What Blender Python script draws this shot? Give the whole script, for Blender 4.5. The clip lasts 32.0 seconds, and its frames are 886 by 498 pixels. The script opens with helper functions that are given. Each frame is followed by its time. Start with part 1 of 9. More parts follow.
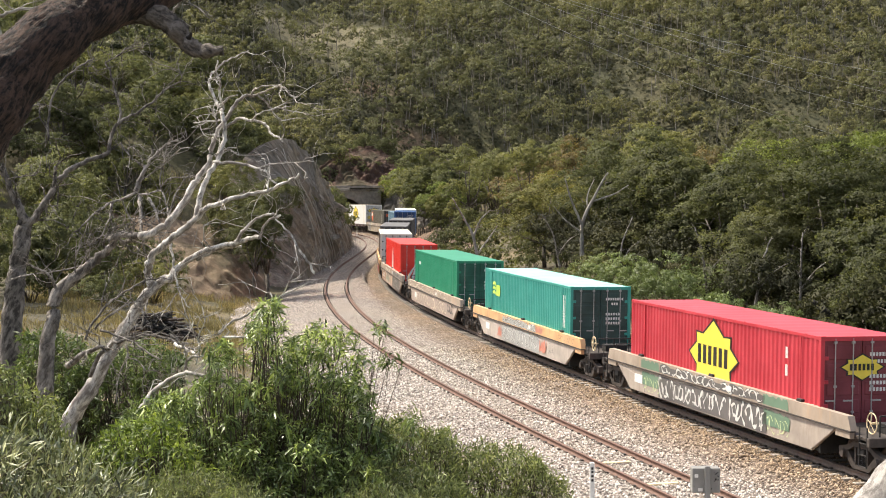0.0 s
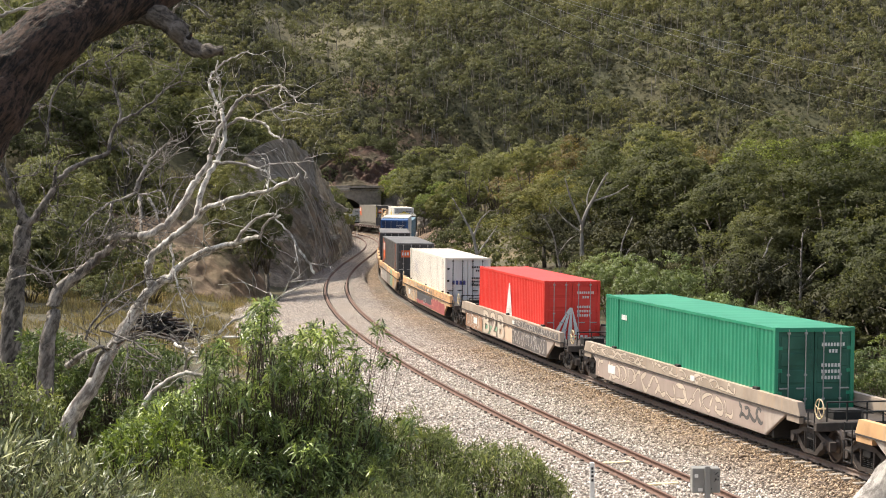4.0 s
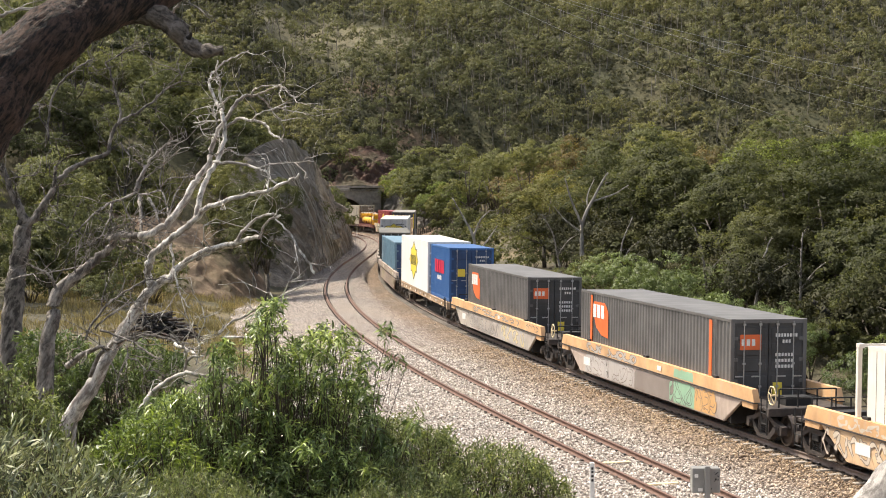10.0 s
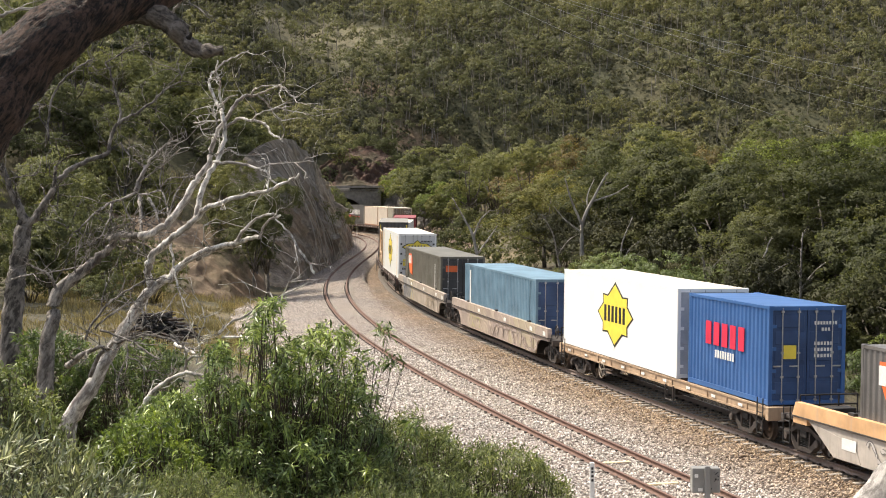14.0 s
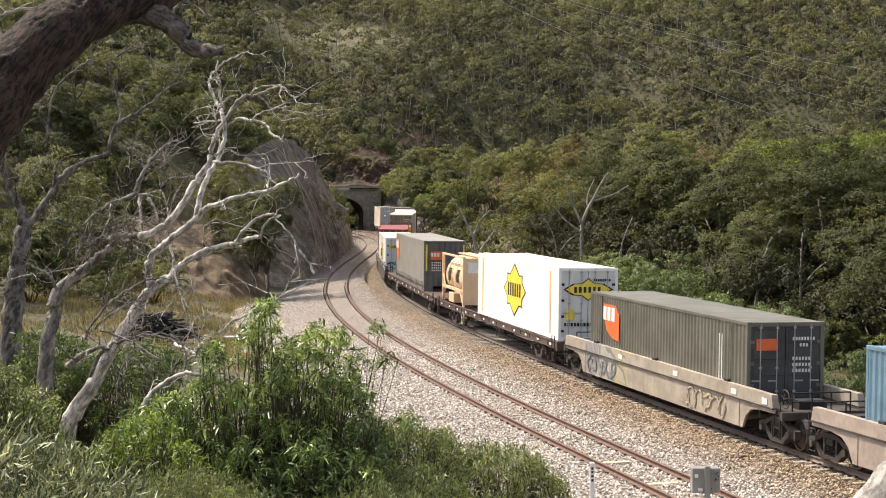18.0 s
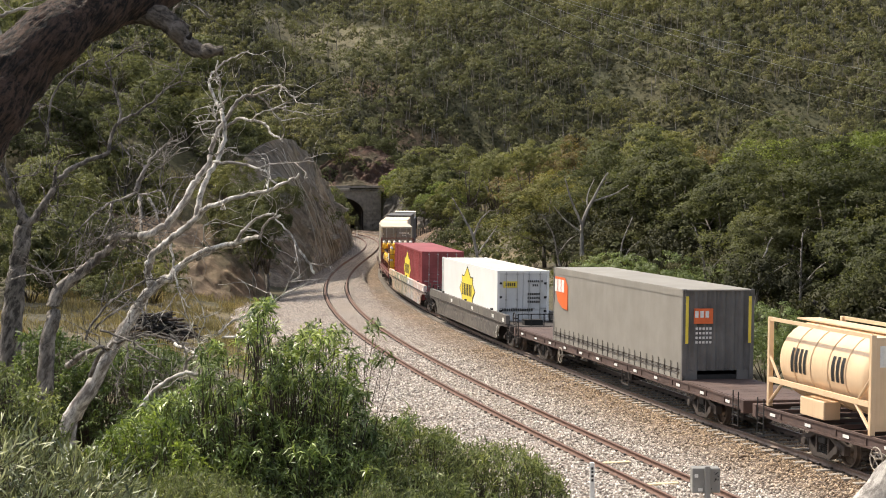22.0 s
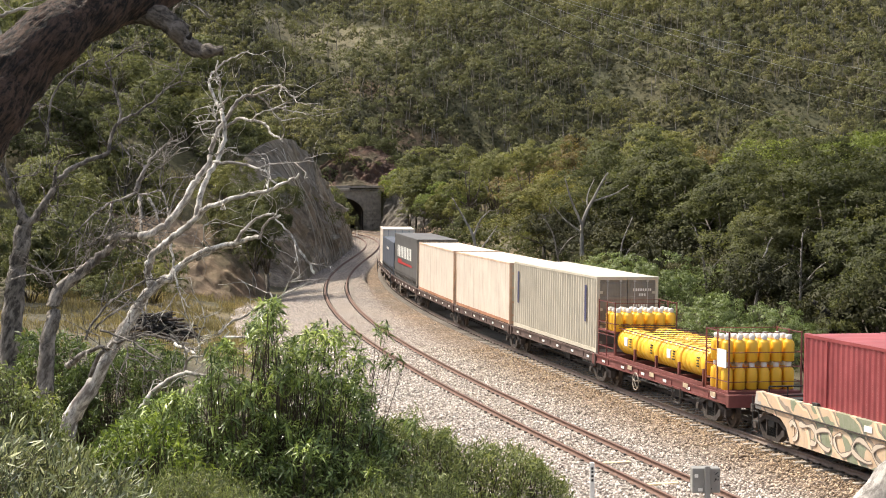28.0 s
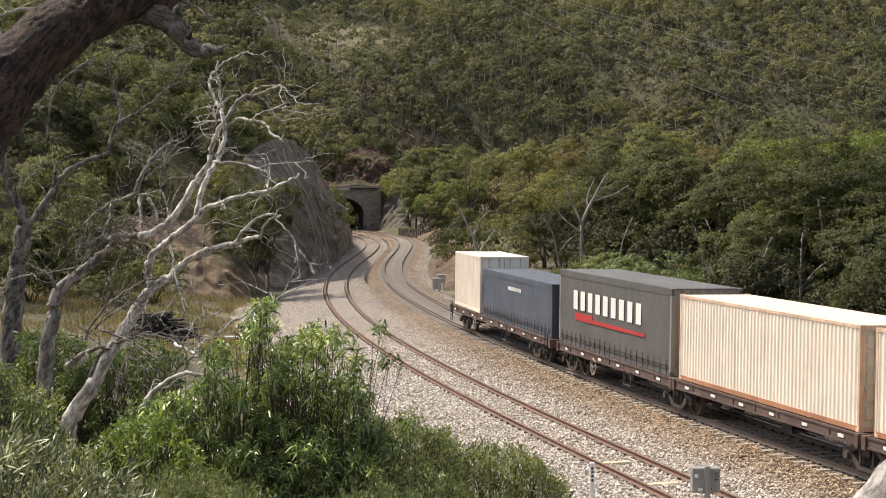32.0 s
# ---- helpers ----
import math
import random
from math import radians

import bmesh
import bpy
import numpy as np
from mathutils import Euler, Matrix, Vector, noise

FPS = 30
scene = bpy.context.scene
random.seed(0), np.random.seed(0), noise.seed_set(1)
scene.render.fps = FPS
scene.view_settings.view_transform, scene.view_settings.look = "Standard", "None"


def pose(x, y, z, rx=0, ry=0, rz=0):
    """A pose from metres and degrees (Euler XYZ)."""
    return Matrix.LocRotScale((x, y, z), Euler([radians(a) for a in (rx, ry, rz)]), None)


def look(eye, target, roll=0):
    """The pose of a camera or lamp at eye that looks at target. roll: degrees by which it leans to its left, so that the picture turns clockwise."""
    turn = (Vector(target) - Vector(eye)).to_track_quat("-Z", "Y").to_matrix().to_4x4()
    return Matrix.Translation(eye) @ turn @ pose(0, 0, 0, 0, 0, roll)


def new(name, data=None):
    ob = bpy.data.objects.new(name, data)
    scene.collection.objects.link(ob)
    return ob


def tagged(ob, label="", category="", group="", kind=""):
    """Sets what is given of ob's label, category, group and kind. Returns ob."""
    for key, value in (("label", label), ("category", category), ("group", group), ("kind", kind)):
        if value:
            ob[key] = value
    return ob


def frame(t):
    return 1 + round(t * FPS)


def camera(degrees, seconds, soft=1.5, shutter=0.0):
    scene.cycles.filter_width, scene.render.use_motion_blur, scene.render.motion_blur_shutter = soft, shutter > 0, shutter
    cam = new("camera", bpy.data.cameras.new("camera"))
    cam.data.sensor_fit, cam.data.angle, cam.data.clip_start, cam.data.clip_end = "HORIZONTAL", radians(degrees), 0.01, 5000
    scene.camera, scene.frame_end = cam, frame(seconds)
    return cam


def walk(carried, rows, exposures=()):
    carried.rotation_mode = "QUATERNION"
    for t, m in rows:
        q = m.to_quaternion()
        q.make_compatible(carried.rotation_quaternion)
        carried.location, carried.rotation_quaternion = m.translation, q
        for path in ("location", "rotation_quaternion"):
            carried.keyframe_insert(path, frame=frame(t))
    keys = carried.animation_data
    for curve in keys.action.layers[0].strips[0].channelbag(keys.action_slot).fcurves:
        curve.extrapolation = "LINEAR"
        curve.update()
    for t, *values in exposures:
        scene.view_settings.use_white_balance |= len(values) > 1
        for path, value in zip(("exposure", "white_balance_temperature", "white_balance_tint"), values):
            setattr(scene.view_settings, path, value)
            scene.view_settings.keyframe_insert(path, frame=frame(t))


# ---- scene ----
cam = camera(29.34, 32.0, soft=1.0)
EYE = pose(0, 0, 7.739, 90 - 2.37, 0, 0) @ pose(0, 0, 0, 0, 0, -0.08)
walk(cam, [(0.0, EYE), (32.0, EYE)], exposures=[(0.0, 0.92), (3.0, 0.82), (6.0, 0.86), (8.5, 0.76), (12.0, 1.0), (14.0, 0.78), (17.0, 0.82), (18.0, 0.80), (20.0, 0.46), (21.0, 0.46), (23.0, 0.85), (25.0, 0.65), (28.0, 0.92), (29.0, 0.72), (31.0, 0.64), (32.0, 0.60)])

# ---- daylight: sun high on the far left, behind the hill's shoulder, broken cloud ----
SUN_ELEVATION, SUN_AZIMUTH = 56, -56          # degrees; azimuth from +y towards +x
world = bpy.data.worlds.new("daylight")
scene.world = world
world.use_nodes = True
wn = world.node_tree.nodes
wl = world.node_tree.links
sky = wn.new("ShaderNodeTexSky")
sky.sky_type, sky.sun_disc = "NISHITA", False
sky.sun_elevation, sky.sun_rotation = radians(SUN_ELEVATION), radians(SUN_AZIMUTH)
sky.air_density, sky.dust_density, sky.ozone_density = 1.0, 3.5, 0.8
veil = wn.new("ShaderNodeHueSaturation")        # thin broken cloud
veil.inputs["Saturation"].default_value = 0.6
wl.new(sky.outputs[0], veil.inputs["Color"])
wl.new(veil.outputs[0], wn["Background"].inputs[0])
wn["Background"].inputs[1].default_value = 0.14
sun_data = bpy.data.lights.new("sun", "SUN")
sun_data.energy, sun_data.angle, sun_data.color = 3.6, radians(1.2), (1.0, 0.92, 0.77)
sun = new("sun", sun_data)
az, el = radians(SUN_AZIMUTH), radians(SUN_ELEVATION)
SUN_WAY = Vector((math.sin(az) * math.cos(el), math.cos(az) * math.cos(el), math.sin(el)))
sun.matrix_world = look(SUN_WAY * 300, (0, 0, 0))
# ---- materials ----
def material(name):
    m = bpy.data.materials.new(name)
    m.use_nodes = True
    return m, m.node_tree.nodes, m.node_tree.links, m.node_tree.nodes["Principled BSDF"]


def node(m, kind, **values):
    n = m.node_tree.nodes.new(kind)
    for key, value in values.items():
        n.inputs[key.replace("_", " ")].default_value = value
    return n


def coords(m, space="Object"):
    return node(m, "ShaderNodeTexCoord").outputs[space]


def world_place(m):
    return node(m, "ShaderNodeNewGeometry").outputs["Position"]


def noise_of(m, where, scale, detail=4.0, rough=0.6):
    n = node(m, "ShaderNodeTexNoise", Scale=scale, Detail=detail, Roughness=rough)
    m.node_tree.links.new(where, n.inputs["Vector"])
    return n.outputs["Fac"]


def ramp(m, fac, stops, constant=False):
    n = node(m, "ShaderNodeValToRGB")
    if constant:
        n.color_ramp.interpolation = "CONSTANT"
    e = n.color_ramp.elements
    while len(e) < len(stops):
        e.new(0.5)
    for el_, (at, colour) in zip(e, stops):
        el_.position, el_.color = at, (*colour, 1)
    m.node_tree.links.new(fac, n.inputs["Fac"])
    return n.outputs["Color"]


def mixed(m, fac, a, b, blend="MIX"):
    n = node(m, "ShaderNodeMix")
    n.data_type, n.blend_type = "RGBA", blend
    for value, socket in ((fac, n.inputs[0]), (a, n.inputs[6]), (b, n.inputs[7])):
        if isinstance(value, (int, float)):
            socket.default_value = value
        elif isinstance(value, tuple):
            socket.default_value = (*value, 1)
        else:
            m.node_tree.links.new(value, socket)
    return n.outputs[2]


def bumped(m, shader, height, strength=0.4, distance=0.02):
    n = node(m, "ShaderNodeBump", Strength=strength, Distance=distance)
    m.node_tree.links.new(height, n.inputs["Height"])
    m.node_tree.links.new(n.outputs[0], shader.inputs["Normal"])


def scaled(m, where, x, y, z):
    n = node(m, "ShaderNodeMapping")
    n.inputs["Scale"].default_value = (x, y, z)
    m.node_tree.links.new(where, n.inputs["Vector"])
    return n.outputs[0]


def paint(name, colour, rough=0.5, wear=(0.16, 0.10, 0.07), amount=0.35, metal=0.0, fade=0.25):
    """Painted steel: faded in patches, streaked downwards, rusty here and there."""
    m, _, links, s = material(name)
    w = coords(m)
    light = tuple(min(1, c * (1 + fade) + 0.02) for c in colour)
    dark = tuple(c * (1 - fade) for c in colour)
    base = ramp(m, noise_of(m, w, 0.9, 5), [(0.3, dark), (0.7, light)])
    streak = noise_of(m, scaled(m, w, 3.0, 3.0, 0.25), 1.6, 6, 0.7)
    base = mixed(m, ramp(m, streak, [(0.5, (0, 0, 0)), (0.85, (amount, amount, amount))]), base, wear)
    spots = noise_of(m, w, 5.0, 8, 0.75)
    base = mixed(m, ramp(m, spots, [(0.63, (0, 0, 0)), (0.72, (amount, amount, amount))]), base, wear)
    links.new(base, s.inputs["Base Color"])
    s.inputs["Roughness"].default_value, s.inputs["Metallic"].default_value = rough, metal
    bumped(m, s, noise_of(m, w, 18, 3), 0.15, 0.01)
    return m


def plain(name, colour, rough=0.6, metal=0.0, spread=0.2, scale=6.0):
    m, _, links, s = material(name)
    w = coords(m)
    links.new(ramp(m, noise_of(m, w, scale, 6), [(0.3, tuple(c * (1 - spread) for c in colour)),
                                                (0.7, tuple(min(1, c * (1 + spread)) for c in colour))]), s.inputs["Base Color"])
    s.inputs["Roughness"].default_value, s.inputs["Metallic"].default_value = rough, metal
    return m


def graffiti(name, ground, colours, seed, start, end, density=0.8, line=(0.03, 0.03, 0.03)):
    """Dirty wagon steel with sprayed, outlined swirls between two places along the side."""
    m, _, links, s = material(name)
    w = coords(m)
    sep = node(m, "ShaderNodeSeparateXYZ")
    links.new(w, sep.inputs[0])
    move = node(m, "ShaderNodeMapping")
    move.inputs["Location"].default_value = (seed * 3.7, seed * 1.3, seed * 2.1)
    move.inputs["Scale"].default_value = (1.0, 0.05, 1.1)
    links.new(w, move.inputs["Vector"])
    v = move.outputs[0]
    dirt = ramp(m, noise_of(m, v, 1.4, 7, 0.7), [(0.3, tuple(c * 0.65 for c in ground)), (0.7, tuple(c * 1.25 for c in ground))])
    # big sprayed areas of flat colour, with soft drips and thin darker lines in them
    warp = node(m, "ShaderNodeTexNoise", Scale=0.9, Detail=2.0)
    links.new(v, warp.inputs["Vector"])
    bent = mixed(m, 0.35, v, warp.outputs["Color"], "LINEAR_LIGHT")
    zone = node(m, "ShaderNodeTexNoise", Scale=0.62, Detail=1.5, Roughness=0.4)
    links.new(bent, zone.inputs["Vector"])
    run = node(m, "ShaderNodeMapRange")
    for k, val in enumerate((start, end, -0.35, 0.65)):
        run.inputs[k + 1].default_value = val
    links.new(sep.outputs["X"], run.inputs[0])
    both = node(m, "ShaderNodeMath")
    both.operation = "MULTIPLY_ADD"
    both.inputs[1].default_value = 0.7
    links.new(zone.outputs["Fac"], both.inputs[0])
    links.new(run.outputs[0], both.inputs[2])
    fill = ramp(m, both.outputs[0], [(i / len(colours), c) for i, c in enumerate(colours)], True)
    for at, shade in ((0.0, line), (7.3, tuple(min(1, c * 1.5 + 0.05) for c in colours[0]))):
        wave = node(m, "ShaderNodeTexWave", Scale=0.55, Distortion=9.0, Detail=1.0, Detail_Scale=0.8, Phase_Offset=at)
        wave.bands_direction = "DIAGONAL"
        links.new(bent, wave.inputs["Vector"])
        inner = ramp(m, wave.outputs["Fac"], [(0.0, (0, 0, 0)), (0.93, (0, 0, 0)), (0.96, (0.7, 0.7, 0.7)), (1.0, (0.7, 0.7, 0.7))])
        fill = mixed(m, inner, fill, shade)
    # how far the spraying reaches along the side and down it
    edge = noise_of(m, v, 0.7, 3)
    wob = node(m, "ShaderNodeMath")
    wob.operation = "MULTIPLY_ADD"
    wob.inputs[1].default_value, wob.inputs[2].default_value = 4.0, -2.0
    links.new(edge, wob.inputs[0])
    along = node(m, "ShaderNodeMath")
    along.operation = "ADD"
    links.new(sep.outputs["X"], along.inputs[0])
    links.new(wob.outputs[0], along.inputs[1])
    mid, half = (start + end) / 2, abs(end - start) / 2
    far = node(m, "ShaderNodeMath")
    far.operation = "SUBTRACT"
    links.new(along.outputs[0], far.inputs[0])
    far.inputs[1].default_value = mid
    size = node(m, "ShaderNodeMath")
    size.operation = "ABSOLUTE"
    links.new(far.outputs[0], size.inputs[0])
    inside = node(m, "ShaderNodeMath")
    inside.operation = "LESS_THAN"
    links.new(size.outputs[0], inside.inputs[0])
    inside.inputs[1].default_value = half
    grime = ramp(m, noise_of(m, v, 6, 6, 0.8), [(0.35, (density, density, density)), (0.75, (density * 0.45,) * 3)])
    cover = mixed(m, 1.0, grime, inside.outputs[0], "MULTIPLY")
    col = mixed(m, cover, dirt, fill)
    rust = noise_of(m, scaled(m, w, 2.5, 1, 0.4), 2.0, 7, 0.75)
    col = mixed(m, ramp(m, rust, [(0.55, (0, 0, 0)), (0.8, (0.5, 0.5, 0.5))]), col, (0.14, 0.085, 0.055))
    links.new(col, s.inputs["Base Color"])
    s.inputs["Roughness"].default_value = 0.62
    bumped(m, s, noise_of(m, w, 9, 4), 0.2, 0.015)
    return m


def leafy(name, dark, light, patch=0.06, rough=0.55, through_=0.25, fine=5.0, calm=0.0):
    """Leaves: tone by leaf and by patches of the crown, a little light through them."""
    m, nodes, links, s = material(name)
    geo = node(m, "ShaderNodeNewGeometry")
    mid = tuple((p + q) / 2 for p, q in zip(dark, light))
    soft = lambda c, to=(1, 1, 1): tuple(p + (q - p) * calm for p, q in zip(c, to))
    own = ramp(m, geo.outputs["Random Per Island"], [(0.0, soft(dark, mid)), (0.75, soft(light, mid)), (1.0, soft(tuple(min(1, c * 1.25) for c in light), mid))])
    tone = ramp(m, noise_of(m, geo.outputs["Position"], patch, 3), [(0.36, (0.78, 0.80, 0.80)), (0.64, (1.18, 1.15, 1.02))])
    info = node(m, "ShaderNodeObjectInfo")
    tree = ramp(m, info.outputs["Random"], [(0.0, (0.66, 0.68, 0.60)), (0.5, (1, 1, 1)), (1.0, (1.34, 1.25, 0.96))])
    grain = noise_of(m, geo.outputs["Position"], fine, 4, 0.75)
    own = mixed(m, 1.0, own, ramp(m, grain, [(0.36, soft((0.72, 0.73, 0.72))), (0.62, soft((1.15, 1.15, 1.1)))]), "MULTIPLY")
    col = mixed(m, 1.0, mixed(m, 1.0, own, tone, "MULTIPLY"), tree, "MULTIPLY")
    links.new(col, s.inputs["Base Color"])
    s.inputs["Roughness"].default_value = rough
    s.inputs["Specular IOR Level"].default_value = 0.18 if rough > 0.5 else 0.35
    t = node(m, "ShaderNodeBsdfTranslucent")
    links.new(mixed(m, 1.0, col, (1.05, 1.08, 0.72), "MULTIPLY"), t.inputs["Color"])
    mix = node(m, "ShaderNodeMixShader")
    mix.inputs[0].default_value = through_
    links.new(s.outputs[0], mix.inputs[1])
    links.new(t.outputs[0], mix.inputs[2])
    links.new(mix.outputs[0], nodes["Material Output"].inputs["Surface"])
    return m


def bark(name, dark, light, scale=8.0, strength=0.6, along=0.25, distance=0.03, way=(0, 0, 1), blotch=0.75):
    """Bark or bare wood, furrowed along one way, blotched."""
    m, _, links, s = material(name)
    w = world_place(m)
    ax = Vector(way).normalized()
    e1 = ax.cross(Vector((0, 1, 0))).normalized()
    comb = node(m, "ShaderNodeCombineXYZ")
    for k, d in enumerate((e1, ax.cross(e1), ax * along)):
        dot = node(m, "ShaderNodeVectorMath")
        dot.operation = "DOT_PRODUCT"
        links.new(w, dot.inputs[0])
        dot.inputs[1].default_value = d
        links.new(dot.outputs["Value"], comb.inputs[k])
    f = noise_of(m, comb.outputs[0], scale, 9, 0.72)
    col = ramp(m, f, [(0.42, dark), (0.57, light)])
    col = mixed(m, ramp(m, noise_of(m, w, scale * 0.22, 5), [(0.45, (0, 0, 0)), (0.65, (blotch,) * 3)]), col, tuple(c * 0.8 for c in dark))
    links.new(col, s.inputs["Base Color"])
    s.inputs["Roughness"].default_value = 0.85
    bumped(m, s, f, strength, distance)
    return m


def loose_stone(name):
    """Single ballast stones, each of its own tone, browner beside the used track."""
    m, _, links, s = material(name)
    geo = node(m, "ShaderNodeNewGeometry")
    stone = ramp(m, geo.outputs["Random Per Island"], [(0.0, (0.14, 0.115, 0.10)), (0.25, (0.36, 0.30, 0.255)), (0.6, (0.62, 0.545, 0.475)), (1.0, (0.90, 0.84, 0.77))])
    stone = mixed(m, 1.0, stone, ramp(m, noise_of(m, geo.outputs["Position"], 25.0, 3), [(0.35, (0.8, 0.8, 0.8)), (0.65, (1.1, 1.1, 1.08))]), "MULTIPLY")
    rusty = node(m, "ShaderNodeAttribute")
    rusty.attribute_name = "rusty"
    stone = mixed(m, rusty.outputs["Fac"], stone, mixed(m, 1.0, stone, (0.66, 0.53, 0.385), "MULTIPLY"))
    links.new(stone, s.inputs["Base Color"])
    s.inputs["Roughness"].default_value = 0.9
    return m


def gravel(name):
    """Crushed-stone ballast: single stones by cells, pinkish cream, greyer and rustier in bands along the rails."""
    m, _, links, s = material(name)
    w = world_place(m)
    cell = node(m, "ShaderNodeTexVoronoi", Scale=15.0, Randomness=1.0)
    links.new(w, cell.inputs["Vector"])
    sep = node(m, "ShaderNodeSeparateColor")
    links.new(cell.outputs["Color"], sep.inputs[0])
    stone = ramp(m, sep.outputs[0], [(0.0, (0.10, 0.082, 0.07)), (0.2, (0.30, 0.24, 0.20)), (0.55, (0.61, 0.535, 0.465)), (1.0, (0.92, 0.86, 0.79))])
    # crevice shade between the stones is multiplied into the colour
    gap = ramp(m, cell.outputs["Distance"], [(0.30, (1, 1, 1)), (0.62, (0.30, 0.27, 0.25))])
    stone = mixed(m, 1.0, stone, gap, "MULTIPLY")
    patch = noise_of(m, w, 0.16, 5)
    stone = mixed(m, 1.0, stone, ramp(m, patch, [(0.33, (0.80, 0.80, 0.82)), (0.68, (1.08, 1.04, 1.0))]), "MULTIPLY")
    # brown dust where the brake blocks shed it, beside the used track
    uv = node(m, "ShaderNodeAttribute")
    uv.attribute_name = "rusty"
    dust = mixed(m, 1.0, uv.outputs["Color"], ramp(m, noise_of(m, w, 0.5, 5), [(0.3, (0.6,) * 3), (0.6, (1, 1, 1))]), "MULTIPLY")
    stone = mixed(m, dust, stone, mixed(m, 1.0, stone, (0.66, 0.53, 0.385), "MULTIPLY"))
    links.new(stone, s.inputs["Base Color"])
    s.inputs["Roughness"].default_value = 0.9
    bumped(m, s, cell.outputs["Distance"], 1.0, -0.09)
    return m


def earth(name):
    """Hill soil: dry straw grass, brown leaf litter, bare reddish patches and green tufts."""
    m, _, links, s = material(name)
    w = world_place(m)
    a = noise_of(m, w, 0.05, 6)
    b = noise_of(m, w, 0.9, 7, 0.7)
    straw = ramp(m, b, [(0.3, (0.10, 0.075, 0.04)), (0.55, (0.22, 0.165, 0.085)), (0.8, (0.36, 0.28, 0.15))])
    litter = ramp(m, b, [(0.3, (0.035, 0.032, 0.018)), (0.7, (0.11, 0.09, 0.05))])
    green = ramp(m, b, [(0.3, (0.035, 0.036, 0.014)), (0.7, (0.115, 0.10, 0.045))])
    col = mixed(m, ramp(m, a, [(0.50, (0, 0, 0)), (0.64, (1, 1, 1))]), litter, straw)
    col = mixed(m, ramp(m, noise_of(m, w, 0.11, 5), [(0.5, (0, 0, 0)), (0.62, (0.8, 0.8, 0.8))]), col, green)
    far = node(m, "ShaderNodeSeparateXYZ")
    links.new(w, far.inputs[0])
    rise = node(m, "ShaderNodeMapRange")
    for k, val in enumerate((4.0, 14.0, 0.0, 0.75)):
        rise.inputs[k + 1].default_value = val
    links.new(far.outputs["Z"], rise.inputs[0])
    scrubby = ramp(m, b, [(0.3, (0.026, 0.030, 0.012)), (0.55, (0.062, 0.064, 0.028)), (0.8, (0.13, 0.11, 0.058))])
    col = mixed(m, rise.outputs[0], col, scrubby)
    # a straw-coloured glade high on the hill
    away = node(m, "ShaderNodeVectorMath")
    away.operation = "DISTANCE"
    links.new(w, away.inputs[0])
    away.inputs[1].default_value = (-26, 366, 42)
    glade = node(m, "ShaderNodeMapRange")
    for k, val in enumerate((24.0, 10.0, 0.0, 0.4)):
        glade.inputs[k + 1].default_value = val
    links.new(away.outputs["Value"], glade.inputs[0])
    col = mixed(m, glade.outputs[0], col, ramp(m, b, [(0.3, (0.17, 0.14, 0.075)), (0.7, (0.38, 0.32, 0.19))]))
    bare = ramp(m, noise_of(m, w, 0.03, 4), [(0.66, (0, 0, 0)), (0.74, (0.7, 0.7, 0.7))])
    col = mixed(m, bare, col, ramp(m, b, [(0.3, (0.13, 0.08, 0.05)), (0.7, (0.26, 0.18, 0.12))]))
    links.new(col, s.inputs["Base Color"])
    s.inputs["Roughness"].default_value = 0.95
    bumped(m, s, noise_of(m, w, 3.0, 8, 0.7), 0.8, 0.15)
    return m


def rock(name, dark, mid, light, way=(0.3, 0.2, -1.0), squeeze=0.2, mossy=0.55, grain=1.1):
    """Broken rock, streaked along one direction, mossy and stained in patches."""
    m, _, links, s = material(name)
    w = world_place(m)
    ax = Vector(way).normalized()
    e1 = ax.cross(Vector((0, 0, 1)) if abs(ax.z) < 0.95 else Vector((1, 0, 0))).normalized()
    e2 = ax.cross(e1)
    comb = node(m, "ShaderNodeCombineXYZ")
    for k, d in enumerate((e1, e2, ax * squeeze)):
        dot = node(m, "ShaderNodeVectorMath")
        dot.operation = "DOT_PRODUCT"
        links.new(w, dot.inputs[0])
        dot.inputs[1].default_value = d
        links.new(dot.outputs["Value"], comb.inputs[k])
    f = noise_of(m, comb.outputs[0], grain, 9, 0.72)
    col = ramp(m, f, [(0.30, dark), (0.5, mid), (0.72, light)])
    col = mixed(m, 1.0, col, ramp(m, noise_of(m, w, 0.13, 5), [(0.35, (0.62, 0.62, 0.63)), (0.65, (1.2, 1.12, 1.02))]), "MULTIPLY")
    moss = noise_of(m, w, 0.22, 6)
    col = mixed(m, ramp(m, moss, [(mossy, (0, 0, 0)), (mossy + 0.15, (0.6, 0.6, 0.6))]), col, (0.07, 0.068, 0.032))
    links.new(col, s.inputs["Base Color"])
    s.inputs["Roughness"].default_value = 0.9
    bumped(m, s, f, 1.0, 0.30)
    return m


M = {}
M["gravel"] = gravel("ballast_stone")
M["stones"] = loose_stone("loose_ballast_stone")
M["earth"] = earth("hill_soil")
M["rock"] = rock("grey_cut_rock", (0.06, 0.050, 0.040), (0.25, 0.215, 0.172), (0.52, 0.455, 0.37), (4.5, 15, -9.5), 0.08, 0.55, 2.4)
M["side_rock"] = rock("splintered_rock", (0.045, 0.04, 0.034), (0.13, 0.115, 0.10), (0.30, 0.27, 0.24), (-0.5, -0.2, -1), 0.12)
M["red_rock"] = rock("red_brown_rock", (0.020, 0.012, 0.009), (0.088, 0.048, 0.032), (0.165, 0.098, 0.070), (0.7, 0.3, -0.7), 0.5, 0.5)
M["stone"] = plain("portal_masonry", (0.27, 0.235, 0.20), 0.9, 0, 0.35, 1.6)
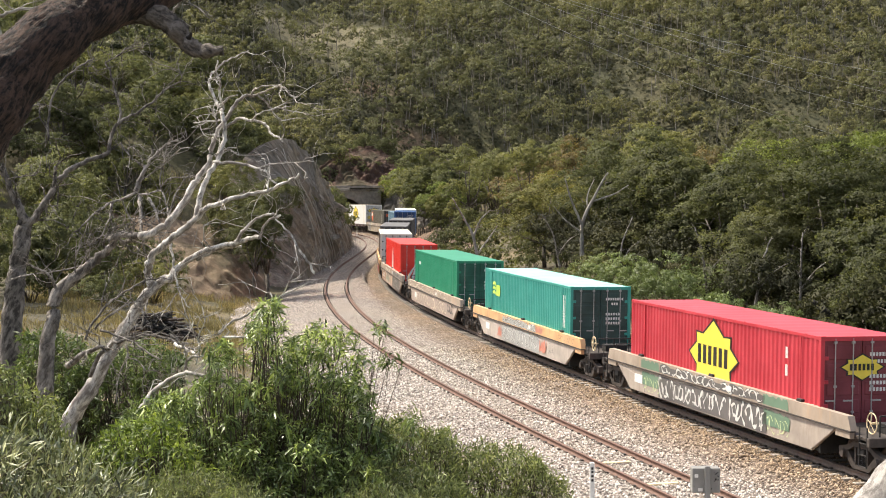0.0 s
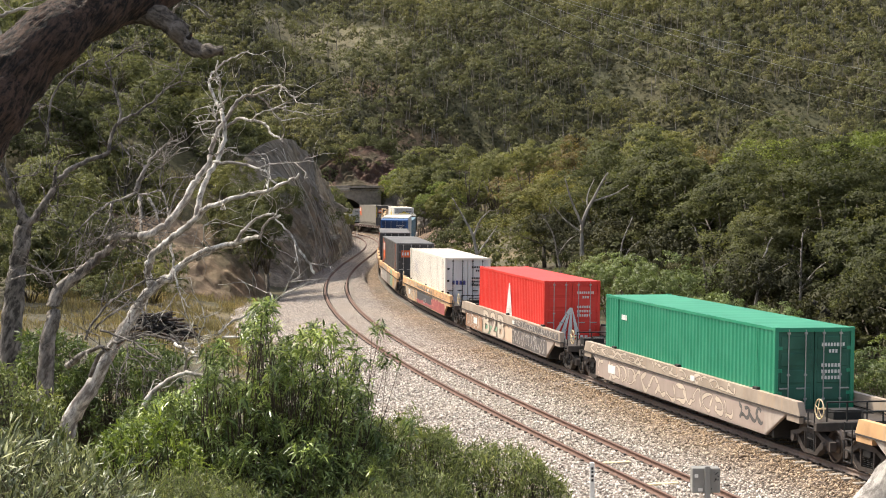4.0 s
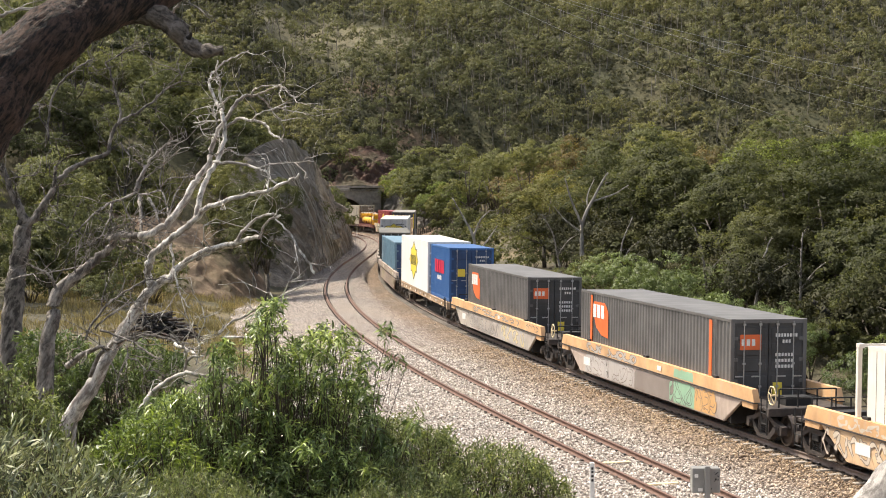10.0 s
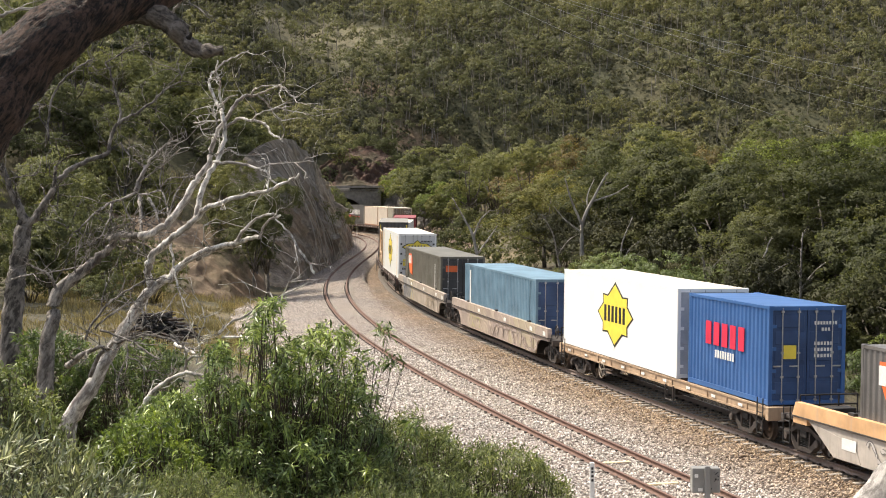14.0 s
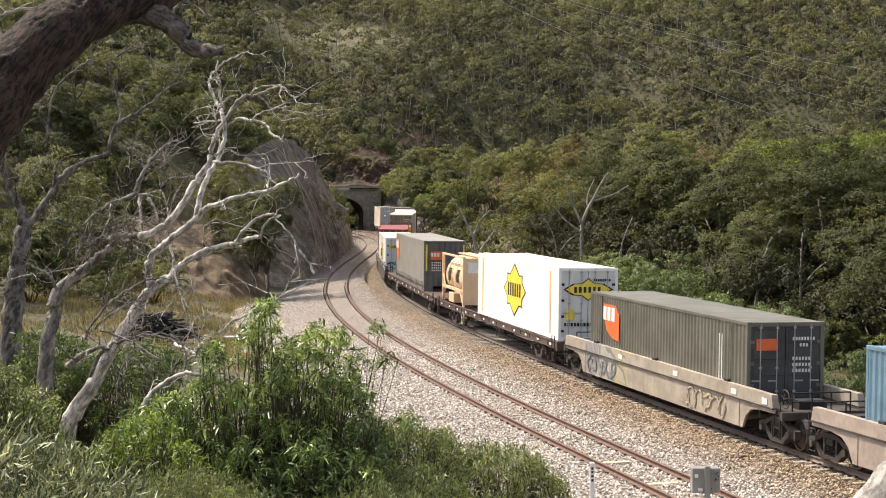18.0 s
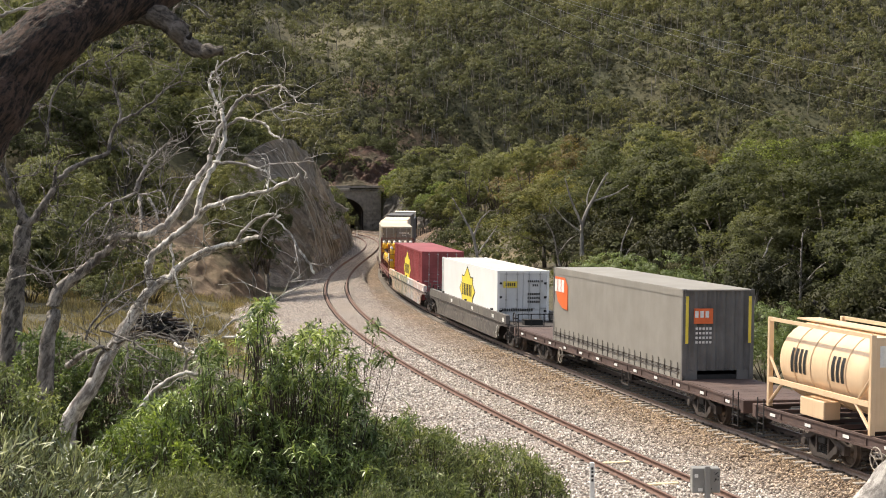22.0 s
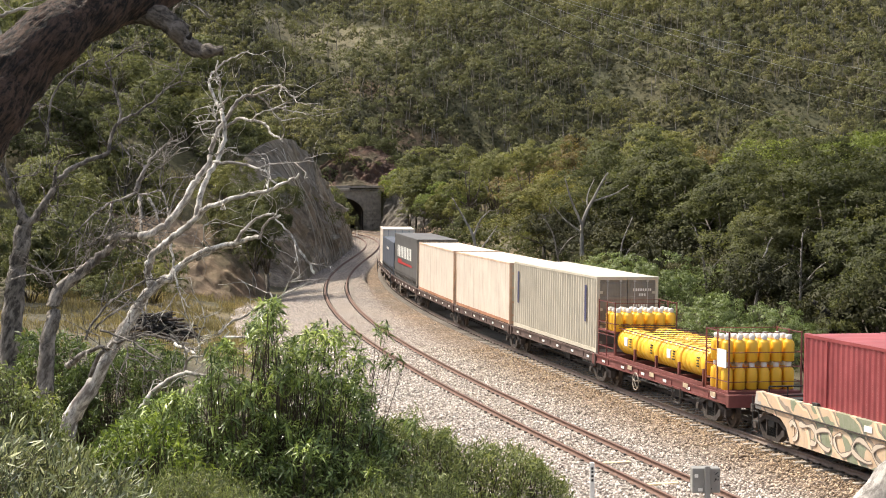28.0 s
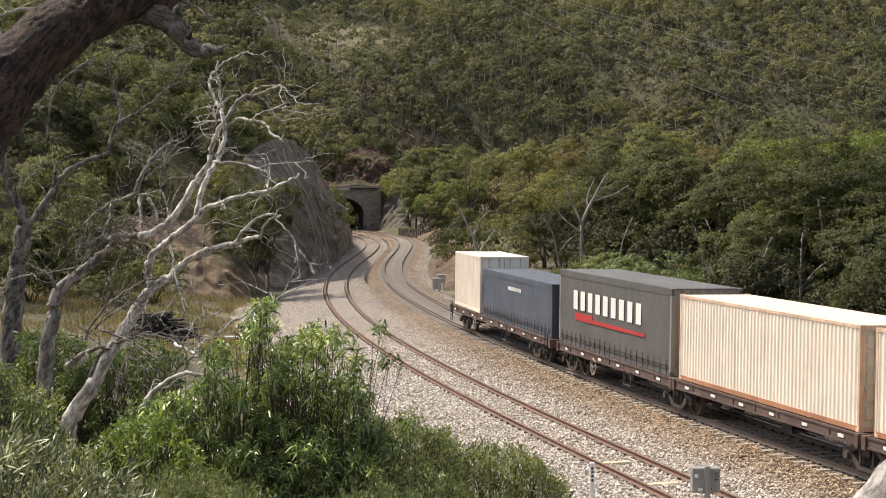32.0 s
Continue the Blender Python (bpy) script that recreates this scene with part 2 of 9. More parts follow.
M["rail"] = plain("rusty_rail_steel", (0.155, 0.086, 0.062), 0.75, 0.0, 0.3, 9)
M["rail_used"] = plain("dusty_rail_steel", (0.17, 0.125, 0.10), 0.6, 0.1, 0.3, 9)
M["rail_top"] = plain("worn_rail_head", (0.32, 0.25, 0.21), 0.35, 0.8, 0.2, 20)
M["sleeper"] = plain("weathered_sleeper", (0.27, 0.235, 0.20), 0.9, 0, 0.3, 2)
M["black"] = plain("sooty_steel", (0.020, 0.018, 0.017), 0.7, 0.1, 0.4, 5)
M["grime"] = plain("brake_dust_brown_steel", (0.055, 0.043, 0.036), 0.75, 0.1, 0.4, 4)
M["wheel"] = plain("wheel_steel", (0.13, 0.105, 0.09), 0.4, 0.7, 0.25, 6)
M["white_paint"] = plain("white_paint", (0.72, 0.70, 0.66), 0.6, 0, 0.12, 8)
M["tan"] = plain("dusty_tan_paint", (0.42, 0.33, 0.22), 0.7, 0, 0.25, 6)
M["cream"] = plain("yellowed_paint", (0.70, 0.55, 0.33), 0.6, 0, 0.15, 5)
M["bark_dark"] = bark("dark_gum_bark", (0.009, 0.006, 0.005), (0.172, 0.102, 0.074), 52, 1.0, 0.2, 0.08, (0.6, 0.08, 0.79), 0.45)
M["bark_silver"] = bark("bleached_dead_wood", (0.20, 0.17, 0.145), (0.74, 0.69, 0.62), 16, 0.8, 0.3, 0.03, (0.5, 0, 0.8))
M["bark_gum"] = bark("smooth_gum_bark", (0.045, 0.037, 0.03), (0.20, 0.17, 0.14), 5.0, 0.5, 0.3)
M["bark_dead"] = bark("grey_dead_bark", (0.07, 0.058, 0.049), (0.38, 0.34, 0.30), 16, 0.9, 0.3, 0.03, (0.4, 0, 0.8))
# darker copy of bark_dead: shade on the leaning tree, put into colour
M["bark_shade"] = bark("shaded_grey_dead_bark", (0.040, 0.033, 0.028), (0.25, 0.22, 0.19), 16, 0.9, 0.3, 0.03, (0.4, 0, 0.8))
# near black: stands in for shade on the leaning trunk in the thicket
M["bark_near_black"] = bark("near_black_bark", (0.006, 0.005, 0.005), (0.035, 0.029, 0.025), 12, 1.0, 0.35, 0.05)
M["bark_pale"] = bark("pale_standing_dead_wood", (0.16, 0.14, 0.12), (0.42, 0.38, 0.33), 4, 0.3)
M["bark_mid"] = bark("grey_brown_broken_wood", (0.04, 0.031, 0.025), (0.27, 0.225, 0.185), 34, 1.0, 0.3, 0.04, (0.85, 0, -0.5))
M["log"] = bark("weathered_log", (0.16, 0.14, 0.125), (0.50, 0.46, 0.42), 7, 0.9, 0.6)
# near gums darkened for shade, leaf_away lightened for haze, both in the colour
M["leaf_gum"] = leafy("shaded_gum_leaves", (0.075, 0.079, 0.039), (0.116, 0.122, 0.061), 0.12, 0.6, 0.46, 5.0, 0.4)
M["leaf_away"] = leafy("haze_paled_gum_leaves", (0.110, 0.116, 0.061), (0.157, 0.164, 0.087), 0.08, 0.6, 0.48, 3.0, 0.5)
# hillside leaves: distance haze is put into paler, bluer, low-contrast tones
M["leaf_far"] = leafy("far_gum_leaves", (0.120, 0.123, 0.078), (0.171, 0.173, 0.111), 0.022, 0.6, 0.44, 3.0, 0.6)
M["leaf_bright"] = leafy("bright_green_leaves", (0.043, 0.074, 0.021), (0.304, 0.378, 0.154), 1.6, 0.28, 0.30)
M["leaf_wattle"] = leafy("wattle_leaves", (0.125, 0.160, 0.062), (0.180, 0.224, 0.090), 0.25, 0.5, 0.34, 5.0)
M["leaf_grey"] = leafy("grey_green_leaves", (0.066, 0.086, 0.033), (0.255, 0.289, 0.132), 1.4, 0.45, 0.34)
M["leaf_fine"] = leafy("fine_grey_green_leaves", (0.068, 0.085, 0.036), (0.216, 0.244, 0.116), 1.4, 0.5, 0.34)
# shade inside the shrubs and below the trunks is put into this green
M["leaf_deep"] = leafy("shade_darkened_green_leaves", (0.055, 0.085, 0.028), (0.165, 0.215, 0.080), 0.6, 0.45, 0.34)
# understory shade is put into these very dark leaf tones
M["leaf_thicket"] = leafy("shade_darkened_thicket_leaves", (0.032, 0.033, 0.019), (0.056, 0.056, 0.032), 0.2, 0.7, 0.22, 3.0)
M["leaf_fresh"] = leafy("fresh_gum_leaves", (0.090, 0.112, 0.030), (0.165, 0.200, 0.054), 0.2, 0.6, 0.36, 3.0)
M["leaf_olive"] = leafy("olive_gum_leaves", (0.105, 0.100, 0.038), (0.165, 0.158, 0.060), 0.2, 0.6, 0.34, 3.0)
M["leaf_rusty"] = leafy("rusty_gum_leaves", (0.150, 0.112, 0.056), (0.210, 0.160, 0.080), 0.1, 0.6, 0.34, 2.0)
M["leaf_silver"] = leafy("silvery_olive_leaves", (0.043, 0.058, 0.029), (0.374, 0.399, 0.289), 1.2, 0.34, 0.16)
M["twig"] = plain("brown_twigs", (0.06, 0.042, 0.03), 0.9, 0, 0.3, 5)
M["straw"] = leafy("dry_grass_blades", (0.17, 0.128, 0.066), (0.47, 0.375, 0.215), 0.30, 0.8, 0.25)
# ---- small builders ----
def part(name, bm, mat_, parent, label=""):
    data = bpy.data.meshes.new(name)
    bm.to_mesh(data)
    bm.free()
    data.materials.append(mat_)
    ob = new(name, data)
    ob.parent = parent
    return tagged(ob, label)


def pieces(name, bm, mat_, parent, label=""):
    """Each loose piece of a bmesh becomes a part of its own."""
    seen = set()
    for start in bm.verts:
        if start in seen:
            continue
        island, todo = [], [start]
        seen.add(start)
        while todo:
            v = todo.pop()
            island.append(v)
            for e in v.link_edges:
                w = e.other_vert(v)
                if w not in seen:
                    seen.add(w)
                    todo.append(w)
        one = bmesh.new()
        copy_of = {v: one.verts.new(v.co) for v in island}
        for f in {f for v in island for f in v.link_faces}:
            one.faces.new([copy_of[v] for v in f.verts])
        part(name, one, mat_, parent, label)
    bm.free()


def shared(name, data, parent, m=None, label=""):
    ob = new(name, data)
    ob.parent = parent
    if m is not None:
        ob.matrix_basis = m
    return tagged(ob, label)


def mesh_of(name, bm, mat_):
    data = bpy.data.meshes.new(name)
    bm.to_mesh(data)
    bm.free()
    data.materials.append(mat_)
    return data


def arrays(name, verts, quads, mat_, smooth=False):
    """A mesh from vertex and quad arrays."""
    verts, quads = np.asarray(verts, np.float32), np.asarray(quads, np.int32)
    n, k = quads.shape
    data = bpy.data.meshes.new(name)
    data.vertices.add(len(verts))
    data.vertices.foreach_set("co", verts.ravel())
    data.loops.add(n * k)
    data.loops.foreach_set("vertex_index", quads.ravel())
    data.polygons.add(n)
    data.polygons.foreach_set("loop_start", np.arange(n, dtype=np.int32) * k)
    data.update(calc_edges=True)
    if smooth:
        data.polygons.foreach_set("use_smooth", np.ones(n, bool))
    data.materials.append(mat_)
    return data


def box(bm, x0, x1, y0, y1, z0, z1, bevel=0.0):
    v = [bm.verts.new((x, y, z)) for z in (z0, z1) for y in (y0, y1) for x in (x0, x1)]
    faces = [bm.faces.new([v[i] for i in f]) for f in ((0, 2, 3, 1), (4, 5, 7, 6), (0, 1, 5, 4), (1, 3, 7, 5), (3, 2, 6, 7), (2, 0, 4, 6))]
    if bevel:
        edges = {e for f in faces for e in f.edges}
        bmesh.ops.bevel(bm, geom=list(edges), offset=bevel, segments=1, affect="EDGES")
    return bm


def boxes(*sizes, bevel=0.0):
    bm = bmesh.new()
    for s in sizes:
        box(bm, *s, bevel=bevel)
    return bm


def prism(bm, outline, y0, y1):
    """An outline in x, z drawn out along y."""
    a = [bm.verts.new((x, y0, z)) for x, z in outline]
    b = [bm.verts.new((x, y1, z)) for x, z in outline]
    n = len(outline)
    bm.faces.new(a)
    bm.faces.new(b[::-1])
    for i in range(n):
        bm.faces.new((a[i], b[i], b[(i + 1) % n], a[(i + 1) % n]))
    bmesh.ops.recalc_face_normals(bm, faces=bm.faces[:])
    return bm


def rod(bm, a, b, r0, r1=None, sides=8):
    """A round bar from a to b."""
    a, b = Vector(a), Vector(b)
    r1 = r0 if r1 is None else r1
    turn = (b - a).to_track_quat("Z", "Y").to_matrix()
    rings = []
    for c, r in ((a, r0), (b, r1)):
        rings.append([bm.verts.new(c + turn @ Vector((r * math.cos(t), r * math.sin(t), 0))) for t in [math.tau * i / sides for i in range(sides)]])
    for i in range(sides):
        j = (i + 1) % sides
        bm.faces.new((rings[0][i], rings[0][j], rings[1][j], rings[1][i]))
    bm.faces.new(rings[0][::-1])
    bm.faces.new(rings[1])
    return bm


def limb(bm, points, radii, sides=8, wobble=0.0, rng=random):
    """A tapering branch through points."""
    pts = [Vector(q) for q in points]
    rings = []
    for i, c in enumerate(pts):
        way = (pts[min(i + 1, len(pts) - 1)] - pts[max(i - 1, 0)]).normalized()
        turn = way.to_track_quat("Z", "Y").to_matrix()
        ring = []
        for k in range(sides):
            t = math.tau * k / sides
            r = radii[i] * (1 + rng.uniform(-wobble, wobble))
            ring.append(bm.verts.new(c + turn @ Vector((r * math.cos(t), r * math.sin(t), 0))))
        rings.append(ring)
    for a, b in zip(rings, rings[1:]):
        for i in range(sides):
            j = (i + 1) % sides
            f = bm.faces.new((a[i], a[j], b[j], b[i]))
            f.smooth = True
    bm.faces.new(rings[0][::-1])
    bm.faces.new(rings[-1])
    return bm


def curve_points(points, n):
    """n points on a smooth line through a few."""
    pts = [Vector(q) for q in points]
    out = []
    for i in range(n):
        u = i / (n - 1) * (len(pts) - 1)
        k = min(int(u), len(pts) - 2)
        t = u - k
        p0, p1, p2, p3 = pts[max(k - 1, 0)], pts[k], pts[k + 1], pts[min(k + 2, len(pts) - 1)]
        out.append(0.5 * ((2 * p1) + (p2 - p0) * t + (2 * p0 - 5 * p1 + 4 * p2 - p3) * t * t + (3 * p1 - p0 - 3 * p2 + p3) * t ** 3))
    return out


def thing(name, m, label, category, group=""):
    ob = new(name)
    ob.matrix_basis = m
    return tagged(ob, label, category, group)


# ---- the two tracks: bends by stretches, from behind the camera into the tunnel ----
KNOTS = [-460, -130, -120, 0, 30, 60, 90, 120, 150, 180, 210, 240, 250, 300, 320, 480]
STEPS = np.arange(-460, 480.5, 0.5)


def track_line(x0, heading, bends):
    k = np.interp(STEPS, KNOTS, [0, 0, bends[0], *bends, bends[-1], bends[-1] * 0.3, 0, 0])
    th = np.cumsum(k) * 0.5
    zero = int(460 / 0.5)
    th += heading - th[zero]
    x, y = np.cumsum(np.sin(th)) * 0.5, np.cumsum(np.cos(th)) * 0.5
    return x - x[zero] + x0, y - y[zero] + 40, th


IDLE = track_line(6.635, -0.25696, [0.00078, 0.00238, 0.00286, 0.00287, 0.00095, -0.00225, -0.00332, -0.00303, -0.00257])
USED = track_line(13.015, -0.26976, [0.00195, 0.00158, 0.0023, 0.00301, 0.00185, -0.0012, -0.00315, -0.00453, -0.00597])
CANT = 0.75


def drop(y):
    """The line falls a little towards the tunnel."""
    return -0.6 * np.clip((y - 190) / 95, 0, 1.3) ** 2


def on_track(track, s, off=0.0, z=0.0):
    x, y, th = (float(np.interp(s, STEPS, a)) for a in track)
    return Vector((x + off * math.cos(th), y - off * math.sin(th), z + float(drop(y)))), th


def train_pose(s):
    """Pose on the used track: +x the way the train goes, leaning with the cant."""
    c, th = on_track(USED, s)
    return Matrix.Translation(c) @ Matrix.Rotation(math.atan2(-math.cos(th), -math.sin(th)), 4, "Z") @ Matrix.Rotation(radians(-CANT), 4, "X")


# ---- ground ----
def track_x(track, y):
    return np.interp(y, track[1], track[0])


def smooth(a, b, v):
    t = np.clip((v - a) / (b - a), 0, 1)
    return t * t * (3 - 2 * t)


RNG = np.random.default_rng(7)
WAVES = [(RNG.uniform(0, math.tau), RNG.uniform(0, math.tau), 0.011 * 1.55 ** i, 9.0 / 1.7 ** i) for i in range(9)]


def rough_hill(x, y):
    z = 0 * x
    for a, ph, f, amp in WAVES:
        z = z + amp * np.sin((x * math.cos(a) + y * math.sin(a)) * f * math.tau / 2 + ph)
    return z


def ground_height(x, y):
    x, y = np.asarray(x, float), np.asarray(y, float)
    yc = np.clip(y, -380, 300)
    left, right = track_x(IDLE, yc), track_x(USED, yc)
    ul, ur = left - x, x - right                   # how far left of the idle track, right of the used one
    bed = -0.62 + drop(yc)
    z = bed + 0 * x
    # right: a low bank, then level ground with trees
    z = z + 1.3 * smooth(3.2, 9, ur) * smooth(60, 110, yc) + 0.035 * np.clip(ur - 9, 0, 60) * smooth(70, 140, yc)
    z = z - 1.0 * smooth(4, 12, ur) * (1 - smooth(60, 110, yc))
    # left: a grassy shelf that climbs away from the line
    z = z + 0.9 * smooth(6, 12, ul) + 0.10 * np.clip(ul - 10, 0, 30) * smooth(30, 80, yc)
    # the knoll cut by the line, grey rock towards the rails
    knoll = 12.5 * smooth(118, 150, yc + 0.35 * ul) * (1 - 0.75 * smooth(150, 215, yc))
    z = z + knoll * smooth(2.6, 11, ul) + 0.22 * np.clip(ul - 12, 0, 80) * smooth(95, 150, yc)
    # the camera's bank beside the line
    bank = 6.1 - 0.165 * np.clip(y, 0, 60) - 0.06 * np.clip(-x - 2, 0, 60) + 0.02 * np.clip(-y, 0, 50)
    near = (1 - smooth(26, 39, y + 0.35 * np.clip(-x, 0, 50))) * smooth(5.5, 14, ul)
    z = z * (1 - near) + np.maximum(bank, z) * near
    # the great hill behind the tunnel, nearer on the left
    start = 262 + 0.10 * np.clip(x + 10, -60, 400) - 60 * smooth(18, 130, -x - 10) + 28 * np.exp(-((x - 30) / 50.0) ** 2)
    rise = np.clip(y - start, 0, 420)
    hill = 0.41 * rise * smooth(0, 60, rise) + 0.05 * np.clip(y - start - 420, 0, 900)
    z = z + hill + rough_hill(x, y) * smooth(20, 160, rise) * 0.8
    tunnel = smooth(281.5, 288, y) * (1 - smooth(9, 16, np.abs(x - track_x(USED, yc) + 2.2)))
    return np.where(tunnel > 0.02, np.maximum(z, tunnel * (8.2 + 5.2 * smooth(286, 294, y))), z)


def build_ground():
    u = np.linspace(-1, 1, 240)
    xs = 130 * u + 1900 * u ** 7
    v = np.linspace(0, 1, 340)
    ys = -60 + 520 * v + 1500 * v ** 9
    ys = np.concatenate([np.linspace(-1200, -62, 24), ys])
    X, Y = np.meshgrid(xs, ys)
    Z = ground_height(X, Y)
    Z += 0.06 * np.sin(X * 1.9 + 1.3 * np.sin(Y * 1.1)) * np.sin(Y * 1.7) * smooth(5, 8, np.abs(X - track_x(USED, np.clip(Y, -380, 300)) + 3))
    nx, ny = len(xs), len(ys)
    i = (np.arange(ny - 1)[:, None] * nx + np.arange(nx - 1)).ravel()
    quads = np.stack([i, i + 1, i + nx + 1, i + nx], 1)
    # the tunnel runs under the hill: leave its mouth open
    cx, cy = X.ravel()[i] + 0.3, Y.ravel()[i] + 0.4
    mid = track_x(USED, cy) - 2.1
    keep = ~((cy > 274.0) & (cy < 292) & (np.abs(cx - mid) < 4.9) & (Z.ravel()[i] < 6.4))
    ob = new("ground", arrays("ground", np.stack([X.ravel(), Y.ravel(), Z.ravel()], 1), quads[keep], M["earth"], True))
    tagged(ob, "dry hill soil with straw grass and leaf litter", "ground", kind="structure")


build_ground()


# the bed across: which track, metres beside it, height
BED_CUTS = [(0, -9.0, -1.0), (0, -6.2, -0.42), (0, -3.4, -0.24), (0, -1.5, -0.185), (0, 0, -0.165), (0, 1.5, -0.185), (0, 2.3, -0.26),
            (1, -2.3, -0.26), (1, -1.6, -0.215), (1, 0, -0.21), (1, 1.6, -0.215), (1, 2.6, -0.40), (1, 4.6, -1.3)]
BED_RUST = {(1, -2.3): 0.85, (1, -1.6): 1.0, (1, 0): 1.0, (1, 1.6): 0.9, (0, 0): 0.12, (0, 1.5): 0.05, (0, 2.3): 0.22}


def build_ballast():
    """One bed of crushed stone under both tracks, with shoulders."""
    ys = np.concatenate([np.arange(-380, 20, 8.0), np.arange(20, 300, 0.8)])
    cuts = BED_CUTS
    verts, rust = [], []
    for y in ys:
        for which, off, z in cuts:
            x = float(track_x((IDLE, USED)[which], y)) + off * 1.03
            if which == 0 and off < -3:
                x = max(x, float(track_x(IDLE, y)) - (9.0 if y < 112 else 4.2) * abs(off) / 9.0 - (0 if y < 112 else 0.6))
            jag = 0.03 * math.sin(y * 2.3 + off * 5) + 0.02 * math.sin(y * 5.1 + off * 3)
            verts.append((x, y, z + float(drop(y)) + jag * (0.4 if abs(off) < 2 else 1)))
            rust.append(BED_RUST.get((which, off), 0.0) + 0.28 * float(smooth(105, 190, y)))
    k = len(cuts)
    i = (np.arange(len(ys) - 1)[:, None] * k + np.arange(k - 1)).ravel()
    data = arrays("ballast", verts, np.stack([i, i + 1, i + k + 1, i + k], 1), M["gravel"], True)
    a = data.attributes.new("rusty", "FLOAT", "POINT")
    a.data.foreach_set("value", np.array(rust, np.float32))
    tagged(new("ballast", data), "pinkish crushed stone ballast bed under the tracks", "ballast", kind="structure")


build_ballast()


def build_stones():
    """The topmost loose stones of the bed, near the camera."""
    rng = np.random.default_rng(17)
    n = 62000
    y = 35 + 45 * rng.random(n) ** 1.5
    xs = np.stack([track_x((IDLE, USED)[w], y) + off * 1.03 for w, off, _ in BED_CUTS], 1)
    zs = np.array([z for _, _, z in BED_CUTS])
    rs = np.array([BED_RUST.get((w, off), 0.0) for w, off, _ in BED_CUTS])
    x = xs[:, 0] + (xs[:, -1] - xs[:, 0]) * rng.random(n)
    k = np.clip((x[:, None] > xs).sum(1) - 1, 0, len(BED_CUTS) - 2)
    i = np.arange(n)
    f = (x - xs[i, k]) / (xs[i, k + 1] - xs[i, k])
    z = zs[k] + f * (zs[k + 1] - zs[k]) + 0.012
    rust = rs[k] + f * (rs[k + 1] - rs[k])
    clear = np.ones(n, bool)
    for track, gauge in ((IDLE, 1.52), (USED, 1.505)):
        clear &= np.abs(np.abs(x - track_x(track, y)) / 1.03 - gauge / 2) > 0.10
    x, y, z, rust = x[clear], y[clear], z[clear], rust[clear]
    n = len(x)
    corner = np.array([(1, 0, 0), (-1, 0, 0), (0, 1, 0), (0, -1, 0), (0, 0, 1), (0, 0, -1)], float)
    v = corner[None] * rng.uniform(0.022, 0.055, (n, 1, 3)) + rng.normal(0, 0.007, (n, 6, 3))
    a, b = rng.uniform(0, math.tau, (2, n))
    ca, sa, cb, sb = np.cos(a), np.sin(a), np.cos(b), np.sin(b)
    turn = np.stack([np.stack([ca, -sa * cb, sa * sb], 1), np.stack([sa, ca * cb, -ca * sb], 1), np.stack([0 * a, sb, cb], 1)], 1)
    v = np.einsum("nij,nkj->nki", turn, v) + np.stack([x, y, z], 1)[:, None]
    tri = np.array([(0, 2, 4), (2, 1, 4), (1, 3, 4), (3, 0, 4), (2, 0, 5), (1, 2, 5), (3, 1, 5), (0, 3, 5)])
    data = arrays("ballast_stones", v.reshape(-1, 3), (np.arange(n)[:, None, None] * 6 + tri).reshape(-1, 3), M["stones"])
    at = data.attributes.new("rusty", "FLOAT", "POINT")
    at.data.foreach_set("value", np.repeat(rust, 6).astype(np.float32))
    tagged(new("ballast_stones", data), "loose cream and brown crushed stones on the track bed", "ballast", kind="stuff")


build_stones()

RAIL_SHAPE = [(-0.072, -0.16), (0.072, -0.16), (0.072, -0.148), (0.010, -0.128), (0.010, -0.046), (0.036, -0.036), (0.036, -0.004), (0.028, 0.0),
              (-0.028, 0.0), (-0.036, -0.004), (-0.036, -0.036), (-0.010, -0.046), (-0.010, -0.128), (-0.072, -0.148)]


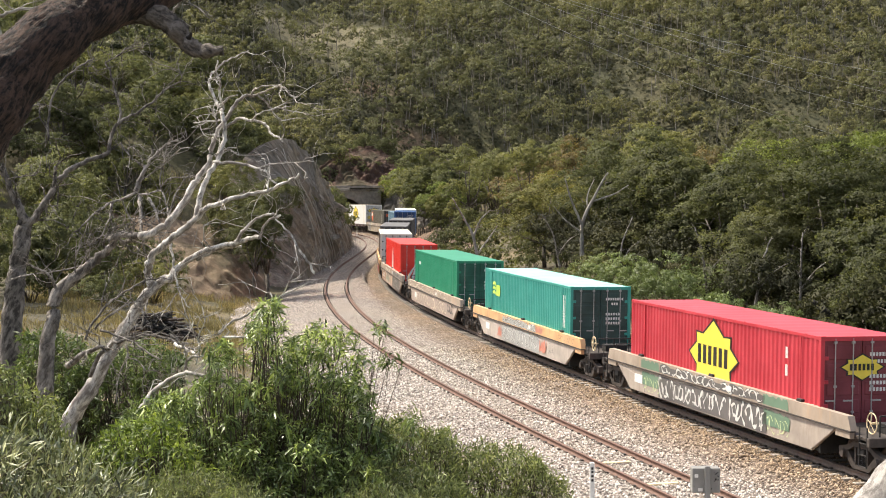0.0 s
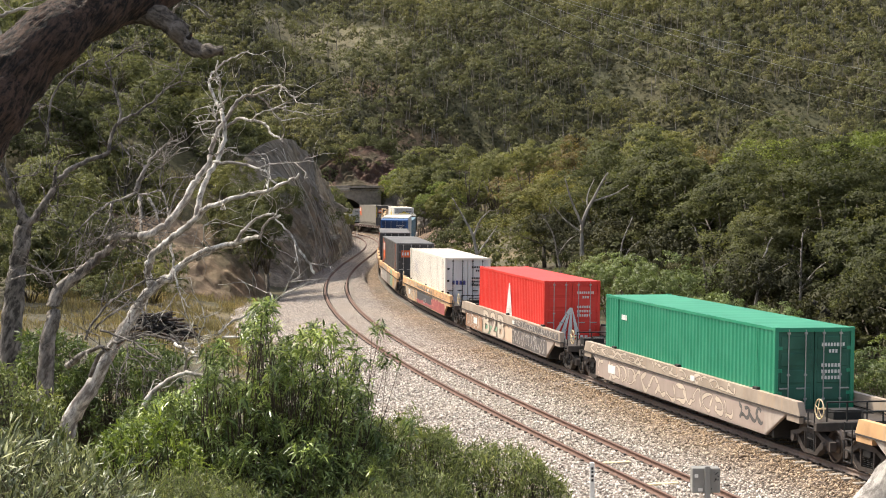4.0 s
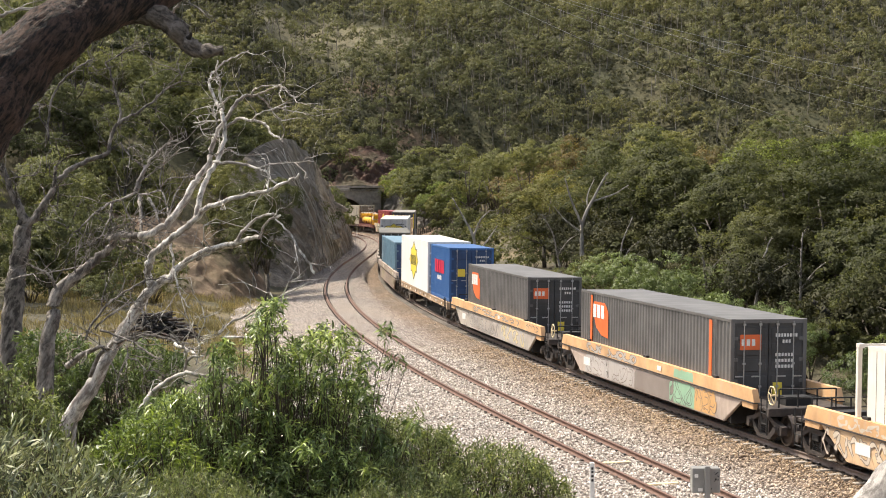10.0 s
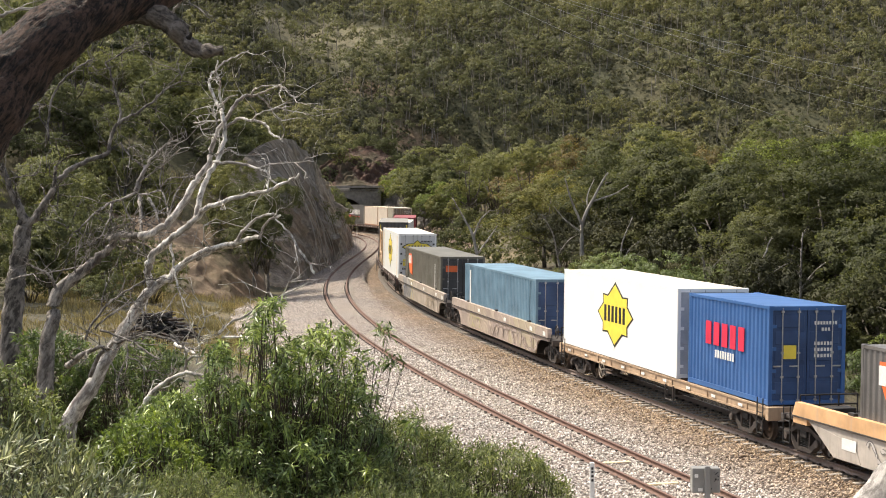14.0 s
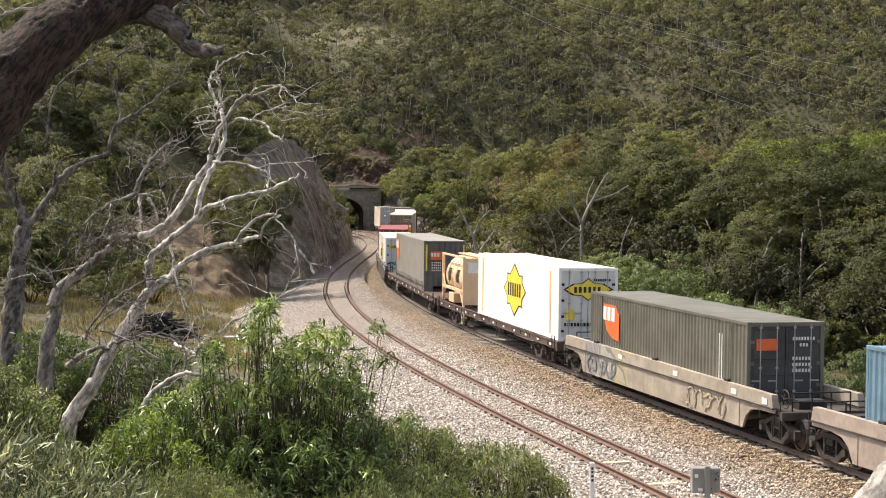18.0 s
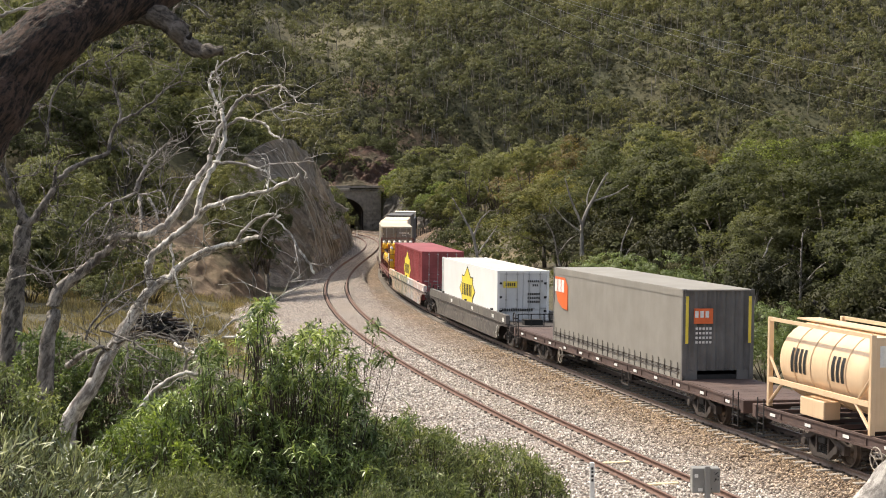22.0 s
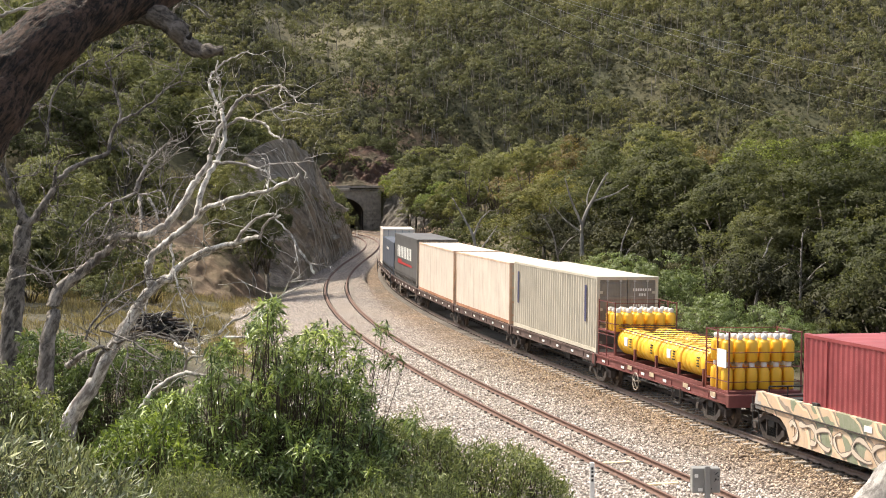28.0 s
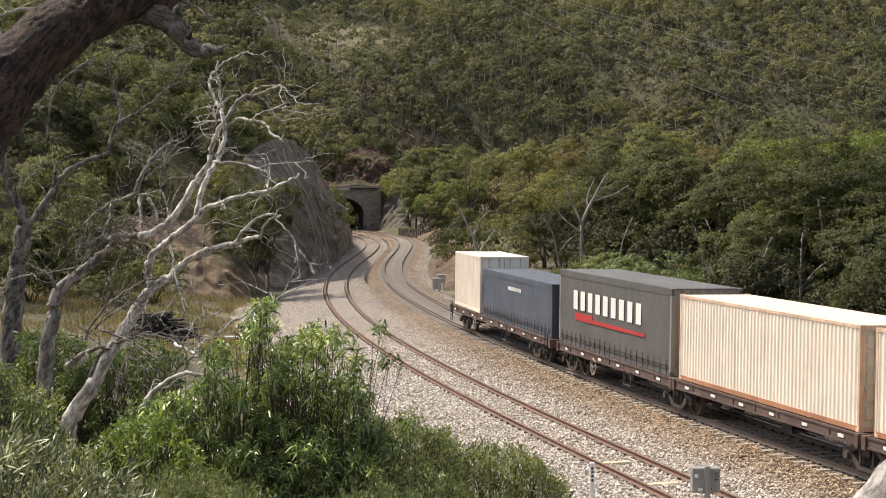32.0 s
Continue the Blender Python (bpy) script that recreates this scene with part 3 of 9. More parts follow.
def build_track(name, track, label, gauge, steel, head, rng):
    root = tagged(new(name), label, "railway track", kind="structure")
    stations = np.concatenate([np.arange(-400, -20, 6.0), np.arange(-20, 330, 1.0)])
    for side in (-1, 1):
        verts = []
        for s in stations:
            for dx, dz in RAIL_SHAPE:
                c, _ = on_track(track, s, side * gauge / 2 + dx, dz)
                verts.append(c)
        k = len(RAIL_SHAPE)
        quads = [(i * k + j, i * k + (j + 1) % k, (i + 1) * k + (j + 1) % k, (i + 1) * k + j) for i in range(len(stations) - 1) for j in range(k)]
        data = arrays("rail", verts, quads, steel)
        data.materials.append(head)
        top = np.zeros(len(quads), np.int32)
        top[7::k] = 1
        data.polygons.foreach_set("material_index", top)
        shared("rail", data, root)
    bar = mesh_of("sleeper", boxes((-1.27, 1.27, -0.115, 0.115, -0.36, -0.165), bevel=0.012), M["sleeper"])
    clip = bmesh.new()
    for side in (-1, 1):
        for j in (-1, 1):
            box(clip, side * gauge / 2 + j * 0.12 - 0.035, side * gauge / 2 + j * 0.12 + 0.035, -0.06, 0.06, -0.165, -0.115)
    clips = mesh_of("rail_clips", clip, M["grime"])
    for i in range(300):
        s = -6 + i * 0.68
        c, th = on_track(track, s)
        m = Matrix.Translation(c + Vector((0, 0, rng.uniform(-0.015, 0.0)))) @ Matrix.Rotation(-th + rng.uniform(-0.015, 0.015), 4, "Z")
        shared("sleeper", bar, root, m)
        if s < 90:
            shared("rail_clip", clips, root, m)
    rest = bmesh.new()
    for i in range(70):
        c, th = on_track(track, 198 + i * 0.68)
        bm = boxes((-1.27, 1.27, -0.115, 0.115, -0.36, -0.165))
        bmesh.ops.transform(bm, matrix=Matrix.Translation(c) @ Matrix.Rotation(-th, 4, "Z"), verts=bm.verts)
        tmp = bpy.data.meshes.new("tmp")
        bm.to_mesh(tmp)
        bm.free()
        rest.from_mesh(tmp)
        bpy.data.meshes.remove(tmp)
    tagged(part("far_sleepers", rest, M["sleeper"], root), kind="stuff")


build_track("railway_track_idle", IDLE, "rusty unused railway track on pale ballast", 1.52, M["rail"], M["rail"], random.Random(3))
build_track("railway_track_used", USED, "railway track in use, browned by brake dust", 1.505, M["rail_used"], M["rail_top"], random.Random(4))


# ---- tunnel portal, cut under the hill ----
def build_portal():
    (c2, th2), (c1, _) = on_track(USED, 240.6), on_track(IDLE, 241.0)
    mid = (c1 + c2) / 2 + Vector((1.45, 0, 0))
    face = Matrix.Translation(mid) @ Matrix.Rotation(-th2, 4, "Z")        # +y runs into the hill
    root = tagged(new("tunnel_portal"), "old grey masonry tunnel portal with a coping", "tunnel portal", kind="structure")
    root.matrix_basis = face
    half, spring, crown = 4.35, 2.6, 5.3
    arch = [(half * math.cos(t), spring + (crown - spring) * math.sin(t)) for t in [math.pi * i / 24 for i in range(25)]]
    hole = [(half, -0.9)] + arch + [(-half, -0.9)]
    # the wall round the opening, with thickness
    bm = bmesh.new()
    for y in (0.0, 1.2):
        inner = [bm.verts.new((x, y, z)) for x, z in hole]
        outer = []
        for x, z in hole:
            if z > spring + 0.01:
                ang = math.atan2(z - spring, x)
                reach = min(7.4 / max(abs(math.cos(ang)), 1e-3), 3.7 / max(math.sin(ang), 1e-3))
                outer.append(bm.verts.new((reach * math.cos(ang), y, spring + reach * math.sin(ang))))
            else:
                outer.append(bm.verts.new((math.copysign(7.4, x), y, z)))
        for i in range(len(hole) - 1):
            bm.faces.new((inner[i], inner[i + 1], outer[i + 1], outer[i]) if y else (inner[i + 1], inner[i], outer[i], outer[i + 1]))
    part("portal_wall", bm, M["stone"], root)
    # voussoirs and the stones of the right-hand pier
    rng = random.Random(5)
    for i in range(15):
        t0, t1 = math.pi * (i + 0.04) / 15, math.pi * (i + 0.96) / 15
        out = [(half * math.cos(t0), spring + (crown - spring) * math.sin(t0)), ((half + 0.65) * math.cos(t0), spring + (crown - spring + 0.65) * math.sin(t0)),
               ((half + 0.65) * math.cos(t1), spring + (crown - spring + 0.65) * math.sin(t1)), (half * math.cos(t1), spring + (crown - spring) * math.sin(t1))]
        part("arch_stone", prism(bmesh.new(), out, -0.10 - rng.random() * 0.05, 0.3), M["stone"], root)
    for side in (-1, 1):
        for r in range(14):
            for c in range(2):
                x0 = 4.5 + c * 1.35 + (0.3 if r % 2 else 0)
                x1 = min(x0 + 1.30, 7.2)
                z0 = -0.7 + r * 0.5
                lo, hi = (x0, x1) if side > 0 else (-x1, -x0)
                if z0 > spring and x0 < half + 0.7:
                    continue
                part("stone", boxes((lo, hi, -0.12 - rng.random() * 0.06, 0.1, z0, z0 + 0.46), bevel=0.03), M["stone"], root)
    part("coping", boxes((-7.7, 7.7, -0.45, 1.3, 6.75, 7.15), (-7.5, 7.5, -0.25, 1.2, 6.35, 6.55), bevel=0.04), M["stone"], root)
    # lining, a long vault that follows the line into the dark
    verts = []
    runs = np.arange(241, 478, 3.0)
    for s in runs:
        (a, th), (b, _) = on_track(USED, s), on_track(IDLE, s + 0.4)
        m = (a + b) / 2 + Vector((1.45, 0, 0)) if s < 300 else on_track(USED, s, -2.1)[0]
        for x, z in hole:
            verts.append(m + Vector((x * math.cos(th), -x * math.sin(th), z)))
    k = len(hole)
    quads = [(i * k + j, i * k + j + 1, (i + 1) * k + j + 1, (i + 1) * k + j) for i in range(len(runs) - 1) for j in range(k - 1)]
    tagged(new("tunnel_lining", arrays("tunnel_lining", verts, quads, M["grime"])), "sooty tunnel lining running into the dark", "tunnel", kind="structure")
    # added block, out of view, closes the far end of the lining
    bm = bmesh.new()
    end, th = on_track(USED, 478, -2.1)
    box(bm, -6, 6, 0, 1, -1, 7)
    bmesh.ops.transform(bm, matrix=Matrix.Translation(end) @ Matrix.Rotation(-th, 4, "Z"), verts=bm.verts)
    ob = part("tunnel_plug", bm, M["black"], None)
    tagged(ob, "added black block closing the tunnel's unseen far end", "tunnel", kind="structure")


build_portal()


def rock_face(name, label, base, top, mat_, seed, jag=0.6, nu=90, nv=34, fine=1.0, way=None, blocks=0.0):
    """A cut face between a foot line and a crest line, broken into ledges; ribs run along one way."""
    lo, hi = curve_points(base, nu), curve_points(top, nu)
    ax = Vector(way or (0.3, 0.3, -1)).normalized()
    e1 = ax.cross(Vector((0, 1, 0))).normalized()
    e2 = ax.cross(e1)
    verts = []
    for i in range(nu):
        side = (hi[i] - lo[i]).cross(lo[min(i + 1, nu - 1)] - lo[max(i - 1, 0)]).normalized()
        for j in range(nv):
            t = j / (nv - 1)
            q = lo[i].lerp(hi[i], t)
            r = Vector((q.dot(e1), q.dot(e2), q.dot(ax) * 0.12 + seed))
            n = 0.8 * noise.fractal(q * 0.25 * fine, 1.0, 2.2, 3) + 0.7 * noise.fractal(r * 0.8 * fine, 1.0, 2.0, 4)
            ridge = abs(noise.noise(r * 0.5 * fine)) * 1.4
            if blocks:
                d_, p_ = noise.voronoi(q * blocks)
                n += 1.3 * noise.noise(p_[0] * 3.7) + 0.9 * min(0.35, d_[1] - d_[0])
            w = math.sin(math.pi * min(1, t * 1.2)) if t < 0.9 else 0.3
            verts.append(q + side * (n + ridge - 0.5) * jag * w)
    quads = [(i * nv + j, (i + 1) * nv + j, (i + 1) * nv + j + 1, i * nv + j + 1) for i in range(nu - 1) for j in range(nv - 1)]
    ob = new(name, arrays(name, verts, quads, mat_))
    return tagged(ob, label, "rock face", kind="structure")


rock_face("rock_cutting", "grey slanting cut rock face hung with netting",
          [(-14.6, 123, -0.3), (-11.6, 128, -0.4), (-10.8, 140, -0.4), (-10.4, 165, -0.4), (-10.5, 185, -0.4), (-10.8, 200, -0.5), (-11.9, 215, -0.6), (-13.6, 232, -0.8)],
          [(-16.4, 129, 8.0), (-14.7, 134, 10.3), (-13.0, 142, 11.1), (-12.2, 151, 10.2), (-12.1, 162, 8.9), (-12.2, 178, 7.0), (-12.4, 198, 4.5), (-12.9, 215, 2.1), (-14.0, 230, 0.6)], M["rock"], 3, 0.95, 230, 90, 1.15, (4.5, 15, -9.5), 0.35)
rock_face("portal_rock", "red-brown broken rock above the tunnel",
          [(-21, 281, 5.8), (-17, 282.5, 6.6), (-12, 283.5, 6.6), (-8.5, 283.5, 4.5)],
          [(-21, 289, 9.5), (-17, 292.5, 12.8), (-12, 293.5, 13.2), (-6.5, 291, 10.5)], M["red_rock"], 8, 0.8, 150, 90, 1.4, None, 0.8)
rock_face("portal_side_rock", "pale splintered rock beside the tunnel mouth",
          [(-10.6, 276, -1.0), (-8.0, 273, -1.0), (-5.5, 268, -1.0), (-3.5, 258, -0.8)],
          [(-9.0, 280, 6.0), (-6.5, 281, 4.8), (-3.5, 279, 3.4), (-1.5, 268, 1.5)], M["side_rock"], 12, 0.5, 90, 50, 1.6, (-0.5, -0.2, -1))

def hung_cables():
    """Pale netting cables that hang down the grey cut rock."""
    root = tagged(new("rock_netting"), "pale steel netting cables draped over the rock", "netting", kind="structure")
    rng = random.Random(31)
    for i in range(26):
        y = 141 + i * 2.1 + rng.uniform(-1, 1)
        u = (y - 127) / 100
        foot, top = Vector((-11.0 + 0.2 * math.sin(y), y, -0.2)), Vector((-13.6 + 0.8 * u, y - rng.uniform(5, 17), 11.0 - 9.0 * u))
        pts = []
        for k in range(9):
            q = foot.lerp(top, k / 8)
            q += Vector((0.8 + 0.5 * math.sin(math.pi * k / 8), 0, 0.3)) + Vector((rng.uniform(-0.12, 0.12), rng.uniform(-0.3, 0.3), 0))
            pts.append(q)
        part("cable", limb(bmesh.new(), pts, [0.032] * 9, 4), M["cable"], root)


M["cable"] = plain("weathered_cable", (0.46, 0.43, 0.38), 0.7, 0.2)
hung_cables()
M["bare_soil"] = rock("bare_tan_soil", (0.080, 0.055, 0.036), (0.205, 0.145, 0.098), (0.33, 0.25, 0.17), (0.3, 0.2, -1.0), 0.7, 0.44)
M["soil"] = rock("red_brown_soil", (0.045, 0.03, 0.02), (0.12, 0.08, 0.052), (0.20, 0.145, 0.10))
rock_face("soil_slope", "bare red-brown soil slope under the trees",
          [(-23, 108, -0.6), (-18, 110, -0.9), (-14.6, 113, -1.3), (-12.1, 119, -1.5)], [(-24, 120, 5.5), (-19, 122, 4.8), (-15.6, 124, 4.0), (-13.2, 127, 2.6)], M["bare_soil"], 21, 0.3, 120, 40, 1.5)
bank_lo = [tuple(on_track(USED, s, 3.0, -0.75)[0]) for s in (84, 100, 118, 140, 165, 190, 215)]
bank_hi = [tuple(on_track(USED, s, 6.4 + 1.2 * math.sin(s), 0.9 + 0.5 * math.sin(s * 0.13))[0]) for s in (84, 100, 118, 140, 165, 190, 215)]
rock_face("soil_bank", "crumbling red-brown soil bank beside the track", bank_lo, bank_hi, M["soil"], 17, 0.35, 260, 22, 3.0)
# ---- the train ----
def travelled(t):
    """Metres that the train has gone by t seconds; it gathers speed slowly."""
    u = t / 32.0
    return 322.881 * u + 24.149 * u ** 2 - 4.015 * u ** 3 + 19.523 * u ** 4 - 12.324 * u ** 5


MOVING = []          # thing, place along the train, half its span between bearings


def rides(ob, place, half=6.0):
    MOVING.append((ob, place, half))
    ob.matrix_basis = train_pose(place)
    return ob


STEEL_RED = paint("rusty_red_steel", (0.15, 0.036, 0.030), 0.6, (0.10, 0.05, 0.035), 0.5)
DECK = paint("dark_worn_deck", (0.075, 0.043, 0.034), 0.8, (0.15, 0.075, 0.045), 0.5)
TAN = paint("pale_orange_sill", (0.60, 0.35, 0.165), 0.65, (0.42, 0.33, 0.26), 0.85)
GREYTAN = paint("grey_brown_sill", (0.34, 0.27, 0.21), 0.65, (0.50, 0.30, 0.15), 0.6)

WHEELSETS = {1: [], -1: []}


def wheelset_mesh():
    bm = bmesh.new()
    rod(bm, (0, -0.72, 0), (0, 0.72, 0), 0.075, sides=10)
    for side in (-1, 1):
        rings = [(0.68, 0.03), (0.68, 0.30), (0.70, 0.38), (0.67, 0.40), (0.665, 0.49), (0.69, 0.49), (0.70, 0.465), (0.80, 0.455), (0.80, 0.40), (0.75, 0.37), (0.74, 0.2), (0.79, 0.12), (0.79, 0.03)]
        prev = None
        for y, r in rings:
            ring = [bm.verts.new((r * math.cos(math.tau * i / 20), side * y, r * math.sin(math.tau * i / 20))) for i in range(20)]
            if prev:
                for i in range(20):
                    bm.faces.new((prev[i], prev[(i + 1) % 20], ring[(i + 1) % 20], ring[i]))
            prev = ring
        for k in range(3):
            a = math.tau * k / 3
            box(bm, 0.25 * math.cos(a) - 0.03, 0.25 * math.cos(a) + 0.03, side * 0.75 - 0.012, side * 0.75 + 0.012, 0.25 * math.sin(a) - 0.03, 0.25 * math.sin(a) + 0.03)
    bmesh.ops.recalc_face_normals(bm, faces=bm.faces[:])
    return mesh_of("wheelset", bm, M["wheel"])


def sideframe_mesh(side):
    """Cast side frame: arched top, sagging bottom, two windows, the bolster's end between springs."""
    bm = bmesh.new()
    y0, y1 = (side * 0.92, side * 1.10)
    prism(bm, [(-1.22, 0.36), (-1.22, 0.60), (-0.75, 0.70), (-0.35, 0.84), (0.35, 0.84), (0.75, 0.70), (1.22, 0.60), (1.22, 0.36), (0.98, 0.36), (0.95, 0.52), (0.72, 0.56),
               (0.42, 0.70), (-0.42, 0.70), (-0.72, 0.56), (-0.95, 0.52), (-0.98, 0.36)], y0, y1)
    prism(bm, [(-0.86, 0.46), (-0.72, 0.56), (-0.30, 0.24), (0.30, 0.24), (0.72, 0.56), (0.86, 0.46), (0.42, 0.13), (-0.42, 0.13)], y0, y1)
    for x in (-0.36, 0.30):
        box(bm, x, x + 0.07, min(y0, y1), max(y0, y1), 0.24, 0.72)
    for x in (-0.9, 0.9):
        rod(bm, (x, side * 1.08, 0.46), (x, side * 1.20, 0.46), 0.115, 0.105, 12)
        box(bm, x - 0.15, x + 0.15, min(side * 0.94, side * 1.12), max(side * 0.94, side * 1.12), 0.36, 0.58)
    return mesh_of("side_frame", bm, M["grime"])


def spring_mesh():
    """One coil spring of the nest."""
    coil = [(0.062 * math.cos(i * 0.9), 0.062 * math.sin(i * 0.9), 0.24 + 0.0075 * i) for i in range(36)]
    return mesh_of("spring", limb(bmesh.new(), coil, [0.014] * 36, 5), M["black"])


def bolster_mesh():
    return mesh_of("bolster", boxes((-0.2, 0.2, -1.12, 1.12, 0.52, 0.70), (-0.35, 0.35, -0.4, 0.4, 0.66, 0.82), (-1.0, 1.0, -0.62, -0.52, 0.3, 0.38),
                                    (-1.0, 1.0, 0.52, 0.62, 0.3, 0.38), bevel=0.015), M["black"])


BOGIE = dict(wheelset=wheelset_mesh(), left=sideframe_mesh(1), right=sideframe_mesh(-1), spring=spring_mesh(), bolster=bolster_mesh())


def bogie(wagon, x):
    b = shared("bogie", BOGIE["bolster"], wagon, pose(x, 0, 0))
    shared("side_frame", BOGIE["left"], b)
    shared("side_frame", BOGIE["right"], b)
    for side in (-1, 1):
        for along in (-0.18, 0.0, 0.18):
            shared("spring", BOGIE["spring"], b, pose(along, side * 1.02, 0))
    for end in (-1, 1):
        WHEELSETS[end].append(shared("wheelset", BOGIE["wheelset"], b, pose(end * 0.9, 0, 0.46)))
    return b


M["wheel_paint"] = plain("dirty_pale_paint", (0.38, 0.33, 0.27), 0.7, 0, 0.3, 8)


def handwheel(wagon, x, y, z, mat_, axis="x", r=0.27):
    bm = bmesh.new()
    ring = [(0, r * math.cos(math.tau * i / 18), r * math.sin(math.tau * i / 18)) for i in range(18)]
    for i in range(18):
        rod(bm, ring[i], ring[(i + 1) % 18], 0.018, sides=5)
    for i in range(5):
        a = math.tau * i / 5 + 0.3
        rod(bm, (0.04, 0, 0), (0, r * math.cos(a), r * math.sin(a)), 0.012, sides=5)
    rod(bm, (-0.2, 0, 0), (0.05, 0, 0), 0.03, sides=6)
    if axis == "y":
        bmesh.ops.rotate(bm, verts=bm.verts, matrix=Matrix.Rotation(radians(-90), 3, "Z"))
    ob = part("handwheel", bm, mat_, wagon, "spoked hand brake wheel")
    ob.matrix_basis = pose(x, y, z)


def coupler(wagon, x, way):
    bm = boxes((min(x, x + way * 0.75), max(x, x + way * 0.75), -0.11, 0.11, 0.78, 1.0), bevel=0.02)
    box(bm, min(x + way * 0.7, x + way * 1.0), max(x + way * 0.7, x + way * 1.0), -0.19, 0.17, 0.72, 1.04, 0.04)
    rod(bm, (x, -0.35, 0.8), (x + way * 0.5, -0.30, 0.55), 0.03, sides=6)
    rod(bm, (x + way * 0.5, -0.30, 0.55), (x + way * 0.95, -0.28, 0.6), 0.03, sides=6)
    part("coupler", bm, M["black"], wagon)


def step_frame(wagon, x, y, mat_):
    bm = bmesh.new()
    for dx in (-0.2, 0.2):
        rod(bm, (x + dx, y, 0.3), (x + dx, y, 1.35), 0.02, sides=5)
    for z in (0.32, 0.62, 0.92):
        rod(bm, (x - 0.2, y, z), (x + 0.2, y, z), 0.018, sides=5)
    part("step_ladder", bm, mat_, wagon)


def lamp_plate(wagon, x, y, z, w, h, mat_=None, label="white lettered plate"):
    part("plate", boxes((x - w / 2, x + w / 2, y - 0.006, y + 0.006, z, z + h)), mat_ or M["white_paint"], wagon, label)


def sprayed(wagon, seed, x0, x1, z0, z1, y, mat_, n, wide, label):
    """Sprayed outlines: rounded, looping strokes side by side along the side, thin ribbons of paint."""
    rnd = random.Random(seed)
    for i in range(n):
        cx = x0 + (i + 0.5) * (x1 - x0) / n + rnd.uniform(-0.1, 0.1)
        ax, az = (x1 - x0) / n * rnd.uniform(0.35, 0.75), (z1 - z0) / 2 * rnd.uniform(0.6, 1.0)
        cz = (z0 + z1) / 2 + rnd.uniform(-0.5, 0.5) * ((z1 - z0) / 2 - az)
        p1, p2, k2, k3 = rnd.uniform(0, 6.28), rnd.uniform(0, 6.28), rnd.uniform(0.1, 0.5), rnd.uniform(0.05, 0.3)
        turn_, skew = rnd.uniform(3.2, 6.3), rnd.uniform(-0.4, 0.4)
        pts = []
        for j in range(27):
            t = p1 + turn_ * j / 26
            x = ax * (math.cos(t) + k2 * math.cos(2 * t + p2))
            z = az * (math.sin(t) + k3 * math.sin(3 * t + p2)) / (1 + k3)
            pts.append((cx + x / (1 + k2) + skew * z, min(z1, max(z0, cz + z))))
        verts = []
        for j, (x, z) in enumerate(pts):
            (xa, za), (xb, zb) = pts[max(0, j - 1)], pts[min(26, j + 1)]
            l = math.hypot(xb - xa, zb - za) or 1
            nx, nz = -(zb - za) / l * wide / 2, (xb - xa) / l * wide / 2
            verts += [(x - nx, y, z - nz), (x + nx, y, z + nz)]
        faces = [(2 * j, 2 * j + 2, 2 * j + 3, 2 * j + 1) for j in range(26)]
        shared("graffiti_stroke", arrays("graffiti_stroke", verts, faces, mat_), wagon, None, label)


def wild(wagon, seed, x0, x1, z0, z1, y, fill, edge, n, wide, label):
    """Sprayed interlocking forms side by side: fat bent ribbons of paint, outlined."""
    for layer, (mat_, extra) in enumerate(((edge, 0.055), (fill, 0.0))):
        if mat_ is None:
            continue
        rnd = random.Random(seed)
        verts, faces = [], []
        for i in range(n):
            cw = (x1 - x0) / n
            a, b = max(x0, x0 + (i - 0.15) * cw), min(x1, x0 + (i + 1.15) * cw)
            cx, ax = (a + b) / 2, (b - a) / 2 * rnd.uniform(0.7, 1.0)
            cz, az = (z0 + z1) / 2, (z1 - z0) / 2 * rnd.uniform(0.7, 0.95)
            p1, p2, k2, k3 = rnd.uniform(0, 6.28), rnd.uniform(0, 6.28), rnd.uniform(0.0, 0.6), rnd.uniform(0.0, 0.35)
            sweep, skew = rnd.uniform(2.6, 6.0), rnd.uniform(-0.5, 0.5)
            pts = []
            for j in range(30):
                t = p1 + sweep * j / 29
                dz = az * (math.sin(t) + k3 * math.sin(3 * t + p2)) / (1 + k3)
                pts.append(Vector((cx + ax * (math.cos(t) + k2 * math.cos(2 * t + p2)) / (1 + k2) + skew * dz, 0, cz + dz)))
            w0 = wide * rnd.uniform(0.7, 1.25)
            for j, q in enumerate(pts):
                d = pts[min(29, j + 1)] - pts[max(0, j - 1)]
                l = d.length or 1
                w = (w0 * (0.65 + 0.35 * math.sin(j * 0.5 + i)) + extra) / 2
                for s in (-1, 1):
                    verts.append((min(x1 + 0.1, max(x0 - 0.1, q.x - s * d.z / l * w)), y - 0.0015 * layer - 0.00002 * i, min(z1, max(z0, q.z + s * d.x / l * w))))
            o = i * 60
            faces += [(o + 2 * j, o + 2 * j + 2, o + 2 * j + 3, o + 2 * j + 1) for j in range(29)]
        tagged(shared("graffiti", arrays("graffiti", verts, faces, mat_), wagon, None, label), kind="stuff")


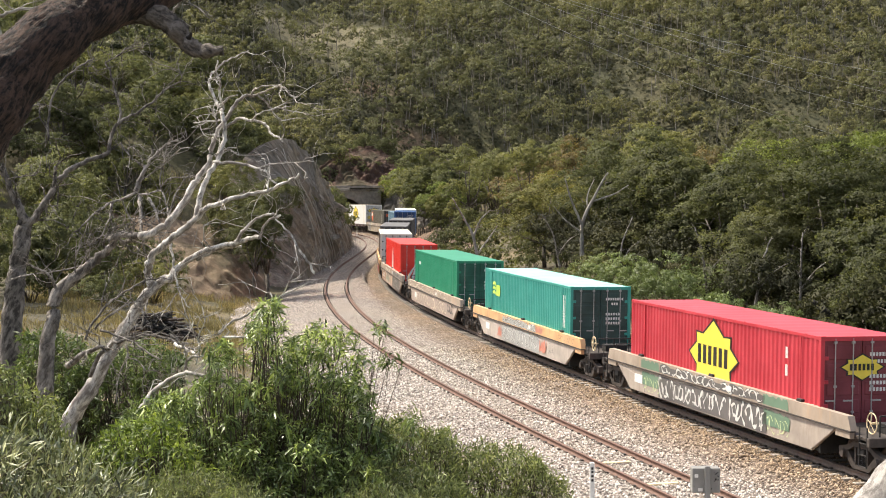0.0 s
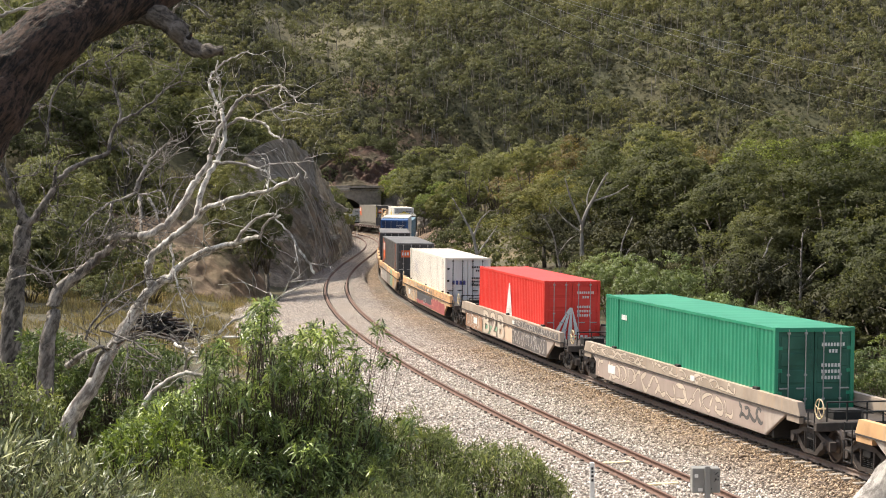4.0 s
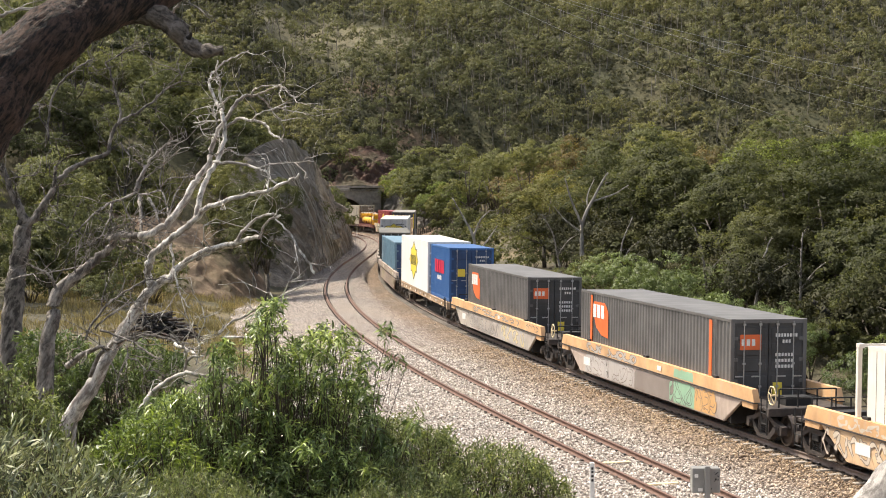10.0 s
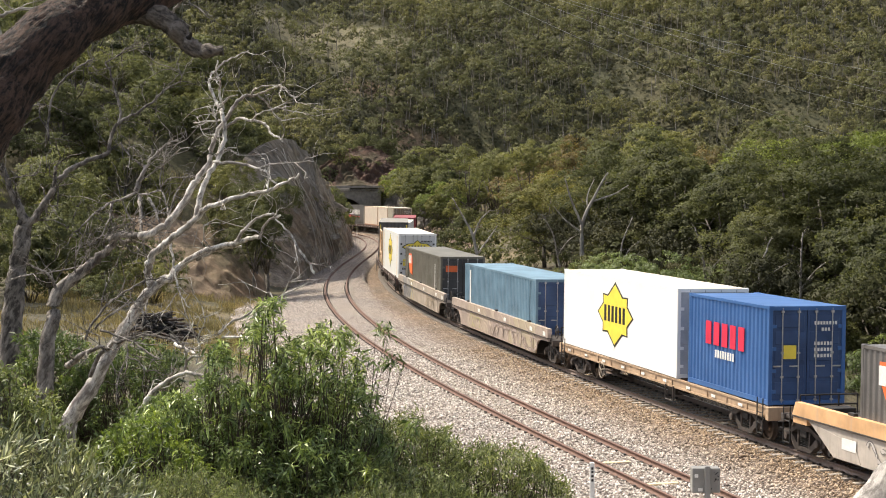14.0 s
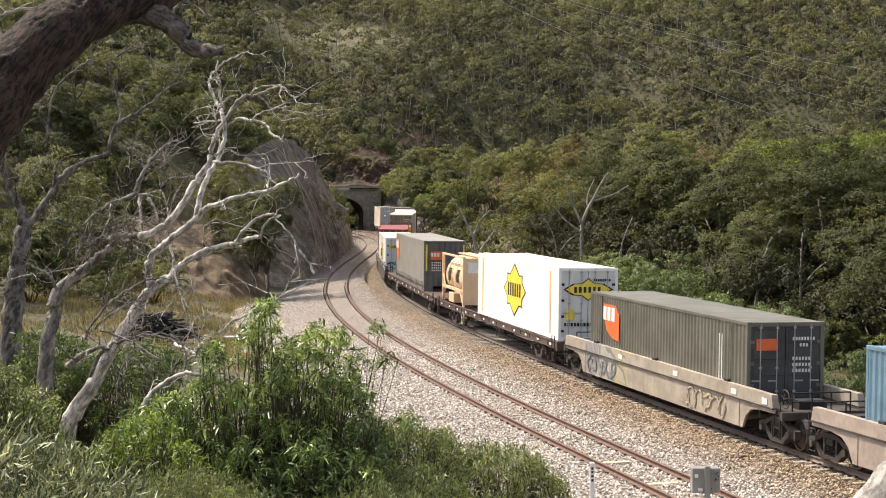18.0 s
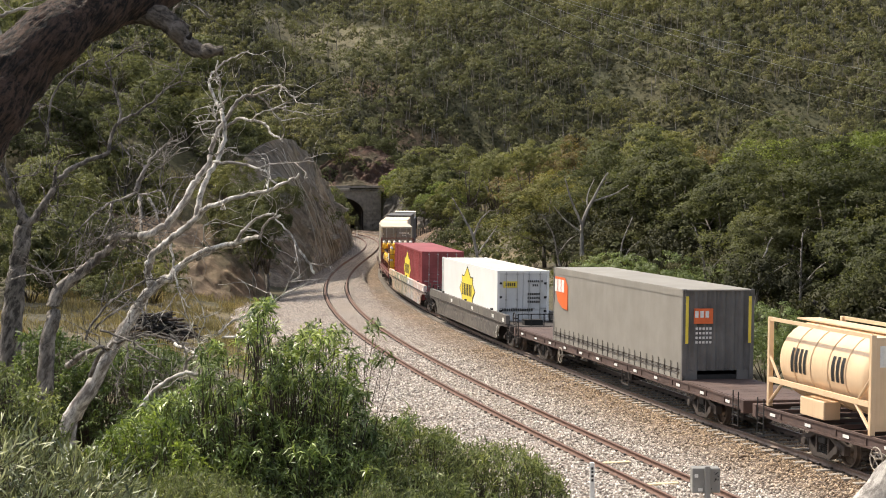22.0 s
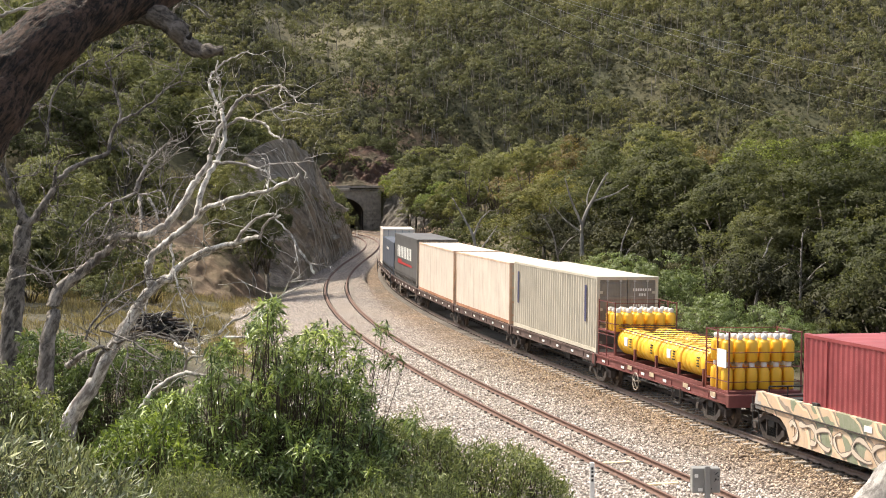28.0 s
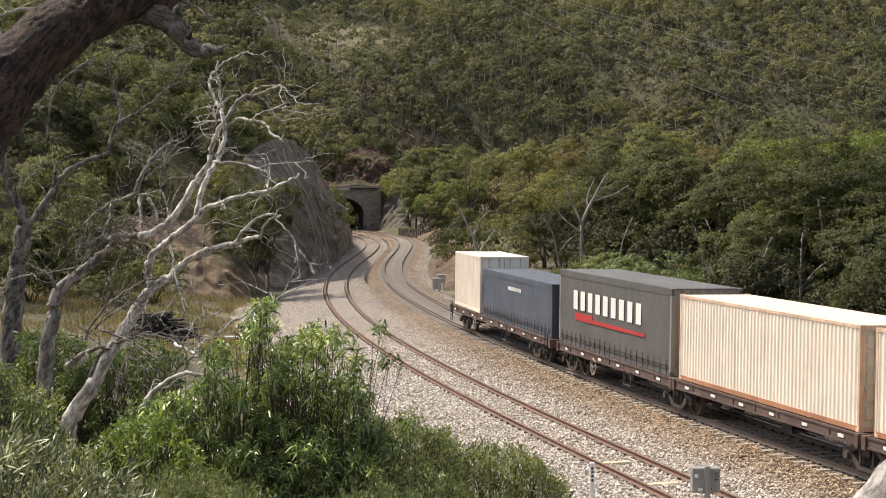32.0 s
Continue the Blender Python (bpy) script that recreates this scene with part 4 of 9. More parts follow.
def sprayed_area(wagon, seed, x0, x1, z0, z1, y, mat_, label, ragged=0.12, slant=0.0):
    """A flat sprayed area with an uneven edge."""
    rnd = random.Random(seed)
    n, lo, hi = 24, [], []
    bm = bmesh.new()
    for i in range(n + 1):
        u = i / n
        end = min(1.0, 10 * min(u, 1 - u) + 0.6)
        mid = z0 + (z1 - z0) * 0.5
        top = mid + ((z1 - mid) - rnd.random() * ragged * (z1 - z0) * 2 + ragged * (z1 - z0) * 0.4 * math.sin(i * 1.1 + seed)) * end
        x = x0 + (x1 - x0) * u
        lo.append(bm.verts.new((x, y, z0 + rnd.random() * ragged * 0.3)))
        hi.append(bm.verts.new((x + slant + rnd.uniform(-0.06, 0.06), y, max(z0 + 0.1, min(z1, top)))))
    for i in range(n):
        bm.faces.new((lo[i], lo[i + 1], hi[i + 1], hi[i]))
    part("graffiti_area", bm, mat_, wagon, label)


def block_word(wagon, word, x, z, high, stretch, y, fill, edge, label):
    """A painted word with its outline."""
    for mat_, grow, dy in ((edge, 0.05, 0.0), (fill, 0.0, -0.002)):
        curve = bpy.data.curves.new("lettering", "FONT")
        curve.body, curve.size, curve.offset, curve.space_character = word, high / 0.70, grow + 0.03, 1.1
        tmp = bpy.data.objects.new("lettering", curve)
        data = bpy.data.meshes.new_from_object(tmp)
        bpy.data.objects.remove(tmp)
        data.materials.append(mat_)
        ob = shared("lettering", data, wagon, Matrix.Translation((x, y + dy, z)) @ Matrix.Diagonal((stretch, 1, 1, 1)) @ Matrix.Rotation(radians(90), 4, "X"), label)
    return ob


def graffiti_on(w, place):
    """What has been sprayed over each well wagon, girder (low) and sill (high)."""
    low, high = (0.36, 1.10), (1.19, 1.52)
    g, t = -1.418, -1.4395
    S = SPRAY
    if place == 13.46:
        for x0, x1 in ((-5.9, -4.2), (4.0, 5.7)):
            sprayed_area(w, 3, x0, x1, 0.6, 1.10, g, S["green"], "dull green sprayed patch", 0.1)
            sprayed_area(w, 4, x0, x1, *high, t, S["green"], "dull green sprayed patch", 0.1)
            wild(w, 5, x0 + 0.1, x1, 0.40, 0.95, g - 0.004, S["lime"], None, 5, 0.04, "thin pale green scrawl")
        sprayed_area(w, 6, -4.3, 4.2, *low, g, S["slate"], "dark grey sprayed ground", 0.04)
        sprayed_area(w, 7, -4.2, 4.1, *high, t, S["slate"], "dark grey sprayed ground", 0.2)
        wild(w, 8, -4.3, 4.2, *low, g - 0.004, S["white"], S["black"], 24, 0.12, "white swirling graffiti with dark outlines")
        wild(w, 9, -4.0, 4.0, *high, t - 0.004, S["white"], S["black"], 18, 0.08, "white swirling graffiti with dark outlines")
    elif place == 35.32:
        for x0, x1 in ((-4.3, -3.2), (2.6, 4.1)):
            sprayed_area(w, 13, x0, x1, 0.45, 1.05, g, S["coral"], "faded red sprayed patch", 0.3, 0.2)
        sprayed_area(w, 14, -3.5, 3.1, *low, g - 0.002, S["silver"], "silver sprayed ground", 0.06)
        sprayed_area(w, 15, -3.3, 2.6, *high, t, S["silver"], "silver sprayed ground", 0.2)
        sprayed_area(w, 16, 2.6, 3.6, *high, t, S["coral"], "faded red sprayed patch", 0.3)
        wild(w, 17, -3.4, 3.0, *low, g - 0.005, S["white"], S["slate"], 22, 0.07, "pale angular graffiti with grey outlines")
        wild(w, 18, -3.2, 2.5, *high, t - 0.004, S["white"], S["slate"], 14, 0.06, "pale angular graffiti with grey outlines")
        wild(w, 19, 4.2, 5.6, 0.5, 1.05, g - 0.004, S["black"], None, 3, 0.03, "thin black scrawl")
        wild(w, 20, 6.0, 8.4, 1.24, 1.48, t - 0.004, S["rust"], None, 6, 0.03, "thin rusty scrawl")
    elif place == 57.05:
        sprayed_area(w, 23, -8.0, 7.0, *low, g, S["dusty"], "dusty pink-brown sprayed ground", 0.04)
        wild(w, 24, -7.8, 4.8, *low, g - 0.004, S["pale"], S["brown"], 16, 0.16, "pale rounded graffiti with brown outlines")
        wild(w, 25, 4.9, 7.0, 0.55, 1.10, g - 0.004, S["slate"], S["black"], 4, 0.08, "grey lettering-like graffiti")
        wild(w, 26, -8.6, 5.0, *high, t, S["pale"], S["brown"], 20, 0.10, "pale rounded graffiti with brown outlines")
    elif place == 78.85:
        sprayed_area(w, 33, -8.4, -4.7, *low, g, S["rust"], "brown sprayed patch", 0.1)
        wild(w, 34, -8.2, -5.0, *low, g - 0.004, S["pale"], S["brown"], 6, 0.10, "pale graffiti on brown")
        sprayed_area(w, 35, -4.6, -1.4, 0.36, 0.85, g, S["mint"], "pale green sprayed patch", 0.1)
        sprayed_area(w, 36, -1.5, 1.3, 0.36, 1.1, g, S["peach"], "peach sprayed patch", 0.1)
        block_word(w, "B2B", -4.5, 0.42, 1.02, 1.75, t - 0.003, S["pale"], S["brown"], "cream painted letters with brown edges")
        sprayed_area(w, 37, 1.3, 7.2, *low, g, S["slate"], "grey sprayed ground", 0.05)
        sprayed_area(w, 38, 1.5, 9.0, *high, t, S["slate"], "grey sprayed ground", 0.15)
        wild(w, 39, 1.4, 7.0, *low, g - 0.004, S["dust_white"], S["brown"], 20, 0.07, "tangled silver-grey graffiti")
        wild(w, 40, 1.6, 8.9, *high, t - 0.004, S["dust_white"], S["brown"], 18, 0.06, "tangled silver-grey graffiti")
    elif place == 100.7:
        wild(w, 43, -8.4, -3.0, *low, g, S["pale"], S["brown"], 11, 0.12, "cream and brown sprayed shapes")
        sprayed_area(w, 44, -3.0, 3.2, *low, g, S["black_blue"], "blue-black sprayed area", 0.06)
        sprayed_area(w, 45, -3.0, 7.4, 0.36, 0.62, g - 0.003, S["crimson"], "red sprayed area", 0.25)
        sprayed_area(w, 46, 2.8, 7.5, 0.36, 1.04, g - 0.004, S["crimson"], "red sprayed area", 0.10)
        wild(w, 47, -0.6, 0.6, 0.42, 0.9, g - 0.006, S["dust_white"], None, 3, 0.08, "pale smears on black")
        wild(w, 48, 2.6, 5.6, 0.5, 0.95, g - 0.007, S["coral"], None, 6, 0.07, "pale red smears")
        sprayed_area(w, 49, -3.0, 0.0, *high, t, S["brown"], "dark brown ragged area", 0.4)
        sprayed_area(w, 50, -0.2, 3.0, *high, t, S["brown"], "dark brown ragged area", 0.4)
        wild(w, 51, -7.6, -3.0, *high, t, S["pale"], None, 8, 0.10, "cream smears")
        wild(w, 52, 3.0, 8.6, *high, t, S["rust"], None, 7, 0.09, "rusty smears")
    elif place == 122.55:
        sprayed_area(w, 53, -6.4, -0.9, *low, g, S["pale_grey"], "pale grey sprayed ground", 0.03)
        wild(w, 54, -6.3, -1.0, *low, g - 0.004, S["pale_grey"], S["brown"], 7, 0.20, "pale grey block graffiti outlined in brown")
        wild(w, 55, -6.3, -0.6, *high, t, S["pale_grey"], S["brown"], 8, 0.14, "pale grey block graffiti outlined in brown")
        sprayed_area(w, 56, -0.9, 3.0, *low, g, S["dark_brown"], "dark brown sprayed ground", 0.03)
        sprayed_area(w, 57, 2.9, 4.7, *low, g - 0.003, S["mint"], "mint green sprayed block", 0.03)
        sprayed_area(w, 58, 4.7, 6.4, *low, g - 0.003, S["orange"], "orange sprayed block", 0.05)
        sprayed_area(w, 59, 2.9, 4.6, *high, t, S["mint"], "mint green sprayed block", 0.1)
        wild(w, 60, 2.4, 4.6, *low, g - 0.006, S["mint"], S["slate"], 4, 0.14, "green forms outlined in grey")
        wild(w, 61, 4.7, 6.5, *low, g - 0.006, S["orange"], S["brown"], 3, 0.18, "orange forms outlined in brown")
    elif place == 144.2:
        wild(w, 63, -5.4, 1.6, *low, g, S["pale_grey"], S["slate"], 12, 0.11, "grey scratched graffiti")
        sprayed_area(w, 64, 1.8, 6.5, *low, g, S["pale_grey"], "pale grey sprayed ground", 0.08)
        wild(w, 65, 1.9, 6.4, *low, g - 0.004, S["cream"], S["brown"], 6, 0.20, "cream yellow block graffiti")
        wild(w, 66, -4.0, 5.5, 1.22, 1.48, t, S["dust_white"], S["brown"], 10, 0.05, "thin outlines on the sill")
        wild(w, 67, 6.6, 8.8, 1.24, 1.48, t, S["brown"], None, 4, 0.04, "brown scrawl")


def well_wagon(label, place, side_mat, sill_mat, style=1, wheel_mat=None, plates=()):
    """A container well wagon: deep side girders, low floor, platforms over the bogies."""
    w = thing("well_wagon", Matrix.Identity(4), label, "railway wagon", "wagons of the freight train")
    for side in (-1, 1):
        y = side * 1.40
        a, b = sorted((y, y - side * 0.07))
        bm = bmesh.new()
        if style == 1:
            prism(bm, [(-7.05, 0.32), (7.05, 0.32), (8.45, 1.12), (8.6, 1.14), (-8.6, 1.14), (-8.45, 1.12)], a, b)
            for x in (-1, 1):
                prism(bm, [(x * 7.02, 0.34), (x * 8.4, 1.10), (x * 5.9, 0.80), (x * 5.6, 0.34)], *sorted((y + side * 0.002, y + side * 0.014)))
        else:
            arch = [(7.3 + 0.25, 0.32), (7.62, 0.45), (7.8, 0.72), (8.15, 0.93), (8.7, 1.0), (9.75, 1.02)]
            prism(bm, [(-x, z) for x, z in arch[::-1]] + arch + [(9.75, 1.14), (-9.75, 1.14)], a, b)
            for x in (-1, 1):
                x0, x1 = sorted((x * 7.28, x * 7.34))
                box(bm, x0, x1, *sorted((y - 0.01 * side, y + side * 0.02)), 0.33, 1.12)
        part("side_girder", bm, side_mat, w)
        end = 9.35 if style == 1 else 9.75
        bm = bmesh.new()
        top = [(-end, 1.17), (end, 1.17), (end - 0.18, 1.54), (-end + 0.18, 1.54)] if style == 1 else [(-end, 1.17), (end, 1.17), (end - 0.1, 1.54), (-end + 0.1, 1.54)]
        prism(bm, top, *sorted((y + side * 0.035, y - side * 0.16)))
        if style == 1:
            for x in (-1, 1):
                box(bm, *sorted((x * 8.5, x * 9.3)), *sorted((y + side * 0.03, y - side * 0.1)), 0.96, 1.122)
        part("top_sill", bm, sill_mat, w)
        part("sill_flange", boxes((-end, end, *sorted((y + side * 0.06, y - side * 0.1)), 1.125, 1.168)), M["grime"], w)
        for x in (-6.2, 0.0, 6.2):
            part("container_guide", boxes((x - 0.16, x + 0.16, *sorted((y - side * 0.02, y - side * 0.14)), 1.50, 1.62), bevel=0.01), M["black"], w)
    part("well_floor", boxes((-7.4, 7.4, -1.3, 1.3, 0.34, 0.42), (-7.46, -7.36, -1.33, 1.33, 0.30, 1.0), (7.36, 7.46, -1.33, 1.33, 0.30, 1.0)), M["black"], w)
    for x in (-1, 1):
        part("end_platform", boxes((*sorted((x * 7.2, x * 10.15)), -1.3, 1.3, 0.98, 1.08), (*sorted((x * 8.4, x * 10.2)), -0.25, 0.25, 0.74, 0.98), (*sorted((x * 10.0, x * 10.2)), -1.35, 1.35, 0.86, 1.1), bevel=0.015), M["grime"], w)
        bm = bmesh.new()
        for y in (-0.9, -0.3, 0.3, 0.9):
            rod(bm, (x * 9.9, y, 1.08), (x * 9.9, y, 1.62), 0.025, sides=5)
        rod(bm, (x * 9.9, -0.9, 1.62), (x * 9.9, 0.9, 1.62), 0.025, sides=5)
        rod(bm, (x * 9.9, -0.9, 1.35), (x * 9.9, 0.9, 1.35), 0.02, sides=5)
        box(bm, *sorted((x * 9.0, x * 9.5)), -0.5, 0.35, 1.08, 1.34)
        part("end_rail", bm, M["black"], w)
        coupler(w, x * 10.1, x)
        step_frame(w, x * 9.85, -1.34, M["black"])
        bogie(w, x * 9.3)
    handwheel(w, 9.75, -1.05, 1.42, wheel_mat or M["white_paint"], "y")
    for x, z, wd, h in plates:
        lamp_plate(w, x, -1.41 - (0.04 if z > 1.1 else 0.012), z, wd, h)
    return rides(w, place, 9.3)


def flat_wagon(label, place, length, bogies, deck_mat, ends=(1, 1), skeletal=True, wheels=True):
    """A skeletal container flat: side sills on lugs, cross bars, a deep centre sill."""
    w = thing("flat_wagon", Matrix.Identity(4), label, "railway wagon", "wagons of the freight train")
    h = length / 2
    for y in (-1.28, 1.20):
        bm = boxes((-h, h, y, y + 0.08, 0.80, 0.86), (-h, h, y, y + 0.08, 1.06, 1.12), (-h, h, y + 0.03, y + 0.05, 0.86, 1.06))
        for i in range(int(length / 1.5) + 1):
            x = -h + 0.05 + i * (length - 0.1) / int(length / 1.5)
            box(bm, x - 0.02, x + 0.02, y, y + 0.08, 0.86, 1.06)
        part("side_sill", bm, deck_mat, w)
        for i in range(int(length / 2.1)):
            x = -h + 1.0 + i * 2.1
            part("reflector", boxes((x, x + 0.32, y - 0.006 if y < 0 else y + 0.08, y if y < 0 else y + 0.086, 0.90, 0.99)), M["white_paint"], w, "white reflector strip")
    bm = boxes((-h + 0.2, h - 0.2, -0.28, 0.28, 0.70, 1.0))
    prism(bm, [(-bogies + 1.6, 0.72), (-bogies + 2.8, 0.42), (bogies - 2.8, 0.42), (bogies - 1.6, 0.72)], -0.2, 0.2)
    part("centre_sill", bm, M["black"], w)
    bm = bmesh.new()
    n = int(length / 1.05)
    for i in range(n + 1):
        x = -h + 0.1 + i * (length - 0.2) / n
        box(bm, x - 0.06, x + 0.06, -1.2, 1.2, 0.98, 1.09)
    if not skeletal:
        for i in range(int(length / 0.62)):
            x = -h + 0.02 + i * 0.62
            box(bm, x, x + 0.6, -1.2, 1.2, 1.10, 1.135)
    pieces("deck_bar", bm, DECK if skeletal else deck_mat, w)
    bm = bmesh.new()
    rod(bm, (-1.6, 0.7, 0.62), (0.2, 0.7, 0.62), 0.2, sides=12)
    box(bm, 1.0, 1.7, -0.9, -0.4, 0.45, 0.85)
    rod(bm, (-2.8, -0.8, 0.55), (3.0, -0.8, 0.55), 0.03, sides=6)
    part("brake_gear", bm, M["black"], w)
    for x, on in ((-1, ends[0]), (1, ends[1])):
        part("headstock", boxes((*sorted((x * (h - 0.16), x * (h + 0.06))), -1.32, 1.32, 0.74, 1.13), bevel=0.015), deck_mat, w)
        if on:
            coupler(w, x * h, x)
            bogie(w, x * bogies)
            step_frame(w, x * (h - 0.5), -1.33, M["black"])
    if wheels:
        handwheel(w, -bogies + 3.3, -1.36, 0.62, M["wheel_paint"], "y", 0.3)
        bm = bmesh.new()
        for x in (1.8, 2.5):
            rod(bm, (x, -1.3, 0.85), (x, -1.3, 0.35), 0.025, sides=5)
        rod(bm, (1.8, -1.3, 0.36), (2.5, -1.3, 0.36), 0.025, sides=5)
        part("brake_lever_frame", bm, M["grime"], w)
    return rides(w, place, bogies)


# ---- containers ----
M["seam"] = plain("dark_panel_seam", (0.22, 0.18, 0.15), 0.8, 0, 0.3, 3)
def corrugated(x0, x1, z0, z1, y, depth, pitch=0.278, way=-1):
    """A trapezoid-corrugated sheet in the plane y, facing way."""
    xs, ys = [], []
    n = max(2, round((x1 - x0) / pitch))
    p_ = (x1 - x0) / n
    for i in range(n):
        for f, d in ((0.0, 0), (0.26, 0), (0.50, 1), (0.76, 1)):
            xs.append(x0 + (i + f) * p_)
            ys.append(y - way * depth * d)
    xs.append(x1)
    ys.append(y)
    bm = bmesh.new()
    lo = [bm.verts.new((a, b, z0)) for a, b in zip(xs, ys)]
    hi = [bm.verts.new((a, b, z1)) for a, b in zip(xs, ys)]
    for i in range(len(xs) - 1):
        f = (lo[i], lo[i + 1], hi[i + 1], hi[i])
        bm.faces.new(f if way < 0 else f[::-1])
    return bm


def flat_side(x0, x1, z0, z1, y, way, seams):
    """A smooth insulated side, one sheet with shallow upright seams."""
    n = max(1, int((x1 - x0) / seams))
    xs, ys = [x0], [y]
    for i in range(1, n):
        x = x0 + i * (x1 - x0) / n
        for dx, dy in ((-0.016, 0), (-0.010, 0.012), (0.010, 0.012), (0.016, 0)):
            xs.append(x + dx)
            ys.append(y - way * dy)
    xs.append(x1)
    ys.append(y)
    bm = bmesh.new()
    lo = [bm.verts.new((a, b, z0)) for a, b in zip(xs, ys)]
    hi = [bm.verts.new((a, b, z1)) for a, b in zip(xs, ys)]
    for i in range(len(xs) - 1):
        f = (lo[i], lo[i + 1], hi[i + 1], hi[i])
        bm.faces.new(f if way < 0 else f[::-1])
    return bm


def flat_shape(c, outline, x, y, z, mat_, label, name="emblem"):
    """A flat painted emblem on the near side: outline in x, z."""
    bm = bmesh.new()
    prism(bm, [(x + a, z + b) for a, b in outline], y - 0.005, y + 0.002)
    part(name, bm, mat_, c, label)


STAR_WIDE = 1.7
QUARTER = [(0, 1.0), (0.42, 0.58), (0.70, 0.60), (0.68, 0.32)]          # a square laid over an upright diamond
STAR = QUARTER + [(z, -x) if (x, z) == (0, 1.0) else (x, -z) for x, z in QUARTER[:1] + QUARTER[:0:-1]] + [(-x, -z) for x, z in QUARTER] + [(-1.0, 0.0)] + [(-x, z) for x, z in QUARTER[:0:-1]]
PAINTS = {}


def solid(name, colour, rough=0.5):
    if name not in PAINTS:
        PAINTS[name] = plain(name, colour, rough, 0, 0.1, 3)
    return PAINTS[name]


YELLOW, INK = solid("yellow_emblem_paint", (0.80, 0.62, 0.07)), solid("black_emblem_paint", (0.015, 0.015, 0.014))
ORANGE = solid("orange_emblem_paint", (0.72, 0.14, 0.035))


def bars(c, x, y, z, wide, high, n, mat_, label, gap=0.25, name="lettering_bar"):
    """Upright bars where writing stands on the near side."""
    step = wide / n
    bm = bmesh.new()
    for i in range(n):
        x0 = x + i * step
        box(bm, x0, x0 + step * (1 - gap), y - 0.007, y + 0.001, z, z + high)
    part(name, bm, mat_, c, label)


def star_emblem(c, x, z, size, y):
    flat_shape(c, [(a * size * STAR_WIDE * 1.07, b * size * 1.09) for a, b in STAR], x, y, z, INK, "black edge of a star emblem", "emblem_edge")
    flat_shape(c, [(a * size * STAR_WIDE, b * size) for a, b in STAR], x, y - 0.006, z, YELLOW, "yellow eight-pointed star emblem")
    bars(c, x - size * 1.08, y - 0.010, z - size * 0.26, size * 2.25, size * 0.54, 6, INK, "black bars of lettering", 0.4)


def door_emblem(c, x, y, z, size):
    """The star drawn flat and wide on a door end, with black bars on it."""
    for k, mat_, dx, label in ((1.12, INK, 0.0, "black edge of the emblem"), (1.0, YELLOW, 0.005, "flat yellow emblem on the doors")):
        bm = bmesh.new()
        bm.faces.new([bm.verts.new((x + dx, y + a * size * k, z + b * size * 0.55 * k)) for a, b in STAR])
        part("emblem", bm, mat_, c, label)
    end_bars(c, x + 0.012, y - size * 0.62, z - 0.09, size * 1.24, 0.18, 6, INK, "black bars of lettering", 0.4)


def orange_emblem(c, x, z, size, y):
    flat_shape(c, [(-0.85 * size, 0.62 * size), (0.45 * size, 0.62 * size), (0.85 * size, 0.30 * size), (0.85 * size, -0.66 * size), (0.1 * size, -0.60 * size), (-0.5 * size, -0.35 * size), (-0.72 * size, 0.0)],
               x, y, z, ORANGE, "orange emblem")
    bars(c, x - 0.85 * size, y - 0.008, z + 0.02 * size, size * 1.35, size * 0.5, 3, M["white_paint"], "white bars of lettering", 0.25)


def end_bars(c, x, y, z, wide, high, n, mat_, label, gap=0.35):
    bm = bmesh.new()
    for i in range(n):
        y0 = y + i * wide / n
        box(bm, x - 0.002, x + 0.006, y0, y0 + wide / n * (1 - gap), z, z + high)
    part("lettering_bar", bm, mat_, c, label)


